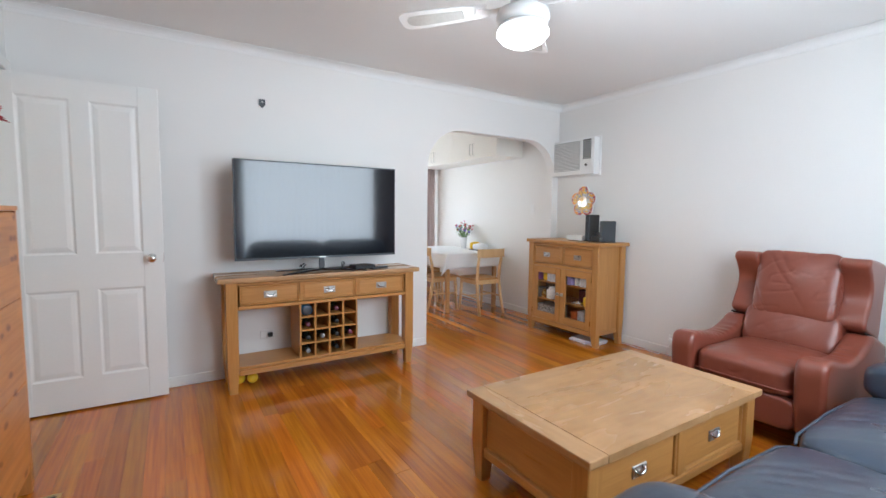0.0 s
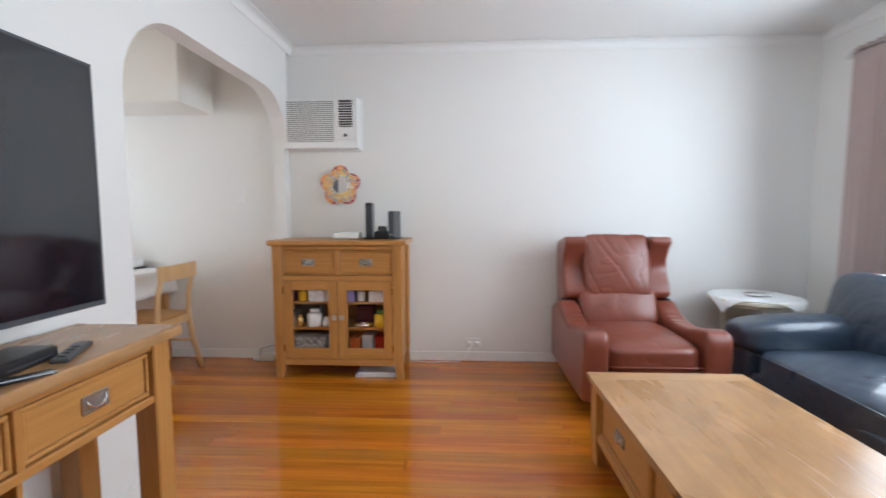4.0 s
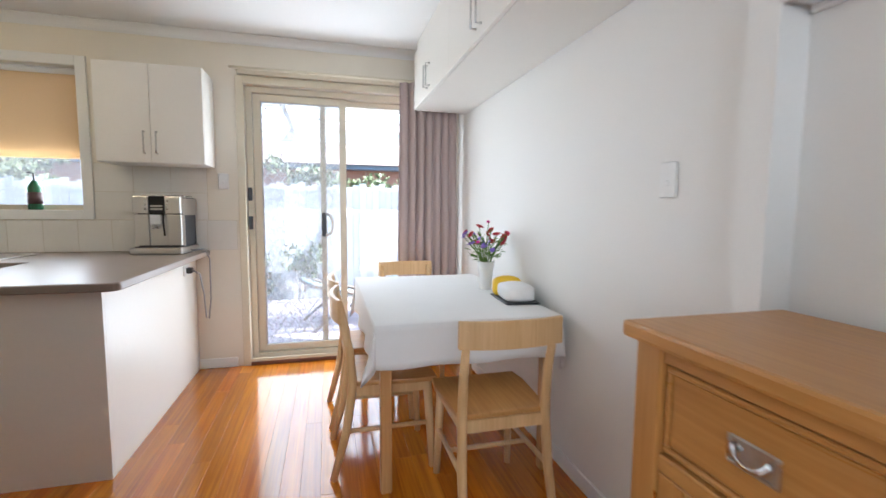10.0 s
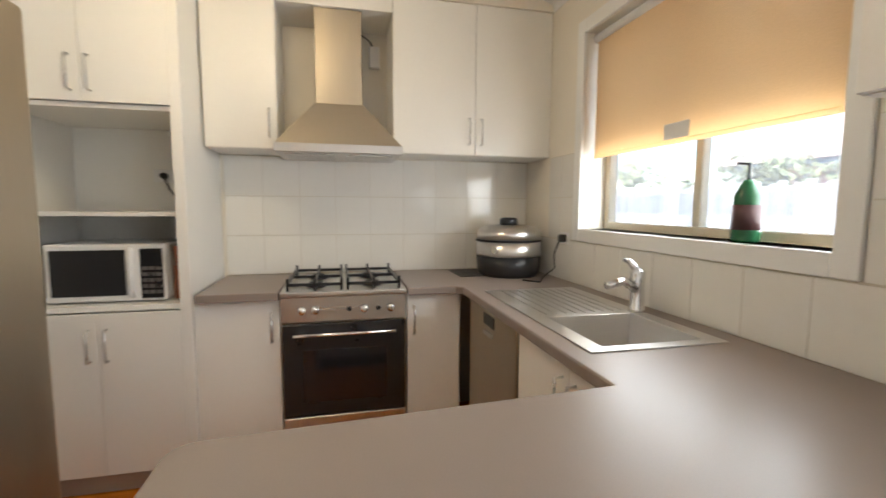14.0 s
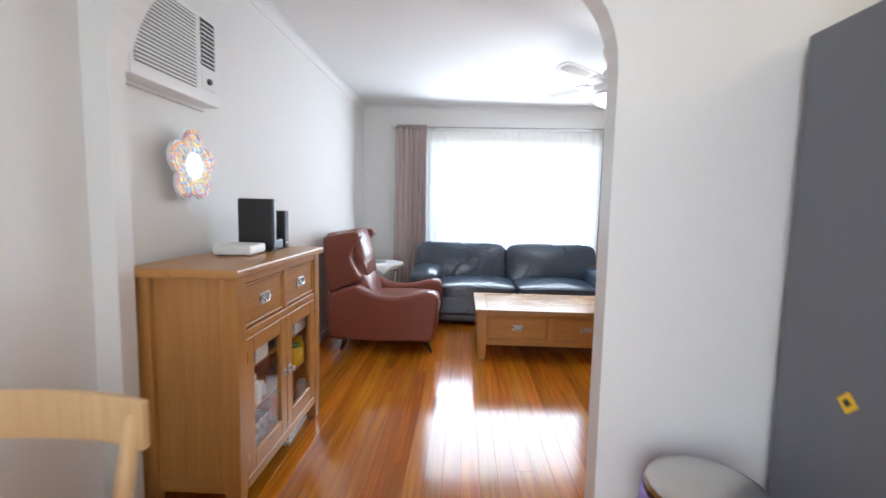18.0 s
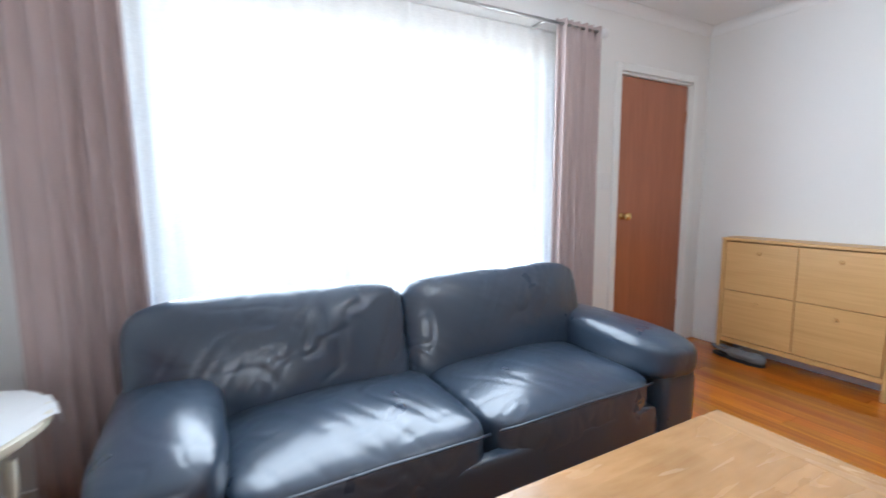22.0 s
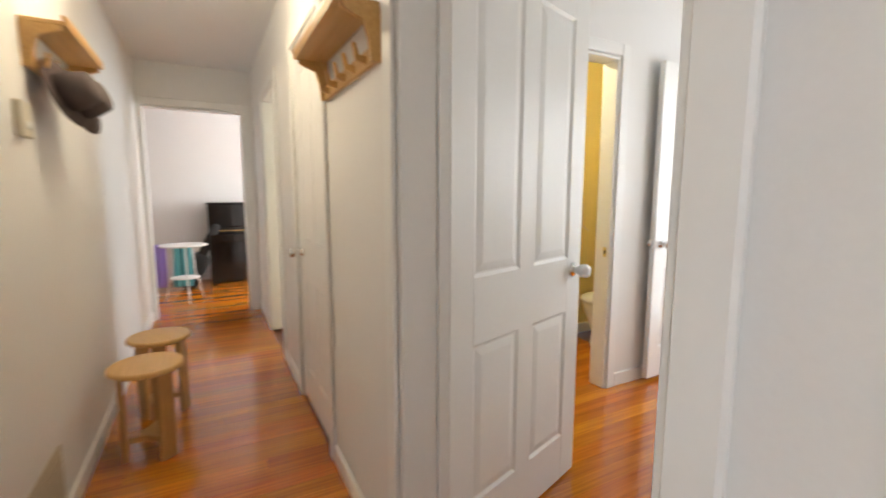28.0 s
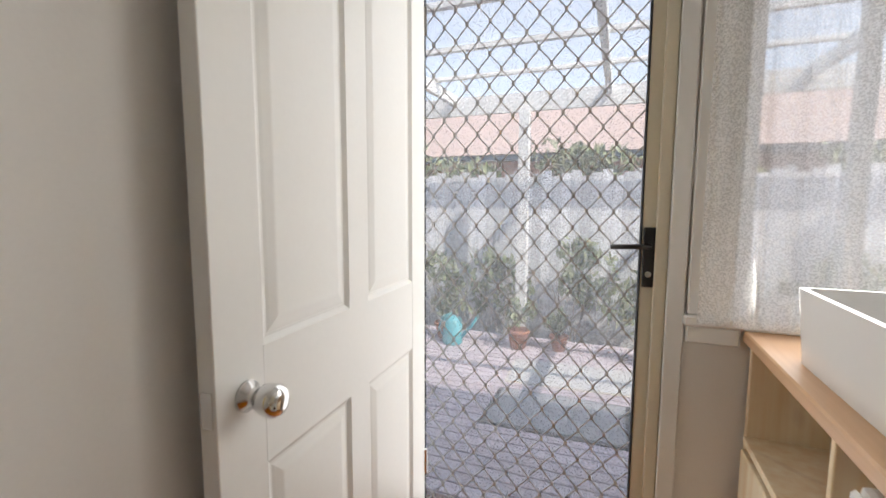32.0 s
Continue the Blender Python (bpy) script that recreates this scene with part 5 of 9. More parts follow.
def flower_mirror():
    m = thing("mosaic_mirror", "flower-shaped mosaic mirror in orange, red and white tiles", "mirror", pose(-0.045, -0.395, 1.405))

    def rim(a):
        return 0.118 + 0.050 * abs(math.cos(2.5 * a)) ** 0.75

    turn = [2 * math.pi * k / 120 for k in range(120)]
    part("backing", prism([(rim(a) * math.sin(a), rim(a) * math.cos(a)) for a in turn], (-0.012, 0.0), "x"), CERAMIC, m)
    part("wall_mount", box(0.0005, 0.044, -0.05, 0.05, -0.05, 0.05), CERAMIC, m)
    rng = random.Random(3)
    cols = [material("mosaic_orange", (0.85, 0.33, 0.05), 0.2), material("mosaic_red", (0.42, 0.06, 0.08), 0.2), material("mosaic_yellow", (0.88, 0.60, 0.10), 0.2), material("mosaic_grey", (0.36, 0.36, 0.44), 0.2), CERAMIC]
    tiles = [bmesh.new() for _ in cols]
    share = (0.0, 0.24, 0.48, 0.73, 1.0)
    picks = ((2, 2, 4, 3), (2, 2, 2, 3, 4, 0), (2, 3, 3, 0, 2), (0, 0, 0, 1, 1))
    n = 42
    node = [[(2 * math.pi * (k + rng.uniform(-0.3, 0.3)) / n, min(1.0, max(0.0, f + (rng.uniform(-0.07, 0.07) if 0 < f < 1 else 0)))) for k in range(n)] for f in share]

    def spot(a, f):
        r = 0.060 + (rim(a) - 0.003 - 0.060) * f
        return Vector((r * math.sin(a), r * math.cos(a)))

    for ring in range(4):
        for k in range(n):
            quad = [spot(*node[ring][k]), spot(*node[ring + 1][k]), spot(*node[ring + 1][(k + 1) % n]), spot(*node[ring][(k + 1) % n])]
            shards = [quad] if rng.random() < 0.6 else [quad[:3], [quad[0], quad[2], quad[3]]]
            for sh in shards:
                mid = sum(sh, Vector((0, 0))) / len(sh)
                sh = [mid + (p - mid) * 0.79 for p in sh]
                bm = tiles[rng.choice(picks[ring])]
                low = [bm.verts.new((-0.0122, p.x, p.y)) for p in sh]
                top = [bm.verts.new((-0.0155, p.x, p.y)) for p in sh]
                bm.faces.new(top)
                for e in range(len(sh)):
                    bm.faces.new((low[e], low[(e + 1) % len(sh)], top[(e + 1) % len(sh)], top[e]))
    for bm, c in zip(tiles, cols):
        bmesh.ops.recalc_face_normals(bm, faces=bm.faces[:])
        tagged(part("mosaic_tiles", bm, c, m), kind="stuff")
    part("mirror_glass", lathe([(0.057, 0), (0.057, 0.004)], 32, Matrix.Translation((-0.0125, 0, 0)) @ Matrix.Rotation(radians(-90), 4, "Y")), MIRROR, m, "round mirror glass")


MIRROR = material("mirror_glass", (0.9, 0.9, 0.9), 0.02, 1.0, var=0.0, bump=0.0, rough_var=0.0)
flower_mirror()

# wall air conditioner
ac = thing("air_conditioner", "white through-wall air conditioner with louvred grille", "air conditioner", pose(0, -0.265, 1.69))
part("case", box(-0.10, -0.001, -0.285, 0.285, 0, 0.38, 0.008, 2), WHITEPL, ac)
part("surround", box(-0.02, -0.0005, -0.30, 0.289, -0.014, 0.394, 0.004), WHITEPL, ac)
# grey plate stands for the shade between the louvres
part("intake_shade", box(-0.1015, -0.1002, -0.10, 0.265, 0.05, 0.355), material("shadow_grey", (0.25, 0.25, 0.25), 0.7), ac)
for k in range(20):
    part("intake_louvre", box(-0.108, -0.1016, -0.10, 0.265, 0.054 + k * 0.015, 0.0615 + k * 0.015, 0.001), WHITEPL, ac)
part("outlet_backing", box(-0.1015, -0.1002, -0.245, -0.14, 0.16, 0.362), BLACK, ac)
for k in range(10):
    part("outlet_vane", box(-0.108, -0.1016, -0.245, -0.14, 0.168 + k * 0.019, 0.1725 + k * 0.019), WHITEPL, ac)
cp = part("control_panel", box(-0.1035, -0.1002, -0.245, -0.14, 0.06, 0.148, 0.002), WHITEPL, ac)
part("dial", lathe([(0.014, 0), (0.012, 0.012)], 16, Matrix.Translation((-0.1036, -0.19, 0.098)) @ Matrix.Rotation(radians(-90), 4, "Y")), DARKGREY, cp)
for k in range(3):
    part("button", box(-0.106, -0.1036, -0.235 + k * 0.03, -0.215 + k * 0.03, 0.068, 0.076, 0.001), WHITEPL, cp)


def smooth_line(points, n=72):
    """A closed soft curve through the points, evenly resampled."""
    k = len(points)
    dense = []
    for i in range(k):
        p0, p1, p2, p3 = (Vector(points[(i + d) % k]) for d in (-1, 0, 1, 2))
        for j in range(12):
            t = j / 12
            q = 0.5 * (2 * p1 + (p2 - p0) * t + (2 * p0 - 5 * p1 + 4 * p2 - p3) * t * t + (3 * p1 - p0 - 3 * p2 + p3) * t ** 3)
            dense.append(q)
    run_ = [0.0]
    for a, b in zip(dense, dense[1:] + dense[:1]):
        run_.append(run_[-1] + (b - a).length)
    out, at = [], 0
    for i in range(n):
        want = run_[-1] * i / n
        while run_[at + 1] < want:
            at += 1
        f = (want - run_[at]) / max(1e-9, run_[at + 1] - run_[at])
        out.append(dense[at].lerp(dense[(at + 1) % len(dense)], f))
    return out


def padded_slab(profile, x0, x1, r, wrinkle=0.0, seed=0.0, n=84, gather=None):
    """An upholstered slab: a soft outline in y, z with well rounded rims from x0 to x1, its leather gathered along one rim."""
    line = smooth_line(profile, n)
    area = sum(a.x * b.y - b.x * a.y for a, b in zip(line, line[1:] + line[:1]))
    sign = 1 if area > 0 else -1
    normal = []
    for i in range(n):
        d = line[(i + 1) % n] - line[i - 1]
        normal.append(Vector((-d.y, d.x)).normalized() * sign)
    edge = [(r * (1 - math.sin(math.pi / 2 * k / 6)), r * (1 - math.cos(math.pi / 2 * k / 6))) for k in range(7)]
    rows = [(d, i_) for d, i_ in reversed(edge)]
    xs = [(x0 + d, i_) for d, i_ in rows] + [(x0 + (x1 - x0) * k / 5, 0.0) for k in range(2, 4)] + [(x1 - d, i_) for d, i_ in reversed(rows)]
    bm = bmesh.new()
    rings = []
    for x, inset in xs:
        ring = []
        for p, q in zip(line, normal):
            v = p + q * inset
            w = Vector((x, v.x, v.y))
            if wrinkle:
                w += Vector((0.3, q.x, q.y)) * -wrinkle * max(0.0, 1 - inset / r) * noise.noise(Vector((x * 14 + seed, v.x * 9, v.y * 9)))
            if gather is not None and v.y > 0.44 and v.x < 0.12:
                near = math.exp(-((x - gather) / 0.035) ** 2) * max(0.0, 1 - inset / r)
                w += Vector((0, q.x, q.y)) * 0.0035 * near * math.sin(v.x * 118 + 3 * noise.noise(Vector((v.x * 8, seed, 0))))
            ring.append(bm.verts.new(w))
        rings.append(ring)
    for a, b in zip(rings, rings[1:]):
        for k in range(n):
            bm.faces.new((a[k], a[(k + 1) % n], b[(k + 1) % n], b[k]))
    bmesh.ops.recalc_face_normals(bm, faces=bm.faces[:])
    # plane sides on vertices of their own, free of the loops that an inset makes at tight corners
    inner = [p + q * r for p, q in zip(line, normal)]
    inner = [p for p in inner if min((p - o).length for o in line) > 0.93 * r]
    for x, way in ((x0 - 0.0002, -1), (x1 + 0.0002, 1)):
        cap = bm.faces.new([bm.verts.new((x, p.x, p.y)) for p in inner])
        cap.normal_update()
        if cap.normal.x * way < 0:
            cap.normal_flip()
        bmesh.ops.triangulate(bm, faces=[cap])
    return bm


def armchair():
    """Local: faces -y, width along x."""
    a = thing("wing_armchair", "red-brown leather wing recliner armchair with padded arms", "armchair", pose(-0.60, -2.43, 0, 0, 0, -90))
    part("base", cushion(0.54, 0.80, 0.27, 0.0, 8, 0.0, Matrix.Translation((0, 0.0, 0.245)), square=9), RED_LEATHER, a, "", True)
    part("seat_cushion", cushion(0.535, 0.66, 0.17, 0.30, 44, 0.007, Matrix.Translation((0, -0.145, 0.365)), 2.0, 6), RED_LEATHER, a, "", True)
    seam = [(-0.25, -0.468, 0.335), (-0.2, -0.478, 0.335), (0, -0.482, 0.335), (0.2, -0.478, 0.335), (0.25, -0.468, 0.335)]
    part("seat_piping", tube(seam, 0.0045, 6), RED_LEATHER, a, "stitched seat edge", True)
    part("front_panel", cushion(0.53, 0.06, 0.17, 0.0, 8, 0.0, Matrix.Translation((0, -0.435, 0.205)), square=9), RED_LEATHER, a, "", True)
    side = [(-0.425, 0.118), (-0.452, 0.15), (-0.468, 0.23), (-0.483, 0.36), (-0.486, 0.47), (-0.462, 0.522), (-0.40, 0.532), (-0.30, 0.512), (-0.17, 0.487), (-0.07, 0.482), (0.03, 0.497),
            (0.13, 0.535), (0.215, 0.575), (0.30, 0.555), (0.40, 0.515), (0.445, 0.49), (0.452, 0.40), (0.448, 0.25), (0.436, 0.15), (0.41, 0.118), (0.2, 0.108), (-0.2, 0.108)]
    wing = [(0.215, 0.592), (0.183, 0.632), (0.205, 0.685), (0.242, 0.745), (0.262, 0.80), (0.256, 0.86), (0.225, 0.925), (0.188, 0.975), (0.195, 1.012), (0.235, 1.022), (0.34, 1.008), (0.45, 0.985),
            (0.492, 0.955), (0.488, 0.85), (0.472, 0.70), (0.452, 0.53), (0.425, 0.508), (0.33, 0.548)]
    for s in (-1, 1):
        x0, x1 = sorted((s * 0.262, s * 0.402))
        part("armrest", padded_slab(side, x0, x1, 0.03, wrinkle=0.004, seed=3.0 + s, n=180, gather=s * 0.30), RED_LEATHER, a, "", True)
        x0, x1 = sorted((s * 0.215, s * 0.362))
        part("wing", padded_slab(wing, x0, x1, 0.02, wrinkle=0.004, seed=7.0 + s), RED_LEATHER, a, "padded wing beside the headrest", True)
        # black tube drawn in as the shade between wing and arm
        crease = [(s * 0.36, 0.205, 0.588), (s * 0.362, 0.30, 0.560), (s * 0.362, 0.43, 0.507)]
        part("wing_gap_shade", tube(crease, 0.007, 6), RUBBER, a, "black tube standing for the shade in the gap below the wing", True)
    part("back_shell", cushion(0.56, 0.10, 0.76, 0.0, 8, 0.0, Matrix.Translation((0, 0.415, 0.63)) @ Matrix.Rotation(radians(-7), 4, "X"), square=9), RED_LEATHER, a, "", True)
    part("back_cushion", cushion(0.46, 0.45, 0.20, 0.25, 60, 0.0105, Matrix.Translation((0, 0.285, 0.805)) @ Matrix.Rotation(radians(76), 4, "X"), 5.0, 8), RED_LEATHER, a, "creased headrest cushion", True)
    part("lumbar_cushion", cushion(0.53, 0.30, 0.16, 0.28, 40, 0.006, Matrix.Translation((0, 0.20, 0.525)) @ Matrix.Rotation(radians(70), 4, "X"), 8.0, 5), RED_LEATHER, a, "", True)
    for sx in (-1, 1):
        for y, d in ((-0.36, -0.075), (0.30, 0.05)):
            part("leg", tube([(sx * 0.30, y, 0.14), (sx * 0.32, y + d, 0.0)], [0.03, 0.012], 10), DARKFOOT, a, "dark splayed wooden leg", True)


armchair()


def sofa():
    """Local: faces +y, width along x, middle at the origin."""
    s = thing("sofa", "navy blue leather two-cushion sofa with padded arms", "sofa", pose(-1.86, -3.43, 0))
    s.scale = (0.93, 1, 1)
    part("base", cushion(2.2, 0.86, 0.20, 0.0, 10, 0.0, Matrix.Translation((0, 0.02, 0.14)), square=12), NAVY_LEATHER, s, "", True)
    part("front_panel", cushion(1.80, 0.06, 0.2, 0.02, 12, 0.0, Matrix.Translation((0, 0.45, 0.225)), 3, 8), NAVY_LEATHER, s, "", True)
    part("back_frame", cushion(2.24, 0.26, 0.62, 0.0, 10, 0.0, Matrix.Translation((0.06, -0.315, 0.43)), square=9), NAVY_LEATHER, s, "", True)
    for sx in (-1, 1):
        part("seat_cushion", cushion(0.90, 0.76, 0.20, 0.4, 60, 0.008, Matrix.Translation((sx * 0.452, 0.10, 0.345)), 11 + sx, 7), NAVY_LEATHER, s, "creased leather seat cushion", True)
        part("back_cushion", cushion(1.13, 0.51, 0.25, 0.36, 64, 0.012, Matrix.Translation((sx * 0.556 + 0.078, -0.21, 0.585)) @ Matrix.Rotation(radians(103), 4, "X"), 20 + 3 * sx, 6), NAVY_LEATHER, s, "creased leather back cushion", True)
        line = [(sx * 0.452 - 0.43, 0.455, 0.405), (sx * 0.452 - 0.36, 0.474, 0.414), (sx * 0.452, 0.480, 0.424), (sx * 0.452 + 0.36, 0.474, 0.414), (sx * 0.452 + 0.43, 0.455, 0.405)]
        part("seat_piping", tube(line, 0.0055, 6), NAVY_LEATHER, s, "stitched piping along the seat edge", True)
        part("arm_base", cushion(0.26, 0.88, 0.40, 0.0, 10, 0.0, Matrix.Translation((sx * 1.08, 0.03, 0.24)), square=10), NAVY_LEATHER, s, "", True)
        part("arm_pad", cushion(0.36, 0.94, 0.20, 0.25, 48, 0.004, Matrix.Translation((sx * 1.05, 0.03, 0.475)) @ Matrix.Rotation(radians(sx * 4), 4, "Y"), 30 + sx, 4), NAVY_LEATHER, s, "padded arm", True)
        for y in (-0.34, 0.38):
            part("foot", lathe([(0.025, 0), (0.03, 0.05)], 12, Matrix.Translation((sx * 1.0, y, 0))), DARKFOOT, s)


sofa()

# small round side table with lace cloth
st = thing("side_table", "small round cream side table with slim legs and a lower shelf", "side table", pose(-0.315, -3.41, 0))
part("top", lathe([(0.27, 0.565), (0.285, 0.572), (0.285, 0.59), (0.278, 0.597)], 40), CREAMAL, st)
part("apron", lathe([(0.245, 0.543), (0.25, 0.546), (0.25, 0.5645), (0.245, 0.5648)], 40), CREAMAL, st)
part("lower_shelf", lathe([(0.195, 0.20), (0.2, 0.205), (0.2, 0.216), (0.195, 0.22)], 32), CREAMAL, st)
for k in range(5):
    a = radians(72 * k + 20)
    part("leg", tube([(0.222 * math.cos(a), 0.222 * math.sin(a), 0.51), (0.205 * math.cos(a), 0.205 * math.sin(a), 0.21), (0.235 * math.cos(a), 0.235 * math.sin(a), 0.0)], [0.0095, 0.008, 0.009], 8), CREAMAL, st, "", True)
bm = bmesh.new()
ring0 = None
for j in range(9):
    ring = []
    for k in range(48):
        a = 2 * math.pi * k / 48
        sq = 0.25 / max(abs(math.cos(a + 0.4)), abs(math.sin(a + 0.4))) ** 0.75
        r = sq * (j + 0.3) / 8.3
        over = max(0, r - 0.262)
        z = 0.6015 - over * 1.6 + 0.004 * math.sin(6 * a) * (over > 0)
        rr = min(r, 0.2655) + over * 0.12
        ring.append(bm.verts.new((rr * math.cos(a), rr * math.sin(a), z)))
    if ring0:
        for k in range(48):
            bm.faces.new((ring0[k], ring0[(k + 1) % 48], ring[(k + 1) % 48], ring[k]))
    else:
        bm.faces.new(ring[::-1])
    ring0 = ring
bmesh.ops.recalc_face_normals(bm, faces=bm.faces[:])
solid("lace_doily", bm, CLOTH, "white embroidered cloth draped over the side table", "cloth", Matrix.Translation((-0.315, -3.41, 0)) @ Matrix.Diagonal((1.12, 1.12, 1, 1)), smooth=True)
dish = thing("glass_dish", "small pale dish on the lace cloth", "dish", pose(-0.33, -3.42, 0.6045))
part("bowl", lathe([(0.04, 0), (0.075, 0.008), (0.078, 0.012), (0.03, 0.008)], 24), CERAMIC, dish, "", True)


# curtains
def drape(name, label, x0, x1, y, z0, z1, mat, folds, depth, m=None, flare=0.0, n=8, group="", thick=0.0):
    """Hanging cloth along x with soft folds, narrower at the top where flare is set."""
    bm = bmesh.new()
    nu, nv = folds * n, 14
    rng = random.Random(int(abs(x0) * 100))
    ph = [rng.uniform(-0.5, 0.5) for _ in range(folds + 2)]
    grid = []
    for j in range(nv + 1):
        v = j / nv
        row = []
        for i in range(nu + 1):
            u = i / nu
            f = u * folds
            amp = depth * (0.7 + 0.3 * math.sin(ph[int(f)] * 9 + v * 2))
            yy = y + amp * math.sin(2 * math.pi * f + ph[int(f)] * v)
            xx = x0 + (x1 - x0) * (u + flare * (u - 0.5) * v)
            row.append(bm.verts.new((xx + 0.25 * amp * math.cos(2 * math.pi * f), yy, z1 + (z0 - z1) * v)))
        grid.append(row)
    for a, b in zip(grid, grid[1:]):
        for k in range(nu):
            bm.faces.new((a[k], a[k + 1], b[k + 1], b[k]))
    ob = solid(name, bm, mat, label, "curtain", m, group, smooth=True)
    if thick:
        ob.modifiers.new("thickness", "SOLIDIFY").thickness = thick
    return ob


drape("curtain", "mauve-grey eyelet curtain drawn to the side of the window", -0.815, -0.445, -3.87, 0.02, 2.235, CURTAIN, 6, 0.032, flare=0.12, group="mauve curtains", thick=0.002)
drape("curtain", "mauve-grey eyelet curtain drawn to the side of the window", -3.26, -2.925, -3.87, 0.02, 2.235, CURTAIN, 6, 0.032, flare=0.12, group="mauve curtains", thick=0.002)
drape("sheer_curtain", "white sheer curtain glowing with daylight", -1.86, -0.76, -3.945, 0.05, 2.175, SHEER, 12, 0.012, group="sheer curtains")
drape("sheer_curtain", "white sheer curtain glowing with daylight", -2.97, -1.84, -3.952, 0.05, 2.175, SHEER, 12, 0.012, group="sheer curtains")
rod = thing("curtain_rod", "thin white curtain rod with round finials", "curtain rod", pose(0, 0, 0))
part("rod", tube([(-3.29, -3.87, 2.205), (-0.42, -3.87, 2.205)], 0.009, 10), PEWTER, rod, "", True)
part("rod", tube([(-3.0, -3.945, 2.18), (-0.74, -3.945, 2.18)], 0.005, 8), WHITEPL, rod, "", True)
for x in (-3.30, -0.41):
    b = bmesh.new()
    bmesh.ops.create_uvsphere(b, u_segments=14, v_segments=10, radius=0.03, matrix=Matrix.Translation((x, -3.87, 2.205)))
    part("finial", b, WHITEPL, rod, "", True)
for x in (-2.83, -0.885):
    part("bracket", tube([(x, -3.999, 2.205), (x, -3.86, 2.205)], 0.008, 8), PEWTER, rod, "", True)

# ceiling fan
def ceiling_fan():
    fan = thing("ceiling_fan", "white four-blade ceiling fan with cane-inset blades and a lit frosted bowl", "ceiling fan", pose(-2.385, -2.00, 0))
    part("canopy", lathe([(0.03, 2.375), (0.045, 2.385), (0.062, 2.44), (0.066, 2.479)], 24), CREAMAL, fan, "cream tapered canopy", True)
    part("down_rod", lathe([(0.013, 2.31), (0.013, 2.38)], 12), CHROME, fan)
    part("motor_neck", lathe([(0.06, 2.215), (0.062, 2.29), (0.05, 2.315), (0.02, 2.32)], 24), WHITEPL, fan, "", True)
    part("motor", lathe([(0.07, 2.145), (0.118, 2.155), (0.125, 2.175), (0.118, 2.205), (0.075, 2.214)], 32), WHITEPL, fan, "", True)
    part("trim_ring", lathe([(0.0765, 2.2145), (0.078, 2.218), (0.0765, 2.2215)], 28), CHROME, fan)
    part("lamp_holder", lathe([(0.10, 2.125), (0.115, 2.13), (0.112, 2.144)], 28), WHITEPL, fan, "", True)
    part("lamp_bowl", lathe([(0.012, 2.045), (0.055, 2.05), (0.095, 2.07), (0.122, 2.10), (0.120, 2.118), (0.10, 2.1245)], 32), FANGLOW, fan, "lit frosted glass bowl", True).visible_shadow = False
    cane = material("cane_inset", (0.50, 0.49, 0.46), 0.7, var=0.12, scale=60, fine=260, bump=0.3)
    for k in range(4):
        m = Matrix.Rotation(radians(90 * k + 40), 4, "Z")
        tilt = m @ Matrix.Translation((0, 0, 2.235)) @ Matrix.Rotation(radians(12), 4, "X")
        part("blade_iron", prism([(0.09, -0.02), (0.15, -0.012), (0.22, -0.035), (0.235, 0.0), (0.22, 0.035), (0.15, 0.012), (0.09, 0.02)], (-0.012, -0.0055), "z", m=tilt), WHITEPL, fan)
        outline = [(0.17, -0.04), (0.30, -0.056), (0.50, -0.064)] + arc(0.575, -0.02, 0.045, -80, 0, 5) + arc(0.575, 0.02, 0.045, 0, 80, 5) + [(0.50, 0.064), (0.30, 0.056), (0.17, 0.04)]
        blade = part("blade", prism(outline, (-0.005, 0.003), "z", m=tilt, bev=0.002), WHITEPL, fan)
        inner = [(0.29, -0.030), (0.50, -0.040)] + arc(0.545, 0.0, 0.038, -70, 70, 6) + [(0.50, 0.040), (0.29, 0.030)]
        part("cane_panel", prism(inner, (-0.0065, -0.0052), "z", m=tilt), cane, blade, "pale grey woven cane inset")


ceiling_fan()


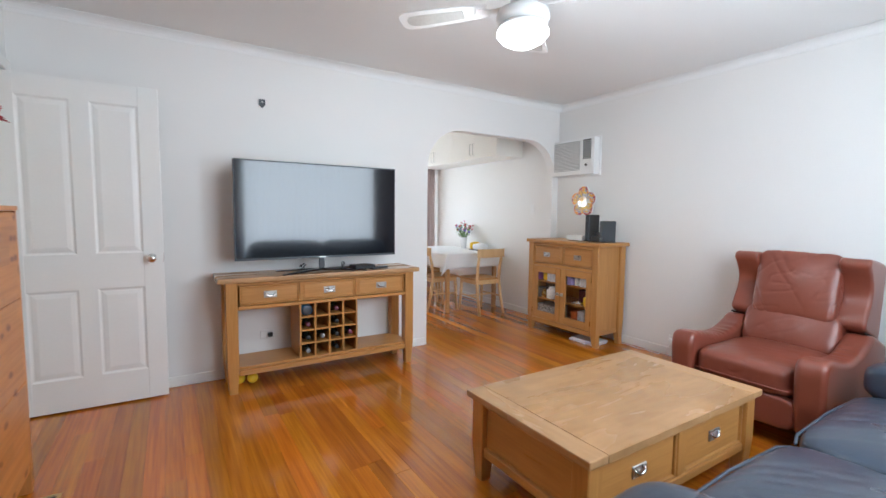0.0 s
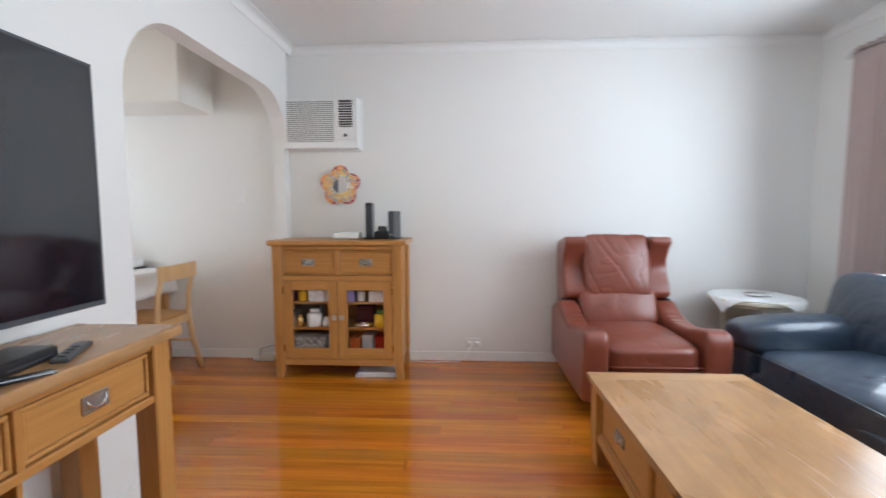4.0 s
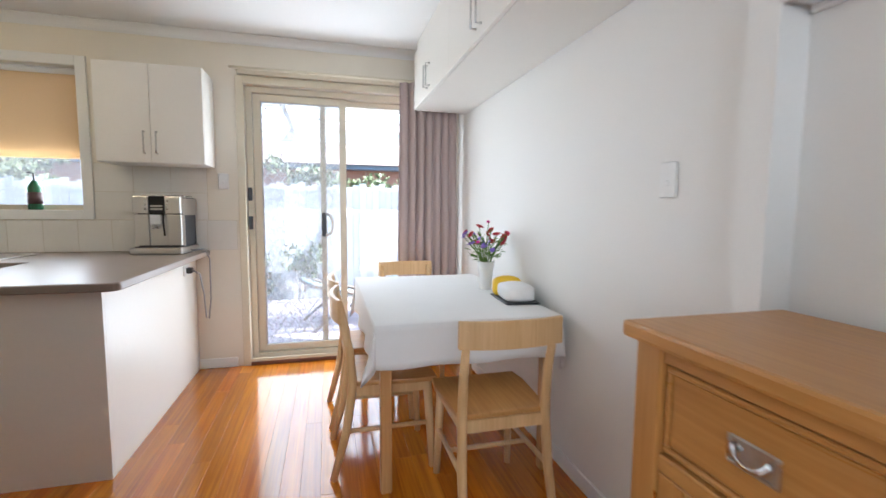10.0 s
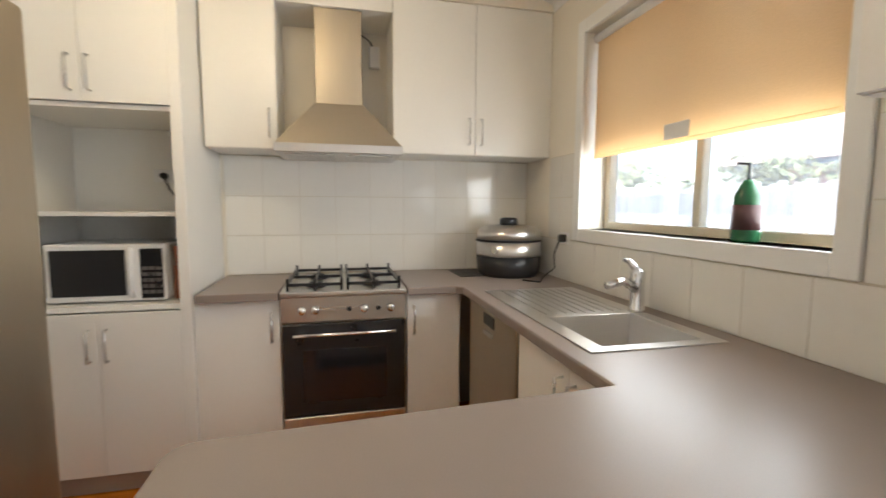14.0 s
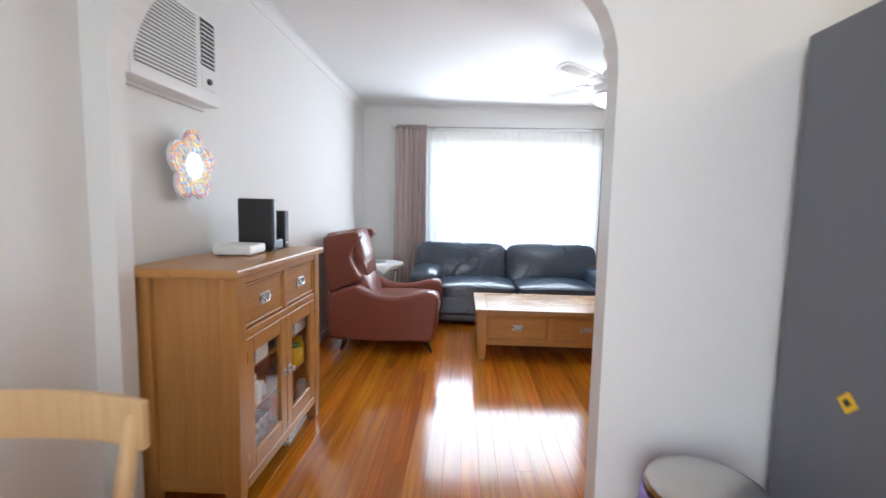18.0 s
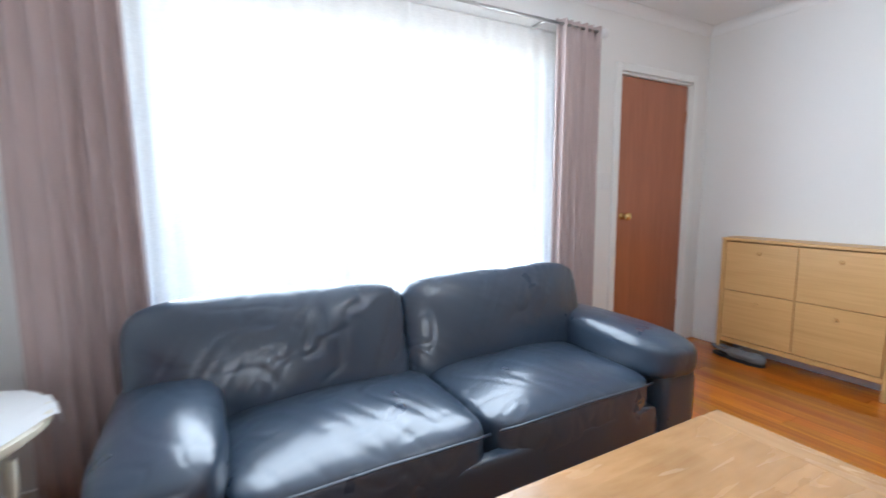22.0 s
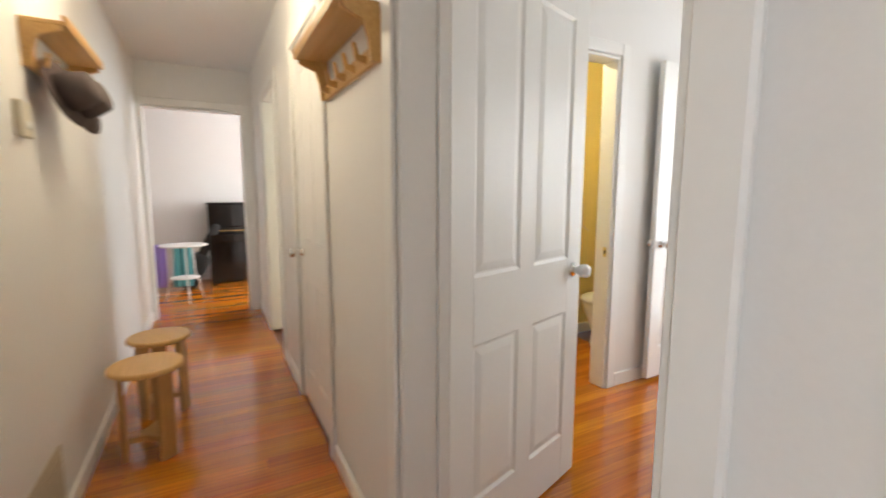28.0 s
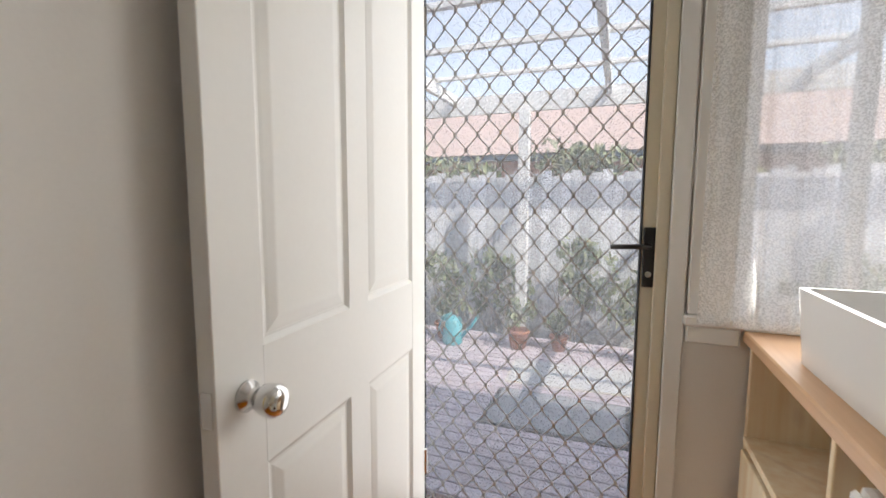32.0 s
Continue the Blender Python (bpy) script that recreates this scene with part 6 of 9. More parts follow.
# shoe cabinets along the wall; local x along the front, front looks to -y
def shoe_cabinet(label, y0, y1, Ht, cols, rows, mat, depth, name="shoe_cabinet", knobs=True, group="", side_mat=None):
    w = y1 - y0
    c = thing(name, label, "cabinet", pose(-4.608 + depth / 2, (y0 + y1) / 2, 0, 0, 0, 90), group)
    d = depth / 2
    part("top", box(-w / 2, w / 2, -d - 0.006, d, Ht - 0.02, Ht, 0.003), mat, c)
    for s in (-1, 1):
        u0, u1 = sorted((s * w / 2, s * (w / 2 - 0.03)))
        part("side", box(u0 + 0.001, u1 - 0.001, -d, d - 0.002, 0.0, Ht - 0.021, 0.002), side_mat or mat, c)
    part("back", box(-w / 2 + 0.03, w / 2 - 0.03, d - 0.012, d - 0.003, 0.12, Ht - 0.021), mat, c)
    part("bottom_rail", box(-w / 2 + 0.03, w / 2 - 0.03, -d + 0.002, -d + 0.02, 0.105, 0.14, 0.002), mat, c)
    part("bottom", box(-w / 2 + 0.03, w / 2 - 0.03, -d + 0.021, d - 0.013, 0.12, 0.135), mat, c)
    zs = [0.143 + (Ht - 0.026 - 0.143) * k / rows for k in range(rows + 1)]
    for i in range(cols):
        u0 = -w / 2 + 0.032 + (w - 0.064) * i / cols
        u1 = -w / 2 + 0.032 + (w - 0.064) * (i + 1) / cols
        for j in range(rows):
            f = part("flap", box(u0 + 0.002, u1 - 0.002, -d - 0.002, -d + 0.016, zs[j] + 0.002, zs[j + 1] - 0.002, 0.002), mat, c)
            if knobs:
                part("knob", lathe([(0.006, 0), (0.006, 0.008), (0.013, 0.014), (0.011, 0.02)], 14, Matrix.Translation(((u0 + u1) / 2, -d - 0.002, zs[j + 1] - 0.07)) @ Matrix.Rotation(radians(90), 4, "X")), mat, f, "small turned wooden knob", True)
    return c


BIRCH_X = wood("birch_x", (0.66, 0.415, 0.165), (0.575, 0.34, 0.118), 0.38, "x", 0.9, 0.0, per_piece=0.08)
PINE_Z = wood("knotty_pine_z", (0.60, 0.255, 0.07), (0.45, 0.16, 0.033), 0.34, "z", 0.7, 0.9, per_piece=0.08, strips=0.1)
BIRCH_Z = wood("birch_z", (0.66, 0.415, 0.165), (0.575, 0.34, 0.118), 0.38, "z", 0.9, 0.0, per_piece=0.08)
PINE_X = wood("knotty_pine_x", (0.60, 0.255, 0.07), (0.45, 0.16, 0.033), 0.34, "x", 0.7, 0.9, per_piece=0.08, strips=0.12)
shoe_cabinet("low pale birch shoe cabinet with four flaps", -3.69, -2.718, 0.885, 2, 2, BIRCH_X, 0.205, group="birch shoe cabinets", side_mat=BIRCH_Z)
shoe_cabinet("low birch shoe cabinet with four flaps beside the pine one", -2.714, -1.768, 0.885, 2, 2, BIRCH_X, 0.205, group="birch shoe cabinets", side_mat=BIRCH_Z)
shoe_cabinet("tall knotty pine shoe cabinet with three flaps", -1.762, -1.055, 1.275, 1, 3, PINE_X, 0.225, "tall_cabinet", False, "", PINE_Z)

# shoes under the cabinet
SHOEGREY = material("shoe_grey", (0.16, 0.165, 0.175), 0.75, var=0.12, fine=200, bump=0.3)
for k, (x, y, rz) in enumerate(((-4.385, -3.57, 84), (-4.375, -3.46, 96))):
    s = thing("shoe", "dark grey shoe on the floor under the cabinet", "shoe", pose(x, y, 0, 0, 0, rz), "pair of shoes")
    part("sole", prism([(0.13 * math.cos(a) * (1 if math.cos(a) > 0 else 1.0), 0.042 * math.sin(a) * (1.1 if math.cos(a) > 0 else 0.85)) for a in [2 * math.pi * j / 24 for j in range(24)]], (0, 0.018), "z"), RUBBER, s)
    part("toe_cap", cushion(0.14, 0.085, 0.06, 0.3, 8, 0.0, Matrix.Translation((0.06, 0, 0.046)), square=3), SHOEGREY, s, "rounded grey toe", True)
    for side in (-1, 1):
        part("side_wall", tube([(0.07, side * 0.036, 0.05), (0.0, side * 0.04, 0.055), (-0.08, side * 0.036, 0.062), (-0.122, side * 0.012, 0.066)], [0.014, 0.013, 0.013, 0.012], 8), SHOEGREY, s, "", True)
    part("insole", prism([(0.115 * math.cos(a) - 0.005, 0.034 * math.sin(a)) for a in [2 * math.pi * j / 20 for j in range(20)]], (0.0182, 0.024), "z"), RUBBER, s, "dark insole")

vent = thing("floor_vent", "brass floor register in the boards", "floor vent", pose(-4.33, -1.30, 0.0))
part("frame", box(-0.06, 0.06, -0.15, 0.15, 0.0, 0.004, 0.001), BRASS, vent)
for k in range(14):
    part("slot", box(-0.042, 0.042, -0.13 + k * 0.019, -0.119 + k * 0.019, 0.0042, 0.005), BLACK, vent)

pb = thing("paper_stack", "white papers and a folder lying on the shoe cabinet", "papers", pose(-4.5, -1.885, 0.885))
part("folder", box(-0.09, 0.09, -0.1, 0.1, 0, 0.012, 0.002), DARKGREY, pb)
part("paper", box(-0.085, 0.085, -0.09, 0.1, 0.0121, 0.05, 0.002), PAPER, pb)
part("paper", box(-0.07, 0.08, -0.07, 0.09, 0.0501, 0.085, 0.002, m=pose(0, 0, 0, 0, 0, 5)), PAPER, pb)


def blossom(bm, at, size, rng, petals=9):
    """An open flower of separate petals, turned about."""
    turn = Euler((rng.uniform(-0.9, 0.9), rng.uniform(-0.9, 0.9), rng.uniform(0, 6))).to_matrix().to_4x4()
    for layer in range(2):
        for k in range(petals):
            m = Matrix.Translation(at) @ turn @ Matrix.Rotation(2 * math.pi * (k + 0.5 * layer) / petals, 4, "Z") @ Matrix.Rotation(radians(-18 - 28 * layer), 4, "Y")
            s = size * (1 - 0.35 * layer)
            w = 0.32 * s
            vs = [bm.verts.new(m @ Vector(p)) for p in ((0.06 * s, 0, 0), (0.55 * s, -w, 0.02 * s), (1.0 * s, -w * 0.45, 0.0), (1.0 * s, w * 0.45, 0.0), (0.55 * s, w, 0.02 * s))]
            bm.faces.new(vs)
    bmesh.ops.create_icosphere(bm, subdivisions=1, radius=size * 0.2, matrix=Matrix.Translation(at) @ turn)


def bouquet(name, label, m, vase_r, vase_h, spread, height, heads, greens, vase_mat, taper=1.25):
    b = thing(name, label, "vase of flowers", m)
    part("vase", lathe([(vase_r * 0.75, 0), (vase_r * 0.8, 0.006), (vase_r, vase_h * 0.6), (vase_r * taper, vase_h), (vase_r * taper - 0.006, vase_h), (vase_r * 0.7, 0.02)], 28), vase_mat, b, "plain white vase", True)
    rng = random.Random(len(name) + heads[0][1])
    leaves = bmesh.new()
    for mat, count, size in heads:
        for _ in range(count):
            bm = bmesh.new()
            a, r = rng.uniform(0, 6.28), spread * math.sqrt(rng.random())
            z = vase_h + height * (0.45 + 0.5 * rng.random()) * (1 - 0.35 * (r / spread) ** 2)
            p = Vector((r * math.cos(a), r * math.sin(a), z))
            blossom(bm, p, size * rng.uniform(0.75, 1.15), rng)
            flower = part("blossom", bm, mat, b, "", True)
            part("stem", tube([(0, 0, vase_h * 0.6), p * 0.5 + Vector((0, 0, vase_h * 0.5)), p], 0.0022, 5), STEM, flower, "", True)
    for _ in range(greens):
        a, r = rng.uniform(0, 6.28), spread * math.sqrt(rng.random()) * 1.05
        z = vase_h + height * (0.02 + 0.72 * rng.random()) * (1 - 0.3 * (r / spread) ** 2)
        p = Vector((r * math.cos(a) * (0.35 + 0.65 * (z - vase_h) / height), r * math.sin(a) * (0.35 + 0.65 * (z - vase_h) / height), z))
        t = Matrix.Translation(p) @ Euler((rng.uniform(-0.8, 0.8), rng.uniform(-1.2, 0.2), a)).to_matrix().to_4x4()
        s = rng.uniform(0.4, 1.2) * spread * 0.28
        vs = [leaves.verts.new(t @ Vector(q)) for q in ((0, 0, 0), (0.45 * s, -0.13 * s, 0.03 * s), (s, 0, 0), (0.45 * s, 0.13 * s, 0.03 * s))]
        leaves.faces.new(vs)
    tagged(part("leaves", leaves, STEM, b), kind="stuff")


bouquet("flower_vase", "white vase of pink, red and violet flowers on the tall cabinet", pose(-4.49, -1.40, 1.275), 0.056, 0.24, 0.17, 0.27, [(PINK, 9, 0.045), (DKRED, 9, 0.04), (VIOLET, 14, 0.026)], 520, CERAMIC)


def switch_plate(m, n=1, label="white light switch on the wall"):
    s = thing("light_switch", label, "switch", m)
    part("plate", box(-0.036, 0.036, -0.008, 0, -0.058, 0.058, 0.003), WHITEPL, s)
    for k in range(n):
        part("rocker", box(-0.009, 0.009, -0.012, -0.0082, -0.02 + 0.04 * k - 0.02 * (n - 1), 0.0 + 0.04 * k - 0.02 * (n - 1), 0.002), WHITEPL, s)


switch_plate(pose(-3.42, -4.0, 1.30, 0, 0, 180), 2, "white light switch beside the entry door")
switch_plate(pose(-3.50, -4.0, 1.30, 0, 0, 180), 1, "white light switch beside the entry door")
switch_plate(pose(0, 0.44, 1.33, 0, 0, -90), 1, "white light switch on the dining wall")
switch_plate(pose(-1.82, 2.85, 1.42), 1, "white light switch on the tiled kitchen wall")
out = thing("power_outlet", "white double power outlet low on the wall", "outlet", pose(0, -1.44, 0.15, 0, 0, -90))
part("plate", box(-0.058, 0.058, -0.008, 0, -0.036, 0.036, 0.003), WHITEPL, out)
for s in (-1, 1):
    part("plug", box(s * 0.03 - 0.018, s * 0.03 + 0.018, -0.04, -0.0082, -0.02, 0.012, 0.006), WHITEPL, out)
solid("power_cable", tube([(-0.035, -1.42, 0.13), (-0.04, -1.38, 0.05), (-0.06, -1.32, 0.005), (-0.05, -1.2, 0.005), (-0.075, -1.1, 0.005), (-0.05, -1.0, 0.005), (-0.06, -0.9, 0.005)], 0.004, 6), WHITEPL, "white cable lying along the skirting", "cable", smooth=True)

pbd = thing("power_board", "small cream plug adapter on the floor beside the skirting", "power adapter", pose(-0.06, 0.24, 0, 0, 0, 90))
part("case", box(-0.06, 0.06, -0.03, 0.03, 0.0, 0.045, 0.008, 2), CREAMAL, pbd)
part("plug", box(0.065, 0.11, -0.02, 0.02, 0.0, 0.03, 0.006), WHITEPL, pbd)
solid("adapter_cable", tube([(-0.06, 0.30, 0.03), (-0.04, 0.30, 0.09), (-0.03, 0.2, 0.115), (-0.03, 0.08, 0.10), (-0.02, 0.01, 0.11)], 0.004, 6), DARKGREY, "thin dark cable looping up from the adapter", "cable", smooth=True)

# ---- kitchen and dining ----
def bar_handle(parent, m, length=0.14):
    h = part("handle", tube([m @ Vector(p) for p in ((0, 0, -length / 2), (0, -0.028, -length / 2), (0, -0.028, length / 2), (0, 0, length / 2))], 0.005, 8), PEWTER, parent, "brushed metal bar handle", True)


def kitchen_unit(name, label, m, w, d, z0, z1, doors, handle_at="top", kick=0.0, group="", cat="cabinet", body_top=None):
    """A white laminate cupboard; local x along the front, front looks to -y, back at y 0. doors: their hinge sides, 'l' or 'r'."""
    c = thing(name, label, cat, m, group)
    part("carcass", box(-w / 2, w / 2, -d + 0.019, -0.001, z0, body_top or z1), LAMIN, c)
    n = len(doors)
    for k, side in enumerate(doors):
        u0, u1 = -w / 2 + w * k / n + 0.0015, -w / 2 + w * (k + 1) / n - 0.0015
        dr = part("door", box(u0, u1, -d, -d + 0.018, z0 + 0.002, z1 - 0.002, 0.0015), LAMIN, c)
        hx = u1 - 0.035 if side == "l" else u0 + 0.035
        hz = z1 - 0.13 if handle_at == "top" else z0 + 0.13
        bar_handle(dr, Matrix.Translation((hx, -d, hz)))
    if kick:
        part("kickboard", box(-w / 2, w / 2, -d + 0.05, -d + 0.066, 0, z0 - 0.001), GREYKICK, c)
    return c


GREYKICK = material("kickboard_grey", (0.42, 0.38, 0.33), 0.5)
WESTM = lambda y: Matrix.Translation((-4.62, y, 0)) @ Matrix.Rotation(radians(90), 4, "Z")
NORTHM = lambda x: Matrix.Translation((x, 2.85, 0))
# stove wall: pantry with niche, base cupboards, uppers
pantry = thing("pantry_cupboard", "tall white pantry cupboard with open niche and shelf", "cupboard", WESTM(0.545))
w, d = 0.86, 0.60
for u0, u1 in ((-w / 2, -w / 2 + 0.16), (w / 2 - 0.045, w / 2)):
    part("side_panel", box(u0, u1, -d, -0.001, 0.0, 2.42, 0.001), LAMIN, pantry)
iu0, iu1 = -w / 2 + 0.16, w / 2 - 0.045
for z0, z1 in ((0.10, 0.118), (0.845, 0.87), (1.262, 1.28), (1.715, 1.735), (2.40, 2.42)):
    part("shelf", box(iu0, iu1, -d + 0.02, -0.02, z0, z1, 0.001), LAMIN, pantry)
part("back_panel", box(iu0, iu1, -0.019, -0.001, 0.1, 2.42), LAMIN, pantry)
part("kickboard", box(iu0, iu1, -d + 0.05, -d + 0.066, 0, 0.1), GREYKICK, pantry)
for z0, z1, hz in ((0.105, 0.84, 0.70), (1.737, 2.41, 1.85)):
    for k, (a, b) in enumerate(((iu0, (iu0 + iu1) / 2), ((iu0 + iu1) / 2, iu1))):
        dr = part("door", box(a + 0.0015, b - 0.0015, -d, -d + 0.018, z0, z1, 0.0015), LAMIN, pantry)
        bar_handle(dr, Matrix.Translation((b - 0.035 if k == 0 else a + 0.035, -d, hz)))
mw = thing("microwave", "white microwave oven with dark window in the pantry niche", "microwave", WESTM(0.62) @ Matrix.Translation((0, -0.36, 0.871)))
part("case", box(-0.235, 0.235, -0.17, 0.17, 0.008, 0.265, 0.006), WHITEPL, mw)
part("door_window", box(-0.215, 0.075, -0.1735, -0.171, 0.035, 0.24, 0.002), BLACK, mw, "dark glass door window")
part("door_handle", tube([(0.10, -0.172, 0.03), (0.105, -0.2, 0.06), (0.105, -0.2, 0.21), (0.10, -0.172, 0.245)], 0.011, 8), WHITEPL, mw, "", True)
kp = part("keypad", box(0.135, 0.225, -0.1735, -0.171, 0.02, 0.245, 0.001), BLACK, mw)
for r in range(5):
    for cc in range(3):
        part("key", box(0.143 + cc * 0.027, 0.164 + cc * 0.027, -0.1755, -0.1737, 0.04 + r * 0.027, 0.056 + r * 0.027), PEWTER, kp)
for sx in (-0.19, 0.19):
    part("foot", box(sx - 0.015, sx + 0.015, -0.12, 0.12, 0, 0.008), RUBBER, mw)
kb = thing("knife_block", "wooden knife block with two dark handles", "knife block", WESTM(0.905) @ Matrix.Translation((0, -0.42, 0.871)))
part("block", prism([(-0.05, 0), (0.05, 0), (0.05, 0.13), (-0.05, 0.16)], (-0.035, 0.035), "x"), DOORWOOD, kb)
for k in (-1, 1):
    part("knife_handle", tube([(0.015 * k, -0.02 + 0.02 * k, 0.14), (0.022 * k, -0.04 + 0.02 * k, 0.25)], [0.012, 0.009], 8), DOORWOOD if k < 0 else BLACK, kb, "", True)
po = thing("power_outlet", "white power outlet with black plug in the niche", "outlet", WESTM(0.70) @ Matrix.Translation((0, -0.0195, 1.47)))
part("plate", box(-0.055, 0.055, -0.008, 0, -0.035, 0.035, 0.003), WHITEPL, po)
part("plug", lathe([(0.018, 0), (0.016, 0.03)], 12, Matrix.Translation((0, -0.0085, 0)) @ Matrix.Rotation(radians(90), 4, "X")), BLACK, po)
solid("appliance_cable", tube([WESTM(0.70) @ Vector(q) for q in ((0, -0.045, 1.47), (0.03, -0.06, 1.40), (0.09, -0.05, 1.31), (0.12, -0.05, 1.284))], 0.004, 6), RUBBER, "black cable hanging from the niche outlet", "cable", smooth=True)

kitchen_unit("base_cupboard", "white base cupboard beside the oven", WESTM(1.163), 0.37, 0.58, 0.10, 0.868, "l", "top", 0.1, "white base cupboards")
kitchen_unit("base_cupboard", "white base cupboard in the kitchen corner", WESTM(2.095), 0.28, 0.58, 0.10, 0.868, "r", "top", 0.1, "white base cupboards")
kitchen_unit("wall_cupboard", "white wall cupboard beside the range hood", WESTM(1.157), 0.345, 0.32, 1.60, 2.42, "l", "bottom", 0, "white wall cupboards")
kitchen_unit("wall_cupboard", "white double wall cupboard in the corner", WESTM(2.385), 0.925, 0.32, 1.60, 2.42, "lr", "bottom", 0, "white wall cupboards")
br = thing("hood_bulkhead", "white bulkhead panel above the range hood", "bulkhead", WESTM(1.626), kind="structure")
part("panel", box(-0.294, 0.294, -0.32, -0.001, 2.33, 2.42), LAMIN, br)
part("filler", box(-0.722, 1.224, -0.33, -0.001, 2.421, 2.478), WARMLIT, br)

hood = thing("range_hood", "stainless steel pyramid range hood with chimney", "range hood", WESTM(1.64))
part("chimney", box(-0.12, 0.12, -0.30, -0.06, 1.845, 2.329, 0.003), STEEL, hood)
bm = bmesh.new()
lo = [bm.verts.new(v) for v in ((-0.31, -0.45, 1.62), (0.31, -0.45, 1.62), (0.31, -0.01, 1.62), (-0.31, -0.01, 1.62))]
hi = [bm.verts.new(v) for v in ((-0.125, -0.305, 1.846), (0.125, -0.305, 1.846), (0.125, -0.05, 1.846), (-0.125, -0.05, 1.846))]
for k in range(4):
    bm.faces.new((lo[k], lo[(k + 1) % 4], hi[(k + 1) % 4], hi[k]))
bm.faces.new(hi)
bm.faces.new(lo[::-1])
part("canopy", bm, STEEL, hood)
part("lip", box(-0.315, 0.315, -0.455, -0.008, 1.575, 1.6195, 0.003), STEEL_H, hood)
for s in (-1, 1):
    part("filter", box(s * 0.15 - 0.12, s * 0.15 + 0.12, -0.40, -0.12, 1.568, 1.5745), PEWTER, hood, "metal grease filter")
part("junction_box", box(0.175, 0.235, -0.06, -0.02, 2.12, 2.24, 0.004), WHITEPL, hood)
part("hood_cable", tube([(0.20, -0.04, 2.24), (0.17, -0.06, 2.27), (0.13, -0.1, 2.28)], 0.004, 6), RUBBER, hood, "", True)

stove = thing("oven", "stainless steel freestanding gas oven with four burners", "oven", WESTM(1.65))
part("body", box(-0.298, 0.298, -0.575, -0.03, 0.1, 0.88), STEEL, stove)
part("hob_plate", box(-0.299, 0.299, -0.615, -0.03, 0.8805, 0.905, 0.006, 2), STEEL_H, stove)
ctl = part("control_panel", box(-0.298, 0.298, -0.605, -0.576, 0.755, 0.88, 0.004), STEEL_H, stove)
for x in (-0.2, -0.14, 0.02, 0.09, 0.16, 0.22):
    small = x in (0.02, 0.16)
    part("knob", lathe([(0.012 if small else 0.021, 0), (0.011 if small else 0.018, 0.008 if small else 0.026), (0.008, 0.009 if small else 0.028)], 16, Matrix.Translation((x, -0.6055, 0.815)) @ Matrix.Rotation(radians(90), 4, "X")), BLACK if small else CHROME, ctl, "", True)
od = part("oven_door", box(-0.292, 0.292, -0.605, -0.576, 0.29, 0.745, 0.003), BLACK, stove, "dark glass oven door")
part("door_handle", tube([(-0.24, -0.605, 0.70), (-0.24, -0.635, 0.70), (0.24, -0.635, 0.70), (0.24, -0.605, 0.70)], 0.009, 10), CHROME, od, "polished door handle", True)
part("window", box(-0.2, 0.2, -0.6065, -0.6052, 0.36, 0.62), SCREEN, od, "dark oven window")
part("warming_drawer", box(-0.292, 0.292, -0.603, -0.576, 0.145, 0.284, 0.003), STEEL_H, stove)
part("plinth", box(-0.29, 0.29, -0.57, -0.05, 0.0, 0.0995), BLACK, stove)
for sx in (-0.14, 0.14):
    for y in (-0.46, -0.2):
        b = part("burner", lathe([(0.05, 0.906), (0.05, 0.915), (0.035, 0.92), (0.034, 0.928)], 18, Matrix.Translation((sx, y, 0))), BLACK, stove, "", True)
    gr = part("pan_support", bmesh.new(), BLACK, stove, "black iron pan support")
    bm = bmesh.new()
    for y in (-0.58, -0.33, -0.08):
        add_box(bm, sx - 0.13, sx + 0.13, y - 0.006, y + 0.006, 0.928, 0.942)
    for x in (sx - 0.125, sx, sx + 0.125):
        add_box(bm, x - 0.006, x + 0.006, -0.585, -0.075, 0.93, 0.944)
        for y in (-0.58, -0.08):
            add_box(bm, x - 0.006, x + 0.006, y - 0.006, y + 0.006, 0.905, 0.965)
    bm.to_mesh(gr.data)
    bm.free()

# worktop in one U-shaped run, rounded at the peninsula's end
top_line = [(-4.619, 0.995), (-4.0, 0.995), (-4.0, 1.345), (-4.619, 1.345)]
wt = thing("worktop", "taupe laminate kitchen worktop with rounded front edge", "worktop")
part("worktop_length", prism(top_line, (0.87, 0.908), "z", bev=0.006), COUNTER, wt)
run_line = [(-4.619, 2.845), (-4.619, 1.955), (-4.0, 1.955), (-4.0, 2.2)] + [(-3.97, 2.23), (-2.72, 2.23)] + arc(-2.615, 1.395, 0.05, 180, 215, 3) + arc(-2.615, 1.395, 0.05, 235, 270, 3) + arc(-1.985, 1.395, 0.05, 270, 305, 3) + arc(-1.985, 1.395, 0.05, 325, 358, 3) + [(-1.93, 2.845)]
hole = [(-3.305, 2.355), (-3.305, 2.705), (-2.955, 2.705), (-2.955, 2.355)]
outer = [Vector((*p, z)) for p in run_line for z in (0.87, 0.908)]
# the slab is cut round the sink's bowl, with a seam from the bowl to the wall
bm = prism(run_line + [(-3.305, 2.845)] + hole[1:] + hole[:1] + [(-3.305, 2.705), (-3.305, 2.845)], (0.87, 0.908), "z")
rim = [e for e in bm.edges if abs(e.verts[0].co.z - e.verts[1].co.z) < 1e-5 and all(min((v.co - o).length for o in outer) < 1e-5 for v in e.verts)]
bmesh.ops.bevel(bm, geom=rim, offset=0.009, segments=3, affect="EDGES", profile=0.6)
bmesh.ops.triangulate(bm, faces=[f for f in bm.faces if len(f.verts) > 4])
part("worktop_length", bm, COUNTER, wt)
pen = thing("peninsula_base", "white peninsula cupboard below the worktop", "cupboard")
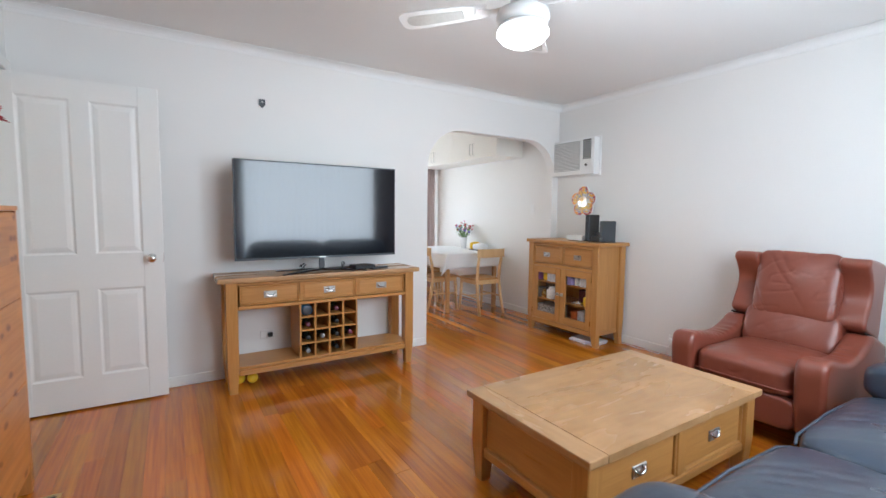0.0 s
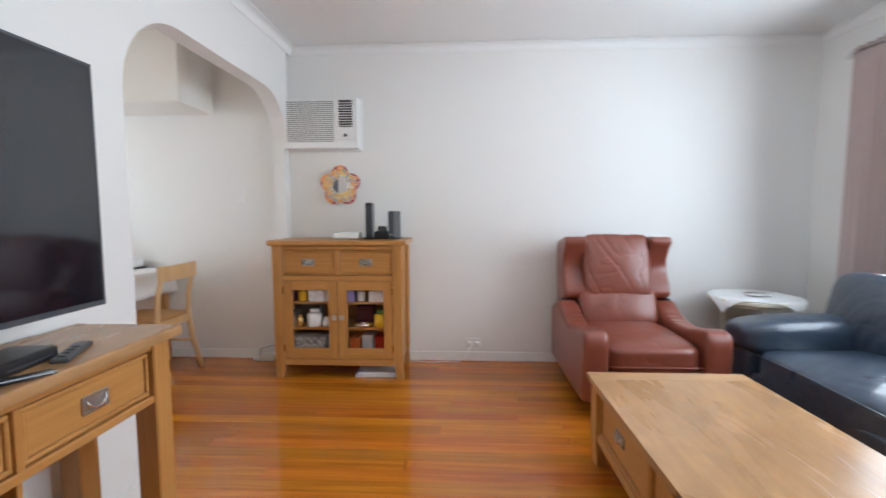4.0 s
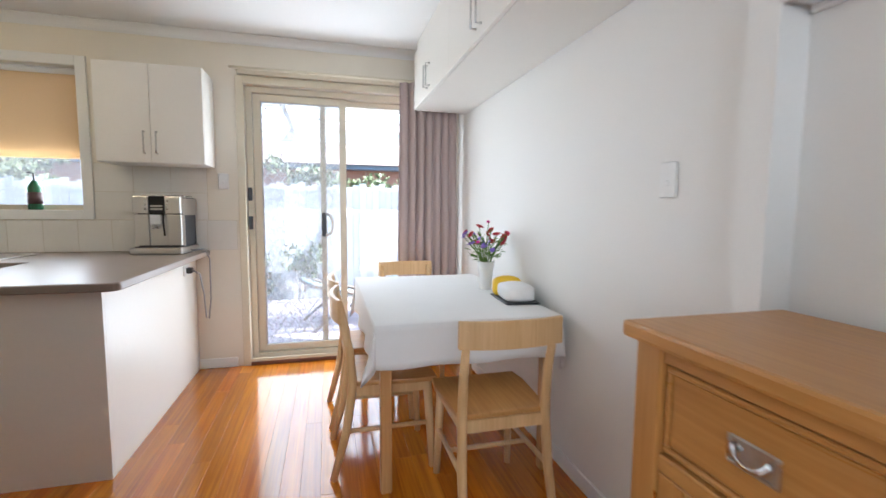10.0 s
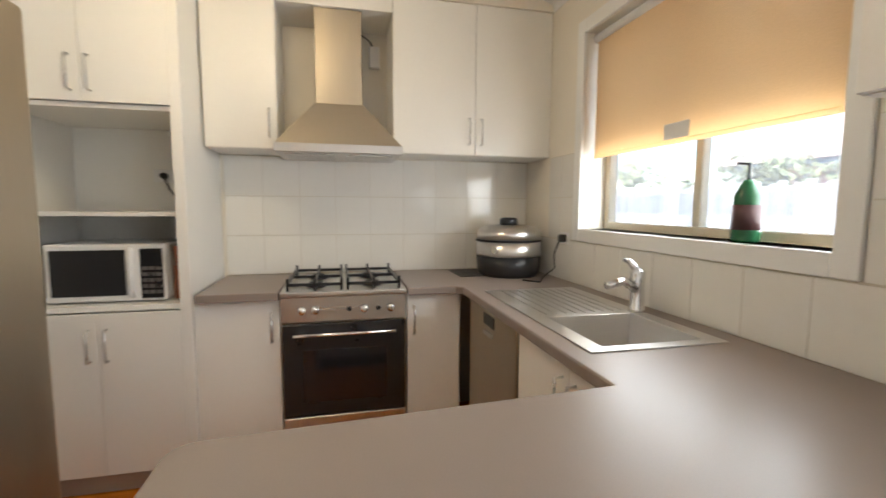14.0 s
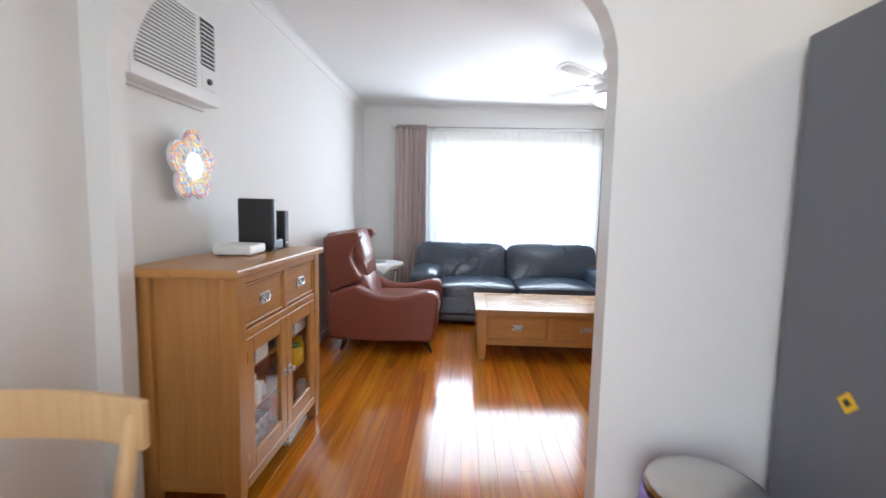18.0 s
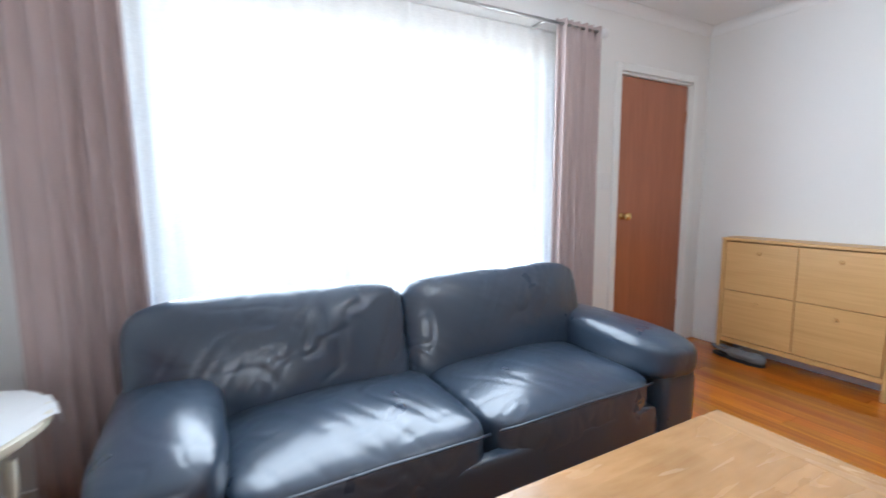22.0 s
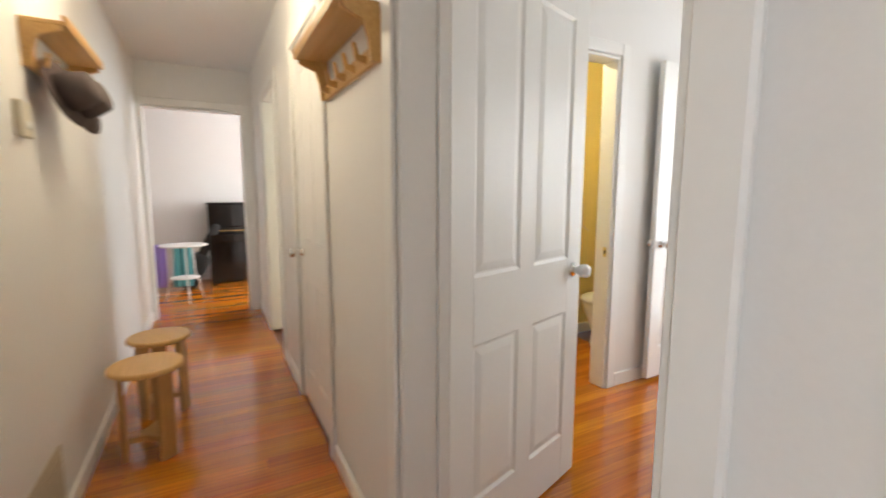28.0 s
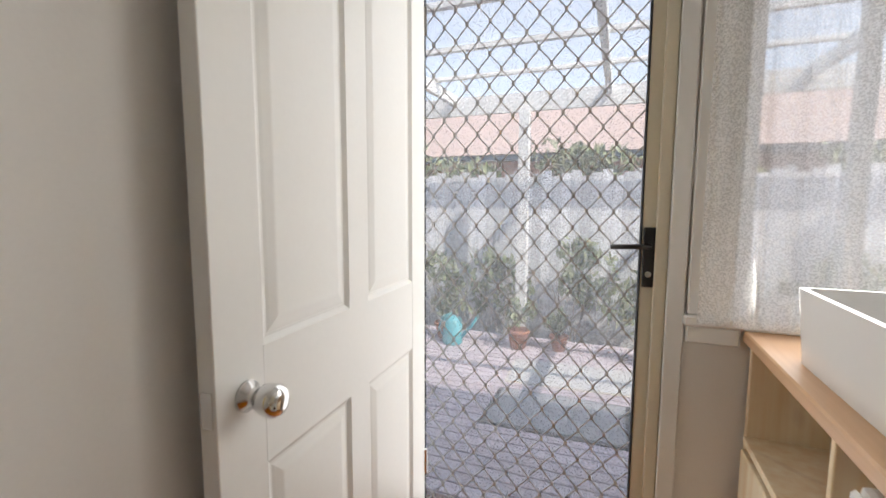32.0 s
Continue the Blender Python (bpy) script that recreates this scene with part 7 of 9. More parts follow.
part("end_panel", box(-2.60, -2.03, 1.43, 1.448, 0.0, 0.869), LAMIN, pen)
part("back_panel", box(-2.046, -2.03, 1.449, 2.845, 0.0, 0.869), LAMIN, pen)
part("carcass", box(-2.60, -2.047, 1.449, 2.20, 0.1, 0.869), LAMIN, pen)
part("kickboard", box(-2.57, -2.56, 1.46, 2.2, 0, 0.099), GREYKICK, pen)
for k in range(2):
    part("door", box(-2.619, -2.601, 1.452 + k * 0.37, 1.818 + k * 0.37, 0.105, 0.866, 0.0015), LAMIN, pen)
kitchen_unit("sink_cupboard", "white double cupboard under the sink", NORTHM(-2.98), 0.74, 0.58, 0.10, 0.868, "lr", "top", 0.1, "white base cupboards", body_top=0.74)
dw = thing("dishwasher", "stainless steel dishwasher under the worktop", "dishwasher", NORTHM(-3.66))
part("body", box(-0.298, 0.298, -0.56, -0.02, 0.1, 0.868), DARKGREY, dw)
part("front", box(-0.297, 0.297, -0.585, -0.561, 0.12, 0.865, 0.004), STEEL, dw)
part("control_window", box(-0.08, 0.06, -0.5875, -0.5855, 0.785, 0.835, 0.002), BLACK, dw)
part("pull", box(-0.05, 0.05, -0.6, -0.5855, 0.745, 0.765, 0.003), STEEL_H, dw)
part("plinth", box(-0.29, 0.29, -0.53, -0.1, 0, 0.099), BLACK, dw)

sink = thing("kitchen_sink", "stainless steel kitchen sink with drainer", "sink", Matrix.Translation((-3.38, 2.53, 0.9085)))
bx0, bx1, by0, by1 = 0.08, 0.42, -0.17, 0.17
for q in ((-0.46, bx0, -0.23, 0.23), (bx1, 0.46, -0.23, 0.23), (bx0, bx1, -0.23, by0), (bx0, bx1, by1, 0.23)):
    part("rim", box(q[0], q[1], q[2], q[3], 0, 0.004, 0.001), STEEL_H, sink)
bm = bmesh.new()
a = [bm.verts.new(v) for v in ((bx0, by0, 0.003), (bx1, by0, 0.003), (bx1, by1, 0.003), (bx0, by1, 0.003))]
b = [bm.verts.new(v) for v in ((bx0 + 0.03, by0 + 0.03, -0.15), (bx1 - 0.03, by0 + 0.03, -0.15), (bx1 - 0.03, by1 - 0.03, -0.15), (bx0 + 0.03, by1 - 0.03, -0.15))]
for k in range(4):
    bm.faces.new((b[k], b[(k + 1) % 4], a[(k + 1) % 4], a[k]))
bm.faces.new(b)
part("bowl", bm, STEEL_H, sink)
for k in range(9):
    part("drainer_rib", box(-0.42, 0.04, -0.16 + k * 0.04, -0.152 + k * 0.04, 0.004, 0.0075, 0.001), STEEL_H, sink)
part("drain", lathe([(0.035, 0), (0.03, 0.004)], 18, Matrix.Translation((0.25, 0, -0.1495))), CHROME, sink)
tap = thing("kitchen_tap", "chrome mixer tap behind the sink", "tap", Matrix.Translation((-3.32, 2.74, 0.9125)))
part("body", lathe([(0.032, 0), (0.028, 0.01), (0.026, 0.10), (0.027, 0.15), (0.018, 0.165)], 18), CHROME, tap, "", True)
part("spout", tube([(0, 0, 0.08), (0.03, -0.08, 0.125), (0.055, -0.17, 0.115)], [0.018, 0.016, 0.014], 12), CHROME, tap, "", True)
part("lever", tube([(0, 0, 0.155), (-0.05, 0.0, 0.185), (-0.085, 0.0, 0.19)], [0.016, 0.012, 0.009], 10), CHROME, tap, "", True)

kitchen_unit("wall_cupboard", "white double wall cupboard above the coffee machine", NORTHM(-2.185), 0.63, 0.30, 1.515, 2.15, "lr", "bottom", 0, "white wall cupboards")

# overhead cupboards over the dining table
EASTM = Matrix.Translation((0, 1.64, 0)) @ Matrix.Rotation(radians(-90), 4, "Z")
oh = thing("overhead_cupboard", "white overhead cupboards fixed above the dining table", "cupboard", EASTM)
part("carcass", box(-1.0, 1.0, -0.40, -0.001, 1.98, 2.40), LAMIN, oh)
part("filler", box(-1.0, 1.0, -0.40, -0.001, 2.4005, 2.478), LAMIN, oh)
for k in range(4):
    dr = part("door", box(-1.0 + k * 0.5 + 0.0015, -0.5 + k * 0.5 - 0.0015, -0.42, -0.401, 1.982, 2.398, 0.0015), LAMIN, oh)
    bar_handle(dr, Matrix.Translation((-0.535 + k * 0.5 if k % 2 == 0 else -0.965 + k * 0.5, -0.42, 2.10)))

fr = thing("refrigerator", "stainless steel side-by-side refrigerator with grey sides", "refrigerator", pose(-2.745, 0.15, 0))
part("cabinet", box(-0.455, 0.455, 0.0, 0.66, 0.03, 1.775, 0.006), GREYSIDE, fr)
for u0, u1, hx in ((-0.455, 0.017, -0.016), (0.023, 0.455, 0.056)):
    dr = part("door", box(u0, u1, 0.665, 0.735, 0.06, 1.79, 0.012, 3), STEEL, fr, "brushed steel door")
    part("handle", tube([(hx, 0.782, 0.80), (hx, 0.782, 1.735)], 0.0125, 12), SATIN, dr, "long vertical bar handle", True)
    for z in (0.91, 1.63):
        part("handle_post", tube([(hx, 0.734, z), (hx, 0.778, z)], 0.009, 10), STEEL_H, dr, "", True)
part("foot_grille", box(-0.44, 0.44, 0.6, 0.655, 0.0, 0.0295), BLACK, fr)
part("energy_label", box(0.329, 0.430, 0.7355, 0.7362, 1.645, 1.785), WHITEPL, fr, "white energy label")
part("rating_arc", box(0.345, 0.405, 0.7363, 0.7368, 1.748, 1.772, 0.0), material("label_orange", (0.85, 0.52, 0.12), 0.5), fr, "orange rating arc")
part("label_band", box(0.329, 0.430, 0.7363, 0.7368, 1.706, 1.734), DARKGREY, fr, "dark label band")
for z in (1.714, 1.724):
    part("print_line", box(0.338, 0.42, 0.7369, 0.7372, z, z + 0.004), WHITEPL, fr, "pale line of small print")
part("label_band", box(0.329, 0.430, 0.7363, 0.7368, 1.655, 1.7055), YELLOWPL, fr, "yellow label band")
part("print_line", box(0.345, 0.412, 0.7369, 0.7372, 1.667, 1.692), WHITEPL, fr, "white consumption field")
part("label_band", box(0.329, 0.430, 0.7363, 0.7368, 1.6455, 1.6545), TEAL, fr, "teal label foot")
part("badge", box(-0.345, -0.275, 0.7355, 0.7368, 1.724, 1.737), CHROME, fr)
MAGB = material("magnet_blue", (0.16, 0.36, 0.55), 0.5)


def fridge_magnet(label, y, z, wd, h, face, marks, turn=0.0):
    """A flat magnet on the fridge's side; marks are (from, to, bottom, top, material) as shares of its face."""
    mg = thing("fridge_magnet", label, "magnet", pose(-2.29, y, z + h / 2, turn), "fridge magnets")
    part("face", box(0.0006, 0.004, -wd / 2, wd / 2, -h / 2, h / 2, 0.001), face, mg)
    for a, b, c, d, mt in marks:
        part("print", box(0.0041, 0.0047, wd * (a - 0.5), wd * (b - 0.5), h * (c - 0.5), h * (d - 0.5)), mt, mg)


fridge_magnet("multicoloured picture magnet stuck on the grey refrigerator side", 0.47, 1.645, 0.06, 0.112, CURTAIN, ((0.1, 0.6, 0.04, 0.28, YELLOWPL), (0.15, 0.85, 0.66, 0.92, GREYTILE), (0.55, 0.9, 0.34, 0.58, DARKGREY)))
fridge_magnet("blue card magnet stuck on the grey refrigerator side", 0.60, 1.625, 0.075, 0.111, MAGB, ((0.12, 0.88, 0.3, 0.42, TEAL), (0.12, 0.6, 0.68, 0.74, WHITEPL)))
fridge_magnet("white paper magnet with a red band on the refrigerator side", 0.705, 1.644, 0.105, 0.084, WHITEPL, ((0.04, 0.96, 0.04, 0.26, REDP), (0.15, 0.8, 0.55, 0.6, GREYTILE)))
fridge_magnet("white and blue strip magnet on the refrigerator side", 0.635, 1.45, 0.125, 0.06, WHITEPL, ((0.05, 0.75, 0.05, 0.4, MAGB), (0.3, 0.9, 0.62, 0.7, GREYTILE)))
fridge_magnet("small yellow diamond magnet low on the refrigerator side", 0.41, 0.735, 0.045, 0.045, YELLOWPL, ((0.3, 0.7, 0.3, 0.7, BLACK),), 45)

bin_ = thing("pedal_bin", "steel pedal bin with black rim and lilac liner", "bin", pose(-1.99, 0.34, 0))
bin_.scale = (1.12, 1.12, 0.76)
part("body", lathe([(0.135, 0.02), (0.137, 0.03), (0.137, 0.50)], 28), STEEL, bin_, "", True)
part("base", lathe([(0.14, 0), (0.14, 0.02)], 28), BLACK, bin_)
part("liner", lathe([(0.139, 0.46), (0.152, 0.47), (0.158, 0.50), (0.155, 0.555), (0.142, 0.565)], 28), PURPLE, bin_, "lilac plastic bin bag folded over the rim", True)
part("rim", lathe([(0.145, 0.56), (0.148, 0.57), (0.146, 0.59)], 28), BLACK, bin_)
part("lid", lathe([(0.147, 0.59), (0.14, 0.615), (0.11, 0.635), (0.04, 0.648), (0.01, 0.65)], 28), STEEL_H, bin_, "domed steel lid", True)
part("pedal", box(-0.03, 0.03, 0.13, 0.17, 0.012, 0.022, 0.003), BLACK, bin_)

ck = thing("multi_cooker", "round black and steel electric multi-cooker on the worktop", "cooker", pose(-4.33, 2.61, 0.908))
ck.scale = (1.19, 1.19, 1.19)
part("base", lathe([(0.14, 0), (0.155, 0.02), (0.16, 0.1)], 28), BLACK, ck, "", True)
part("steel_band", lathe([(0.161, 0.10), (0.163, 0.11), (0.162, 0.17)], 28), STEEL_H, ck, "", True)
part("seam", lathe([(0.163, 0.17), (0.163, 0.18)], 28), BLACK, ck)
part("lid", lathe([(0.162, 0.18), (0.155, 0.22), (0.12, 0.245), (0.05, 0.25)], 28), STEEL_H, ck, "", True)
part("lid_knob", lathe([(0.045, 0.25), (0.045, 0.275), (0.035, 0.285)], 18), BLACK, ck, "", True)
part("button", lathe([(0.018, 0), (0.016, 0.008)], 14, Matrix.Translation((0.115, -0.114, 0.135)) @ Matrix.Rotation(radians(45), 4, "Z") @ Matrix.Rotation(radians(90), 4, "X")), CHROME, ck)
tr = solid("dark_mat", box(-4.55, -4.28, 2.3, 2.52, 0.9085, 0.9125, 0.001), BLACK, "thin dark mat on the worktop beside the cooker", "mat")
pl = thing("power_outlet", "black plug in a white wall outlet above the worktop", "outlet", pose(-4.08, 2.85, 1.14))
part("plate", box(-0.055, 0.055, -0.008, 0, -0.035, 0.035, 0.003), WHITEPL, pl)
part("plug", box(-0.02, 0.02, -0.04, -0.0085, -0.02, 0.02, 0.004), BLACK, pl)
solid("cooker_cable", tube([(-4.08, 2.81, 1.13), (-4.1, 2.79, 1.05), (-4.05, 2.77, 0.98), (-4.12, 2.74, 0.92), (-4.0, 2.66, 0.914), (-4.08, 2.6, 0.914)], 0.004, 6), RUBBER, "black cable from the cooker to the outlet", "cable", smooth=True)

cm = thing("coffee_machine", "silver automatic coffee machine with drip tray", "coffee machine", pose(-2.17, 2.68, 0.908, 0, 0, -6))
cm.scale = (1.05, 1.0, 1.05)
part("body", box(-0.135, 0.135, -0.06, 0.165, 0.02, 0.365, 0.008, 2), DARKGREY, cm, "grey rear body")
for s in (-1, 1):
    u0, u1 = sorted((s * 0.14, s * 0.055))
    part("front_cheek", box(u0, u1, -0.095, -0.0605, 0.055, 0.255, 0.006, 2), STEEL_H, cm, "steel front panel")
    part("side_panel", box(*sorted((s * 0.1355, s * 0.141)), -0.06, 0.16, 0.25, 0.36, 0.002), STEEL_H, cm)
    part("side_post", box(*sorted((s * 0.1355, s * 0.141)), -0.06, -0.035, 0.05, 0.249, 0.002), STEEL_H, cm)
    u0, u1 = sorted((s * 0.143, s * 0.048))
    part("head_panel", box(u0, u1, -0.108, -0.0605, 0.26, 0.372, 0.008, 2), STEEL_H, cm, "steel control panel")
    for r in range(3):
        part("button", box(s * 0.065 - 0.007, s * 0.065 + 0.007, -0.1105, -0.1085, 0.285 + r * 0.026, 0.294 + r * 0.026, 0.001), CHROME, cm)
part("head_middle", box(-0.0475, 0.0475, -0.106, -0.0605, 0.258, 0.372, 0.006), BLACK, cm, "black display panel")
for z in (0.283, 0.303):
    part("display_bar", box(-0.036, 0.036, -0.1075, -0.1062, z, z + 0.012, 0.0005), PEWTER, cm)
part("recess_back", box(-0.0545, 0.0545, -0.075, -0.0605, 0.055, 0.255), STEEL_H, cm)
sp_ = part("spout", box(-0.04, 0.02, -0.115, -0.0755, 0.19, 0.255, 0.008, 2), WHITEPL, cm, "pale coffee spout")
for u in (-0.025, 0.003):
    part("nozzle", box(u - 0.008, u + 0.008, -0.108, -0.085, 0.165, 0.19, 0.003), CHROME, sp_)
part("steam_arm", tube([(0.035, -0.09, 0.255), (0.036, -0.105, 0.22), (0.04, -0.1, 0.12)], 0.006, 8), BLACK, cm, "", True)
part("cup_rail", tube([(-0.12, -0.03, 0.366), (-0.12, -0.03, 0.378), (0.12, -0.03, 0.378), (0.12, 0.14, 0.378), (-0.12, 0.14, 0.378), (-0.12, 0.14, 0.366)], 0.004, 6), CHROME, cm, "", True)
part("drip_tray", box(-0.155, 0.155, -0.145, 0.165, 0.0, 0.045, 0.014, 3), STEEL_H, cm)
part("tray_grid", box(-0.125, 0.125, -0.135, -0.096, 0.0455, 0.049), BLACK, cm)
sw = thing("power_outlet", "white outlet with black plug on the peninsula side", "outlet", pose(-2.03, 2.60, 0.79, 0, 0, 90))
part("plate", box(-0.055, 0.055, -0.008, 0, -0.035, 0.035, 0.003), WHITEPL, sw)
part("plug", box(-0.02, 0.02, -0.045, -0.0085, -0.02, 0.02, 0.005), BLACK, sw)
solid("coffee_cable", tube([(-1.985, 2.60, 0.79), (-1.95, 2.63, 0.76), (-1.94, 2.68, 0.6), (-1.945, 2.74, 0.42), (-1.94, 2.79, 0.40), (-1.925, 2.80, 0.55), (-1.915, 2.77, 0.85), (-1.93, 2.7, 0.93), (-2.02, 2.66, 0.925)], 0.0055, 6), CABLEGREY, "grey cable hanging beside the peninsula", "cable", smooth=True)
gb = thing("soap_bottle", "green pump bottle on the window sill", "bottle", pose(-3.03, 2.91, 1.2))
GREENB = material("green_bottle", (0.02, 0.11, 0.045), 0.2)
part("body", lathe([(0.04, 0), (0.042, 0.01), (0.042, 0.15), (0.02, 0.19), (0.016, 0.2)], 20), GREENB, gb, "", True)
part("label", lathe([(0.0425, 0.04), (0.0426, 0.12)], 20), material("dark_label", (0.07, 0.03, 0.03), 0.5), gb, "dark paper label", True)
part("pump", tube([(0, 0, 0.2), (0, 0, 0.25), (-0.035, -0.01, 0.255)], 0.006, 8), BLACK, gb, "", True)

bl = thing("roller_blind", "tan roller blind half drawn over the kitchen window", "blind")
b_ = part("fabric", box(-3.90, -2.735, 2.895, 2.897, 1.57, 2.13), BLIND, bl)
part("roller", tube([(-3.915, 2.9, 2.145), (-2.725, 2.9, 2.145)], 0.022, 14), WHITEPL, bl, "", True)
part("bottom_bar", box(-3.90, -2.735, 2.89, 2.90, 1.555, 1.572, 0.002), BLIND, bl)
part("pull_tab", box(-3.40, -3.27, 2.886, 2.8895, 1.575, 1.635, 0.001), WHITEPL, bl, "white pull tab")


# dining set
def tablecloth():
    """A square-edged cloth: crisp along the table's edges, soft folds below, its corners hanging lower."""
    x0, x1, y0, y1, z, drop = -0.89, -0.05, 1.0, 2.28, 0.748, 0.185
    hx, hy = (x1 - x0) / 2, (y1 - y0) / 2

    def lines(half, n):
        skirt = [half + 0.002] + [half + drop * k / 7 for k in range(1, 8)]
        return [-q for q in reversed(skirt)] + [half * (2 * k / n - 1) for k in range(n + 1)] + skirt

    us, vs = lines(hx, 22), lines(hy, 36)
    bm = bmesh.new()
    grid = []
    for v in vs:
        row = []
        for u in us:
            ou, ov = max(0, abs(u) - hx), max(0, abs(v) - hy)
            lo, hi = min(ou, ov), max(ou, ov)
            down = hi + 0.5 * lo
            fold = 0.35 * hi * hi * (math.sin(v * 15 + 0.6) if ou > ov else math.sin(u * 18 + 1.1))
            px = min(abs(u), hx) + (0.006 + 0.05 * ou + fold + 0.22 * lo if ou else 0)
            py = min(abs(v), hy) + (0.006 + 0.05 * ov + fold - 0.35 * lo if ov else 0)
            px, py = math.copysign(px, u), math.copysign(py, v)
            px = min(px, 0.03 + hx)
            crease = 0.0012 * (math.exp(-(u / 0.012) ** 2) + math.exp(-((v - 0.2) / 0.012) ** 2))
            row.append(bm.verts.new((px, py, z + 0.006 - down + crease)))
        grid.append(row)
    for a, b in zip(grid, grid[1:]):
        for k in range(len(us) - 1):
            bm.faces.new((a[k], a[k + 1], b[k + 1], b[k]))
    ob = solid("tablecloth", bm, CLOTH, "white cotton tablecloth hanging over the table", "tablecloth", pose((x0 + x1) / 2, (y0 + y1) / 2, 0), smooth=True)
    ob.modifiers.new("thickness", "SOLIDIFY").thickness = 0.002
    return ob


tablecloth()
TABLEWOOD = wood("table_leg_wood", (0.56, 0.31, 0.12), (0.44, 0.21, 0.07), 0.4, "z", 1.0)
dt = thing("dining_table", "wooden dining table under a white cloth", "dining table", pose(-0.47, 1.64, 0))
part("tabletop", box(-0.41, 0.41, -0.63, 0.63, 0.715, 0.745, 0.004), CHAIRWOOD, dt)
for sx in (-1, 1):
    for sy in (-1, 1):
        part("leg", box(sx * 0.375 - 0.024, sx * 0.375 + 0.024, sy * 0.585 - 0.024, sy * 0.585 + 0.024, 0, 0.714, 0.004), TABLEWOOD, dt)
    part("apron", box(sx * 0.37 - 0.01, sx * 0.37 + 0.01, -0.55, 0.55, 0.63, 0.714), CHAIRWOOD, dt)


def dining_chair(m):
    """Local: faces -y, seat height 0.45, back at +y."""
    c = thing("dining_chair", "pale wooden dining chair with solid seat and curved back rail", "chair", m, "chairs round the dining table")
    seat = [(-0.20, -0.20), (0.20, -0.20), (0.21, -0.1), (0.185, 0.19), (-0.185, 0.19), (-0.21, -0.1)]
    part("seat", prism(seat, (0.43, 0.452), "z", bev=0.006), CHAIRSEAT, c, "warm-toned wooden seat")
    for s in (-1, 1):
        part("front_leg", tube([(s * 0.165, -0.16, 0.43), (s * 0.178, -0.185, 0.0)], [0.021, 0.016], 8), CHAIRWOOD, c, "", True)
        pts = [(s * 0.185, 0.275, 0.0), (s * 0.178, 0.215, 0.22), (s * 0.172, 0.185, 0.44), (s * 0.172, 0.20, 0.60), (s * 0.175, 0.245, 0.80)]
        part("back_post", tube(pts, [0.017, 0.02, 0.021, 0.019, 0.014], 8), CHAIRWOOD, c, "", True)
        part("side_stretcher", tube([(s * 0.174, -0.17, 0.22), (s * 0.178, 0.215, 0.22)], 0.011, 8), CHAIRWOOD, c, "", True)
        part("side_rail", box(s * 0.168 - 0.01, s * 0.168 + 0.01, -0.15, 0.17, 0.38, 0.429), CHAIRWOOD, c)
    part("front_rail", box(-0.15, 0.15, -0.175, -0.155, 0.38, 0.429), CHAIRWOOD, c)
    part("back_rail", box(-0.16, 0.16, 0.178, 0.196, 0.38, 0.429), CHAIRWOOD, c)
    part("cross_stretcher", tube([(-0.175, 0.02, 0.22), (0.175, 0.02, 0.22)], 0.010, 8), CHAIRWOOD, c, "", True)
    for z0, z1, y in ((0.725, 0.83, 0.237), (0.55, 0.585, 0.188)):
        line = [(x, y + 0.035 - 0.035 * (abs(x) / 0.21) ** 2) for x in [-0.205 + 0.41 * k / 10 for k in range(11)]] if z0 > 0.6 else [(-0.165, y + 0.012), (0.165, y + 0.012)]
        out = [(x, yy - 0.009) for x, yy in line] + [(x, yy + 0.010) for x, yy in reversed(line)]
        if z0 > 0.6:
            part("top_rail", prism(out, (z0, z1), "z", bev=0.004), CHAIRWOOD, c, "curved top rail")
    return c


ch = dining_chair(pose(-0.42, 0.95, 0, 0, 0, 180))
copy_thing(ch, pose(-0.79, 1.37, 0, 0, 0, 90))
copy_thing(ch, pose(-0.80, 1.86, 0, 0, 0, 92))
copy_thing(ch, pose(-0.50, 2.28, 0, 0, 0, 2))
bouquet("table_flowers", "fluted white vase of red and violet flowers on the dining table", pose(-0.165, 1.69, 0.7565), 0.043, 0.165, 0.16, 0.25, [(DKRED, 13, 0.026), (VIOLET, 10, 0.021), (PINK, 5, 0.014)], 250, CERAMIC, 1.2)
tb = thing("tissue_packet", "white tissue packet with a yellow end on a dark tray", "tissue packet", pose(-0.125, 1.36, 0.7565, 0, 0, -4))
tb.scale = (0.78, 0.8, 0.9)
part("tray", box(-0.115, 0.115, -0.175, 0.175, 0, 0.008, 0.003), DARKGREY, tb)
part("packet", cushion(0.20, 0.27, 0.085, 0.35, 26, 0.007, Matrix.Translation((0, -0.025, 0.052)), 4, 5), CLOTH, tb, "", True)
part("yellow_end", cushion(0.20, 0.075, 0.10, 0.3, 10, 0.003, Matrix.Translation((-0.01, 0.125, 0.06)), 2, 5), YELLOWPL, tb, "yellow packet end", True)
drape("curtain", "mauve-grey curtain drawn beside the sliding door", -0.52, -0.06, 2.74, 0.02, 2.21, CURTAIN, 7, 0.035, flare=0.1, group="mauve curtains", thick=0.002)
kr = thing("curtain_rod", "white curtain rod over the sliding door", "curtain rod")
part("rod", tube([(-1.74, 2.75, 2.225), (-0.02, 2.75, 2.225)], 0.011, 10), CREAMAL, kr, "", True)
for x in (-1.70, -0.56):
    part("bracket", tube([(x, 2.849, 2.225), (x, 2.75, 2.225)], 0.008, 8), CREAMAL, kr, "", True)
part("pelmet", box(-1.70, -0.12, 2.80, 2.8485, 2.20, 2.245, 0.003), CREAMAL, kr)
kl = thing("ceiling_light", "round frosted kitchen ceiling light with metal ring", "ceiling light", pose(-3.3, 1.2, 0))
part("ring", lathe([(0.16, 2.44), (0.165, 2.45), (0.165, 2.479)], 28), CHROME, kl)
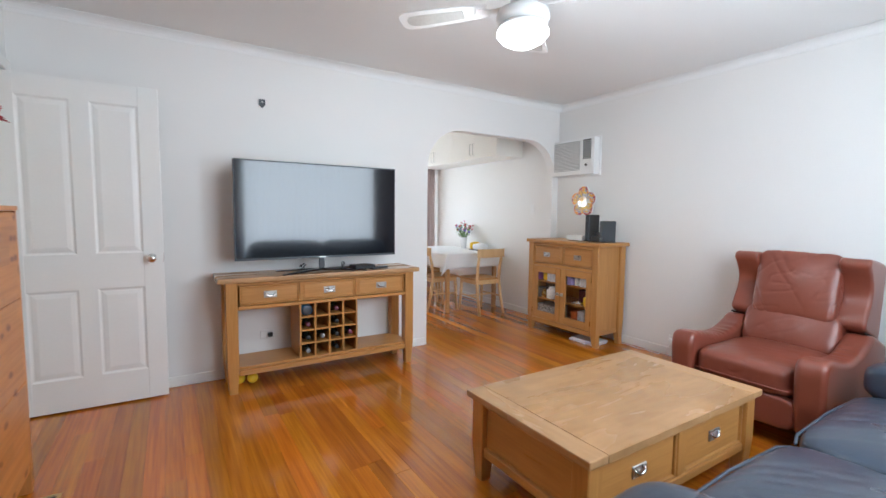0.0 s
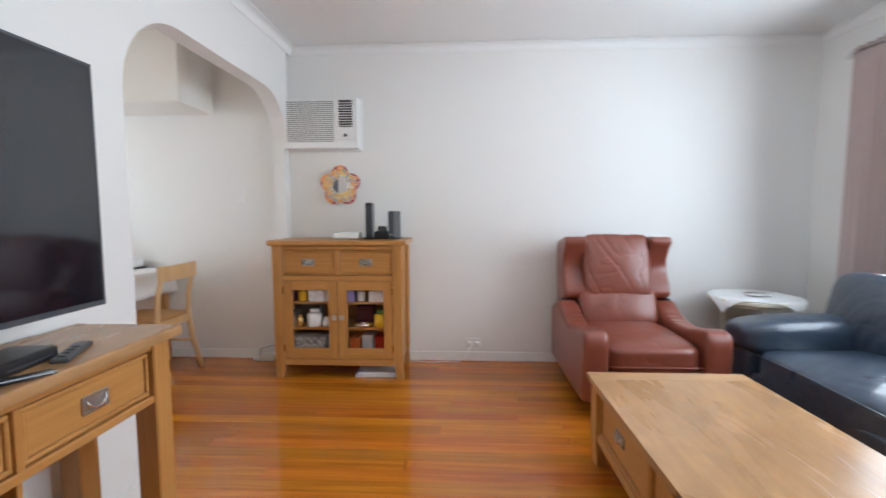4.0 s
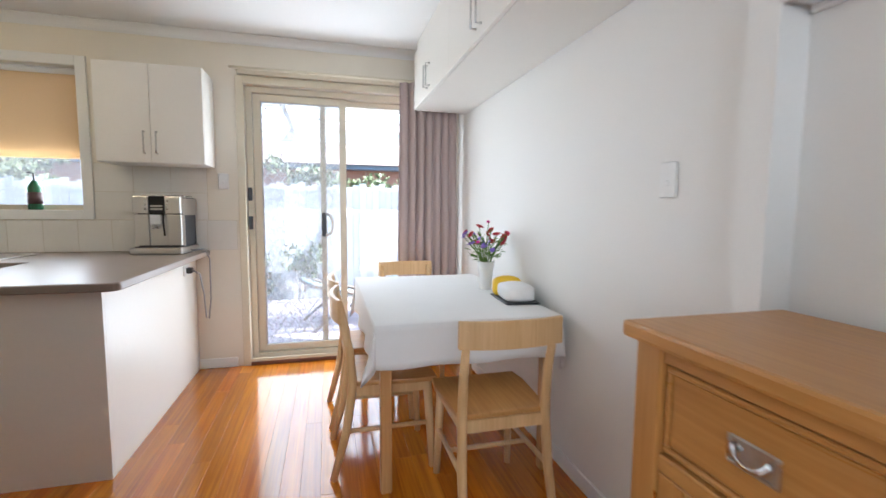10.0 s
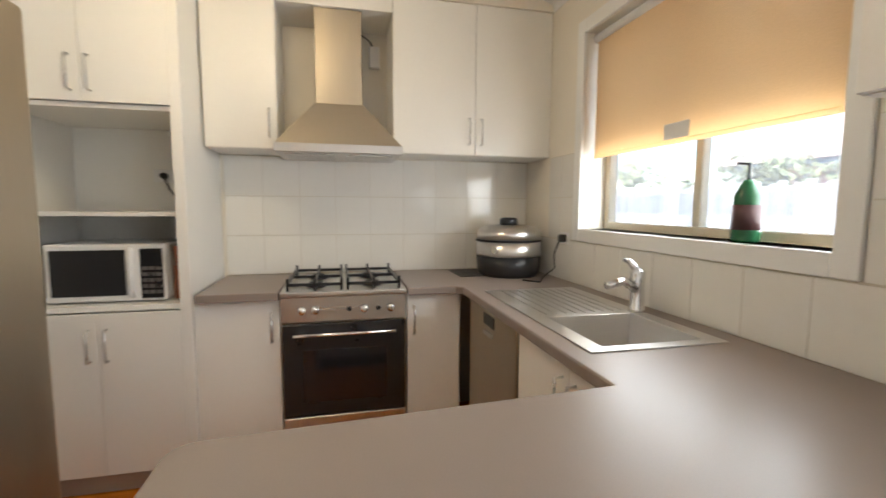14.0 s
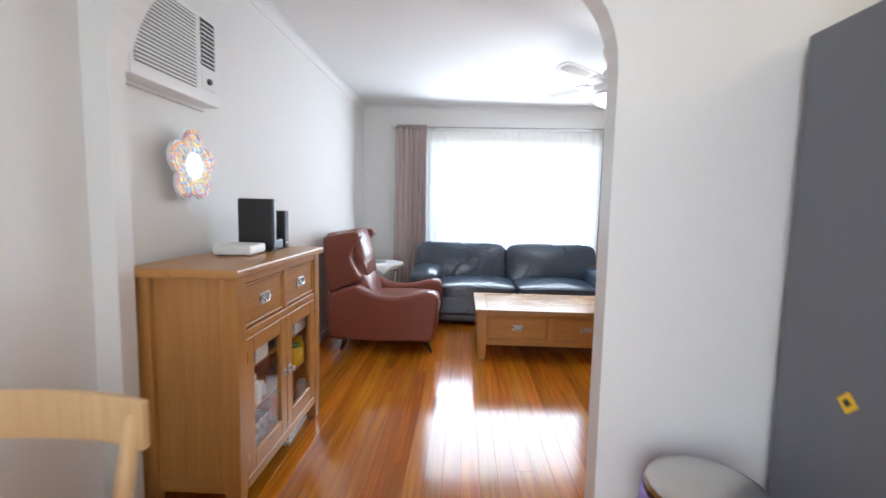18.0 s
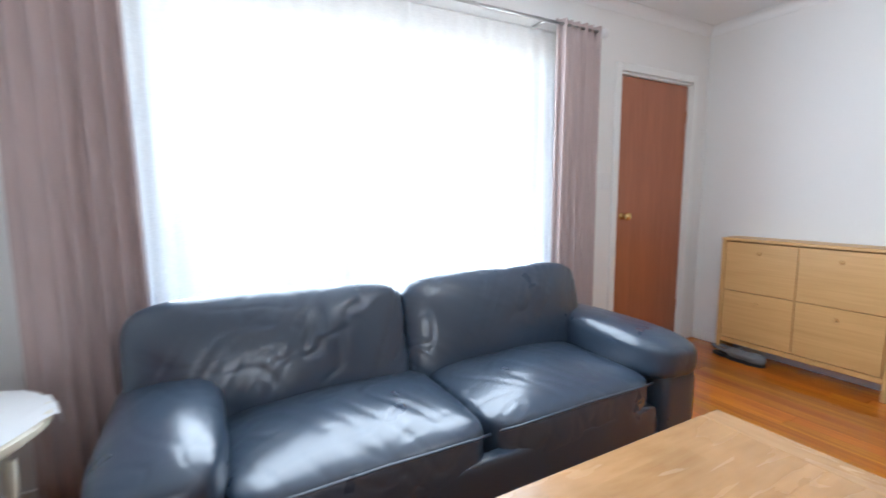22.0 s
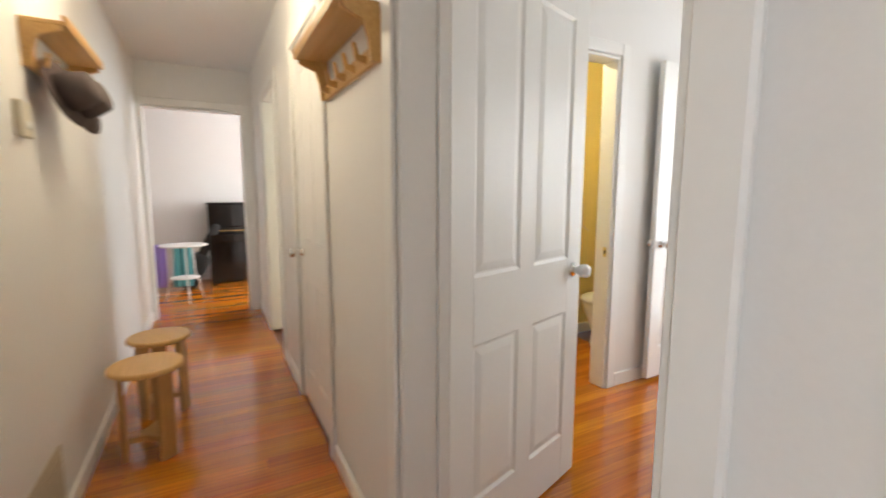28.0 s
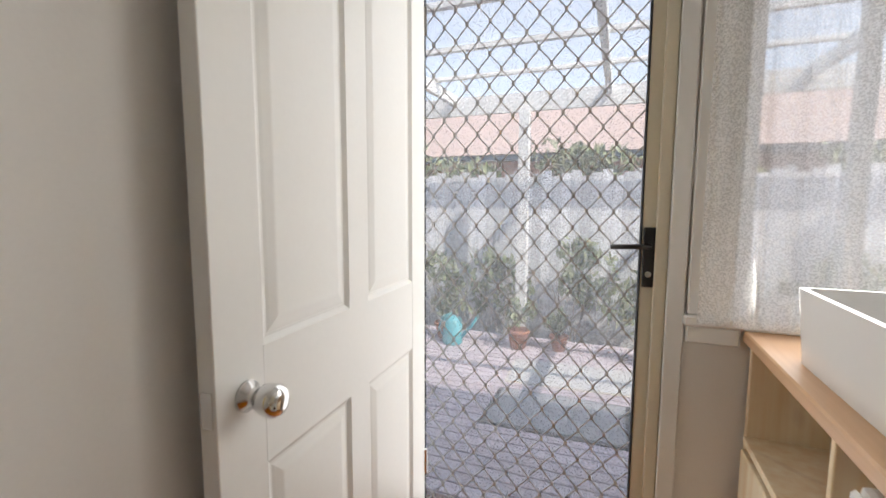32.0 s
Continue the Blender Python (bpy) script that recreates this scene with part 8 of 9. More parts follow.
part("diffuser", lathe([(0.02, 2.415), (0.1, 2.42), (0.155, 2.44)], 28), FROST, kl, "lit frosted diffuser", True).visible_shadow = False


# wall tiles: one piece each
def tile_field(parent, put, u0, u1, v0, v1, nu, nv, mat, gap=0.003, side=0.003):
    """Tiles laid on a wall; put(u, v) gives the matrix of a tile whose face looks along -y."""
    wu, wv = (u1 - u0) / nu, (v1 - v0) / nv
    me = mesh_of(box(0, wu - side, -0.003, 0, 0, wv - gap, 0.0008), "tile", mat)
    for i in range(nu):
        for j in range(nv):
            t = new("tile", me)
            t.matrix_world = put(u0 + i * wu, v0 + j * wv)
            t.parent = parent


sb = thing("splashback", "white square wall tiles behind the worktop", "splashback", kind="structure")
part("grout", box(-4.6185, -4.614, 0.995, 2.845, 0.9085, 1.598), GROUT, sb)
tile_field(sb, lambda u, v: Matrix.Translation((-4.614, u, v)) @ Matrix.Rotation(radians(90), 4, "Z"), 0.996, 2.84, 0.91, 1.597, 9, 3, TILE, side=0.0016)
part("grout", box(-4.60, -1.735, 2.8455, 2.8485, 0.9085, 1.133), GROUT, sb)
tile_field(sb, lambda u, v: Matrix.Translation((u, 2.8455, v)), -4.60, -1.735, 0.91, 1.132, 14, 1, TILE)
part("grout", box(-4.28, -3.995, 2.8455, 2.8485, 1.1335, 1.597), GROUT, sb)
tile_field(sb, lambda u, v: Matrix.Translation((u, 2.8455, v)), -4.28, -3.995, 1.135, 1.596, 2, 2, TILE)
part("grout", box(-2.645, -1.93, 2.8455, 2.8485, 1.1335, 1.53), GROUT, sb)
tile_field(sb, lambda u, v: Matrix.Translation((u, 2.8455, v)), -2.645, -1.93, 1.135, 1.53, 3, 2, TILE)

# ---- hall, laundry, toilet and far room ----
RACKWOOD = wood("rack_wood", (0.70, 0.44, 0.16), (0.58, 0.32, 0.095), 0.4, "x", 1.0, 0.1)


def coat_rack(name, label, m, w=0.64):
    """Local: back on y 0, looks to -y, bottom at z 0."""
    r = thing(name, label, "coat rack", m)
    for s in (-1, 1):
        end = [(0, 0), (-0.03, 0), (-0.035, 0.06), (-0.05, 0.11), (-0.115, 0.135), (-0.115, 0.15), (0, 0.15)]
        x0, x1 = sorted((s * w / 2, s * (w / 2 - 0.018)))
        part("end_bracket", prism(end, (x0, x1), "x"), RACKWOOD, r)
    part("shelf", box(-w / 2, w / 2, -0.135, -0.001, 0.15, 0.166, 0.003), RACKWOOD, r)
    part("front_rail", box(-w / 2, w / 2, -0.136, -0.12, 0.1665, 0.185, 0.003), RACKWOOD, r)
    part("back_rail", box(-w / 2 + 0.018, w / 2 - 0.018, -0.018, -0.001, 0.0, 0.055, 0.003), RACKWOOD, r)
    for k in range(5):
        x = -w / 2 + 0.09 + (w - 0.18) * k / 4
        part("hook", prism([(-0.018, 0.01), (-0.05, 0.02), (-0.06, 0.07), (-0.05, 0.07), (-0.04, 0.035), (-0.018, 0.035)], (x - 0.008, x + 0.008), "x"), RACKWOOD, r, "wooden coat peg")
    return r


coat_rack("coat_rack", "pale wooden coat rack with shelf and empty pegs", pose(-6.21, -0.09, 1.635))
coat_rack("coat_rack", "pale wooden coat rack with hats hanging on it", pose(-7.02, -1.10, 1.69, 0, 0, 180))
for k, (x, z) in enumerate(((-6.84, 1.63), (-6.93, 1.615))):
    h = thing("hat", "dark brown felt hat hanging on the rack", "hat", Matrix.Translation((x, -1.02 + 0.02 * k, z)) @ Matrix.Rotation(radians(-72), 4, "X") @ Matrix.Rotation(radians(14), 4, "Y") @ Matrix.Diagonal((0.82, 0.82, 1, 1)))
    part("brim", lathe([(0.05, 0.004), (0.13, -0.004), (0.16, 0.006), (0.13, 0.002), (0.085, 0.006)], 24), material("brown_felt", (0.085, 0.06, 0.055), 0.9), h, "", True)
    part("crown", lathe([(0.088, 0.005), (0.085, 0.05), (0.07, 0.1), (0.03, 0.11)], 24), material("grey_felt", (0.11, 0.085, 0.08), 0.9), h, "", True)


STOOLLEG = wood("stool_leg_wood", (0.62, 0.37, 0.14), (0.5, 0.27, 0.085), 0.4, "z", 1.0)


def stool(m):
    s = thing("stool", "round-topped pale wooden stool with three legs", "stool", m, "hall stools")
    part("seat", lathe([(0.0, 0.424), (0.148, 0.424), (0.158, 0.432), (0.158, 0.445), (0.152, 0.452), (0.0, 0.455)], 36), RACKWOOD, s, "", False)
    star = []
    for k in range(3):
        a = 120 * k + 40
        t = Matrix.Rotation(radians(a), 4, "Z")
        part("leg", box(0.098, 0.124, -0.037, 0.037, 0.0, 0.4235, 0.004, m=t), STOOLLEG, s)
        for r, d in ((0.0975, -15), (0.0975, 15), (0.045, 60)):
            star.append((r * math.cos(radians(a + d)), r * math.sin(radians(a + d))))
    part("brace", prism(star, (0.085, 0.112), "z"), STOOLLEG, s, "three-armed lower brace")
    return s


so = stool(pose(-7.05, -0.86, 0))
copy_thing(so, pose(-7.52, -0.845, 0, 0, 0, 30))
hl = thing("hall_light", "small frosted glass hall ceiling light, lit", "ceiling light", pose(-6.85, -0.60, 0))
part("rose", lathe([(0.05, 2.44), (0.06, 2.46), (0.06, 2.479)], 20), BRASS, hl, "", True)
part("shade", lathe([(0.02, 2.20), (0.055, 2.22), (0.085, 2.30), (0.08, 2.38), (0.05, 2.44)], 24), FROST, hl, "lit frosted glass shade", True).visible_shadow = False
VENTTAN = material("vent_beige", (0.50, 0.42, 0.30), 0.5, var=0.04)
hv = thing("wall_vent", "beige return-air grille low on the hall wall", "wall vent", pose(-6.46, -1.10, 0.2, 0, 0, 180))
part("frame", box(-0.17, 0.17, -0.008, -0.001, -0.11, 0.13, 0.002), VENTTAN, hv)
for k in range(9):
    part("louvre", box(-0.15, 0.15, -0.013, -0.0085, -0.1 + k * 0.025, -0.087 + k * 0.025, 0.001), VENTTAN, hv)
th = thing("thermostat", "small cream thermostat on the hall wall", "thermostat", pose(-6.6, -1.10, 1.495, 0, 0, 180))
part("case", box(-0.045, 0.045, -0.025, -0.001, -0.06, 0.06, 0.005), CREAMAL, th)
part("dial", lathe([(0.015, 0), (0.013, 0.006)], 14, Matrix.Translation((0, -0.0252, -0.02)) @ Matrix.Rotation(radians(90), 4, "X")), WHITEPL, th)
sk = thing("strike_plate", "white and metal latch keeper on the hall cupboard door", "strike plate", pose(-5.60, -1.108, 0.965, 0, 0, 90))
part("bracket", box(-0.002, 0.034, -0.004, 0.02, -0.032, 0.032, 0.002), WHITEPL, sk, "white keeper block")
part("plate", box(0.002, 0.03, -0.0065, -0.0042, -0.027, 0.027, 0.0006), CHROME, sk, "metal face plate")
part("hole", box(0.009, 0.021, -0.0075, -0.0066, -0.011, 0.011), BLACK, sk, "dark latch hole")
dc = thing("door_catch", "small metal catch on the hall cupboard door", "catch", pose(-5.57, -1.108, 1.288, 0, 0, 90))
part("plate", box(0.0, 0.03, -0.004, 0.012, -0.011, 0.011, 0.001), PEWTER, dc)
part("bolt", box(0.008, 0.024, -0.011, -0.0042, -0.006, 0.006, 0.002), PEWTER, dc)
sk2 = thing("strike_plate", "metal strike plate on the toilet door jamb", "strike plate", pose(-6.56, 1.629, 0.89))
part("plate", box(-0.014, 0.014, -0.0025, 0, -0.03, 0.03), CHROME, sk2)
part("hole", box(-0.006, 0.006, -0.0032, -0.0026, -0.012, 0.012), BLACK, sk2)

# far room
pn = thing("upright_piano", "black upright piano against the far wall", "piano", pose(-11.5, -0.10, 0, 0, 0, 90))
PBLACK = material("piano_black", (0.012, 0.011, 0.011), 0.12, var=0.05, bump=0)
part("case", box(-0.46, 0.46, -0.02, 0.32, 0.0, 1.10, 0.006), PBLACK, pn)
part("lid", box(-0.48, 0.48, -0.05, 0.33, 1.1005, 1.125, 0.004), PBLACK, pn)
part("key_bed", box(-0.46, 0.46, -0.28, -0.0205, 0.60, 0.70, 0.006), PBLACK, pn)
part("fallboard", box(-0.42, 0.42, -0.10, -0.0205, 0.7005, 0.79, 0.006), PBLACK, pn)
for s in (-1, 1):
    part("leg", box(s * 0.42 - 0.03, s * 0.42 + 0.03, -0.27, -0.21, 0.0, 0.5995, 0.004), PBLACK, pn)
part("name_strip", box(-0.4, 0.4, -0.1015, -0.1003, 0.735, 0.745), BRASS, pn)
wtb = thing("round_table", "small round white metal table with curved legs", "side table", pose(-10.5, -0.83, 0))
part("top", lathe([(0.24, 0.645), (0.25, 0.65), (0.25, 0.66), (0.24, 0.665)], 28), WHITEPL, wtb)
part("lower_shelf", lathe([(0.15, 0.27), (0.155, 0.275), (0.15, 0.282)], 28), WHITEPL, wtb)
for k in range(3):
    a = radians(120 * k + 10)
    part("leg", tube([(r_ * math.cos(a), r_ * math.sin(a), z_) for r_, z_ in ((0.12, 0.645), (0.13, 0.4), (0.14, 0.26), (0.19, 0.2), (0.2, 0.1), (0.235, 0.0))], 0.009, 8), WHITEPL, wtb, "", True)
drape("hanging_cloth", "purple cloth hanging behind the white table", -0.28, -0.08, 0, 0.08, 0.62, PURPLE, 4, 0.02, m=pose(-11.03, -0.97, 0, 0, 0, 90), thick=0.002)
drape("hanging_cloth", "teal cloth hanging behind the white table", -0.12, 0.1, 0, 0.08, 0.6, TEAL, 3, 0.02, m=pose(-11.0, -0.87, 0, 0, 0, 90), thick=0.002)
gt = thing("guitar_bag", "black instrument bag leaning against the piano", "bag", Matrix.Translation((-11.28, -0.90, 0)) @ Matrix.Rotation(radians(-27), 4, "X"))
part("bag_body", cushion(0.13, 0.26, 0.46, 0.1, 10, 0.0, Matrix.Translation((0, 0.02, 0.27)), square=4), RUBBER, gt, "", True)
part("bag_neck", cushion(0.09, 0.11, 0.50, 0.0, 8, 0.0, Matrix.Translation((0, 0.02, 0.70)), square=4), RUBBER, gt, "", True)

# laundry bench
lb = thing("laundry_bench", "timber laundry bench with pine end panel and open shelves", "bench")
part("benchtop", box(-5.54, -4.935, 1.035, 2.885, 0.88, 0.912, 0.004), BENCHTOP, lb)
part("end_panel", box(-5.522, -4.94, 1.045, 1.063, 0.0, 0.8795), PALEPINE, lb)
part("divider", box(-5.522, -4.94, 2.36, 2.378, 0.0, 0.8795, 0.002), PALEPINE, lb)
part("end_panel", box(-5.522, -4.94, 2.862, 2.88, 0.0, 0.8795, 0.002), PALEPINE, lb)
part("shelf", box(-5.528, -4.94, 2.379, 2.861, 0.60, 0.62, 0.002), PALEPINE, lb)
for k in range(2):
    dr = part("drawer", box(-5.532, -5.512, 2.382, 2.858, 0.06 + k * 0.265, 0.32 + k * 0.265, 0.003), PALEPINE, lb)
    part("handle", box(-5.552, -5.533, 2.57, 2.66, 0.25 + k * 0.265, 0.262 + k * 0.265, 0.003), PEWTER, dr)
wm = thing("washing_machine", "white front-loading washing machine under the bench", "washing machine", pose(-5.255, 1.98, 0, 0, 0, -90))
part("body", box(-0.295, 0.295, -0.27, 0.30, 0.01, 0.845, 0.012, 2), WHITEPL, wm)
part("control_panel", box(-0.29, 0.29, -0.283, -0.2705, 0.72, 0.84, 0.006), WHITEPL, wm)
part("dial", lathe([(0.03, 0), (0.027, 0.02)], 20, Matrix.Translation((0.12, -0.2835, 0.78)) @ Matrix.Rotation(radians(90), 4, "X")), CHROME, wm, "", True)
part("display", box(-0.12, 0.04, -0.2845, -0.2832, 0.755, 0.805), BLACK, wm)
dr = part("door_ring", lathe([(0.20, 0), (0.20, 0.02), (0.175, 0.035), (0.14, 0.036)], 32, Matrix.Translation((0, -0.271, 0.42)) @ Matrix.Rotation(radians(90), 4, "X")), CHROME, wm, "round door ring", True)
part("door_glass", lathe([(0.138, 0.03), (0.12, 0.045), (0.05, 0.055)], 32, Matrix.Translation((0, -0.271, 0.42)) @ Matrix.Rotation(radians(90), 4, "X")), SCREEN, dr, "dark door glass", True)
hp2 = thing("laundry_hamper", "white plastic laundry hamper beside the machine", "hamper", pose(-5.31, 1.40, 0))
part("body", box(-0.2, 0.2, -0.25, 0.25, 0.0, 0.58, 0.02, 3), WHITEPL, hp2)
part("lid", box(-0.205, 0.205, -0.255, 0.255, 0.581, 0.61, 0.008, 2), WHITEPL, hp2)


def basin():
    b = thing("basin", "white rectangular ceramic counter basin", "basin", pose(-5.285, 2.455, 0.912))
    bm = bmesh.new()
    w, d, h, t = 0.215, 0.205, 0.165, 0.014
    lev = [((w - 0.012, d - 0.012), 0.0), ((w, d), h), ((w - t, d - t), h), ((w - t - 0.02, d - t - 0.02), 0.03)]
    rings = []
    for (a, c), z in lev:
        pts = []
        for sx, sy in ((1, 1), (-1, 1), (-1, -1), (1, -1)):
            for k in range(5):
                ang = math.atan2(sy, sx) - math.pi / 4 + math.pi / 2 * k / 4
                pts.append((sx * (a - 0.02) + 0.02 * math.cos(ang), sy * (c - 0.02) + 0.02 * math.sin(ang), z))
        rings.append([bm.verts.new(q) for q in pts])
    for r, s in zip(rings, rings[1:]):
        for k in range(len(r)):
            bm.faces.new((r[k], r[(k + 1) % len(r)], s[(k + 1) % len(r)], s[k]))
    bm.faces.new(rings[0][::-1])
    bm.faces.new(rings[-1])
    part("bowl", bm, CERAMIC, b)
    part("drain", lathe([(0.022, 0.0302), (0.02, 0.034)], 16), CHROME, b)
    return b


basin()
lt = thing("basin_tap", "chrome basin mixer tap with flat spout", "tap", pose(-5.13, 2.56, 1.078, 0, 0, 170))
part("body", lathe([(0.022, 0), (0.02, 0.02), (0.02, 0.13), (0.014, 0.14)], 16), CHROME, lt, "", True)
part("spout", box(0.0, 0.13, -0.012, 0.012, 0.10, 0.118, 0.003), CHROME, lt)
part("lever", box(-0.01, 0.08, -0.009, 0.009, 0.15, 0.158, 0.002), CHROME, lt)
sb2 = thing("hand_wash_bottle", "dark pump bottle with a pink and blue label", "bottle", pose(-5.135, 2.37, 1.078))
part("body", lathe([(0.034, 0), (0.037, 0.006), (0.037, 0.11), (0.028, 0.135), (0.014, 0.145), (0.013, 0.155)], 20), BOTTLE, sb2, "", True)
part("label", lathe([(0.0374, 0.02), (0.0375, 0.09)], 20), material("wine_label", (0.25, 0.07, 0.16), 0.5, var=0.5, scale=50), sb2, "printed label", True)
part("pump", tube([(0, 0, 0.155), (0, 0, 0.19), (-0.02, -0.012, 0.195), (-0.035, -0.02, 0.19)], 0.006, 8), BLACK, sb2, "black pump head", True)
lm = thing("laundry_mirror", "frameless rectangular wall mirror above the bench", "mirror", pose(-4.931, 2.52, 1.28))
part("glass", box(-0.006, -0.001, -0.33, 0.33, 0, 0.46), MIRROR, lm)
for y in (-0.28, 0.28):
    part("clip", box(-0.009, -0.0061, y - 0.01, y + 0.01, -0.004, 0.012), CHROME, lm)
ls = thing("laundry_splashback", "pale grey stone subway tiles above the bench", "splashback", kind="structure")
part("grout", box(-4.9345, -4.9305, 1.05, 2.885, 0.9125, 1.285), GROUT, ls)
me_t = mesh_of(box(0, 0.147, -0.007, 0, 0, 0.072, 0.0015), "tile", GREYTILE)
for j in range(5):
    y = 1.052 - (0.075 if j % 2 else 0)
    while y < 2.74:
        if y >= 1.05:
            t = new("tile", me_t)
            t.matrix_world = Matrix.Translation((-4.9345, y + 0.147, 0.914 + j * 0.0745)) @ Matrix.Rotation(radians(-90), 4, "Z")
            t.parent = ls
        y += 0.15
drape("lace_curtain", "white lace curtain over the laundry window", -5.66, -4.97, 2.855, 0.925, 2.16, LACE, 10, 0.016)
lr = thing("curtain_rod", "thin white rod holding the lace curtain", "curtain rod")
part("rod", tube([(-5.68, 2.86, 2.165), (-4.94, 2.86, 2.165)], 0.007, 8), WHITEPL, lr, "", True)
for x in (-5.67, -4.96):
    part("bracket", tube([(x, 2.899, 2.165), (x, 2.86, 2.165)], 0.006, 8), WHITEPL, lr)
ys = thing("sponge", "yellow sponge on the window sill", "sponge", pose(-5.30, 2.87, 0.912))
part("foam", box(-0.05, 0.05, -0.03, 0.02, 0.0, 0.05, 0.008, 2), material("sponge_yellow", (0.8, 0.68, 0.15), 0.9, bump=0.5), ys)
part("scourer", box(-0.05, 0.05, -0.03, 0.02, 0.0505, 0.06, 0.004), STEM, ys)
drape("hanging_cloth", "pale green cloth hanging from a wall rail", -0.80, 0.0, 0.0, 1.0, 2.05, TOWEL, 7, 0.022, m=pose(-5.02, 1.75, 0, 0, 0, 90), thick=0.002)
tr2 = thing("towel_rail", "chrome wall rail over the bench", "towel rail")
part("rail", tube([(-5.02, 0.90, 2.055), (-5.02, 1.79, 2.055)], 0.009, 10), CHROME, tr2, "", True)
for y in (0.91, 1.78):
    part("bracket", tube([(-4.931, y, 2.055), (-5.02, y, 2.055)], 0.007, 8), CHROME, tr2, "", True)
hk = thing("wall_hook", "white wall switch plate beside the screen door", "switch", pose(-5.67, 2.9, 1.36))
part("plate", box(-0.02, 0.02, -0.006, 0, -0.05, 0.05, 0.002), WHITEPL, hk)
part("screw", box(-0.004, 0.004, -0.0075, -0.0062, 0.025, 0.033), DARKGREY, hk)

# toilet
tl = thing("toilet", "white ceramic toilet with closed seat", "toilet", pose(-7.05, 2.28, 0))
part("pan", lathe([(0.11, 0), (0.12, 0.05), (0.11, 0.15), (0.17, 0.32), (0.185, 0.39), (0.17, 0.4)], 28, Matrix.Diagonal((1, 1.25, 1, 1)) @ Matrix.Translation((0, -0.02, 0))), CERAMIC, tl, "", True)
part("seat", lathe([(0.185, 0.401), (0.195, 0.41), (0.19, 0.435), (0.1, 0.445)], 28, Matrix.Diagonal((1, 1.25, 1, 1)) @ Matrix.Translation((0, -0.02, 0))), WHITEPL, tl, "closed white seat", True)
part("cistern", box(-0.19, 0.19, 0.14, 0.31, 0.42, 0.82, 0.02, 3), CERAMIC, tl)
part("cistern_lid", box(-0.2, 0.2, 0.13, 0.315, 0.821, 0.85, 0.008, 2), CERAMIC, tl)
ph = thing("toilet_roll_holder", "metal holder with a white toilet roll", "roll holder", pose(-7.47, 1.90, 0.76, 0, 0, 90))
part("arm", tube([(0.08, -0.001, 0.08), (0.08, -0.05, 0.08), (0.08, -0.06, 0.02), (0.06, -0.06, 0), (-0.08, -0.06, 0)], 0.006, 8), PEWTER, ph, "", True)
part("mount", lathe([(0.025, 0), (0.02, 0.012)], 16, Matrix.Translation((0.08, -0.001, 0.08)) @ Matrix.Rotation(radians(90), 4, "X")), PEWTER, ph)
part("roll", lathe([(0.055, -0.055), (0.055, 0.055)], 24, Matrix.Translation((0, -0.06, -0.03)) @ Matrix.Rotation(radians(90), 4, "Y")), CLOTH, ph, "white paper roll", True)
rs = thing("wall_shelf", "narrow cream shelf on the toilet wall", "shelf", pose(-7.47, 1.92, 0.97, 0, 0, 90))
part("board", box(-0.13, 0.13, -0.05, -0.001, 0, 0.025, 0.004), CREAMAL, rs)
part("batten", box(-0.11, 0.11, -0.02, -0.001, -0.02, -0.0005, 0.002), CREAMAL, rs)
tbx = thing("junction_box", "cream junction box with a thin cable on the toilet wall", "junction box", pose(-7.47, 1.93, 1.265, 0, 0, 90))
part("case", box(-0.06, 0.06, -0.035, -0.001, -0.035, 0.035, 0.004), CREAMAL, tbx)
part("wire", tube([(0.06, -0.01, 0.03), (0.12, -0.006, 0.0), (0.2, -0.006, -0.1), (0.35, -0.006, -0.24), (0.5, -0.006, -0.34)], 0.003, 6), CREAMAL, tbx, "", True)

# ---- outside ----
solid("ground", box(-60, 60, -60, 60, -0.6, -0.32), material("garden_soil", (0.16, 0.13, 0.09), 0.95, var=0.3, scale=3, fine=60, bump=0.4), "bare garden ground around the house", "ground", kind="structure")
deck = thing("deck", "weathered purple-brown timber deck behind the house", "deck", kind="structure")
part("deck_frame", box(-9.0, 1.5, 3.12, 5.95, -0.3, -0.145), SILLWOOD, deck)
me_d = [mesh_of(box(0, 3.48, 0, 0.079, -0.03, 0, 0.003), "deck_board", material("deck_board_face", (0.50, 0.44, 0.48), 0.5, var=0.15, scale=4, fine=50, bump=0.2, stretch=(0.4, 6, 6), per_piece=0.18))]
for i in range(3):
    for j in range(31):
        o = new("deck_board", me_d[0])
        o.location = (-9.0 + i * 3.5, 3.125 + j * 0.091, -0.11)
        o.parent = deck
mat1 = thing("door_mat", "grey bristle door mat on the deck", "mat", pose(-6.2, 4.3, -0.11))
part("pile", box(-0.42, 0.42, -0.26, 0.26, 0, 0.014, 0.004), material("mat_grey", (0.3, 0.31, 0.33), 0.95, var=0.3, scale=40, fine=200, bump=0.6), mat1)
part("border", box(-0.45, 0.45, -0.29, 0.29, 0.0, 0.006, 0.002), RUBBER, mat1)
mat2 = thing("door_mat", "pale woven mat on the deck behind the grey one", "mat", pose(-6.15, 5.0, -0.11, 0, 0, 4))
part("weave", box(-0.5, 0.5, -0.25, 0.25, 0, 0.01, 0.003), material("mat_pale", (0.5, 0.5, 0.5), 0.95, var=0.15, scale=40, fine=200, bump=0.5), mat2)
part("edge", box(-0.51, 0.51, -0.26, 0.26, 0.0, 0.004), CREAMAL, mat2)

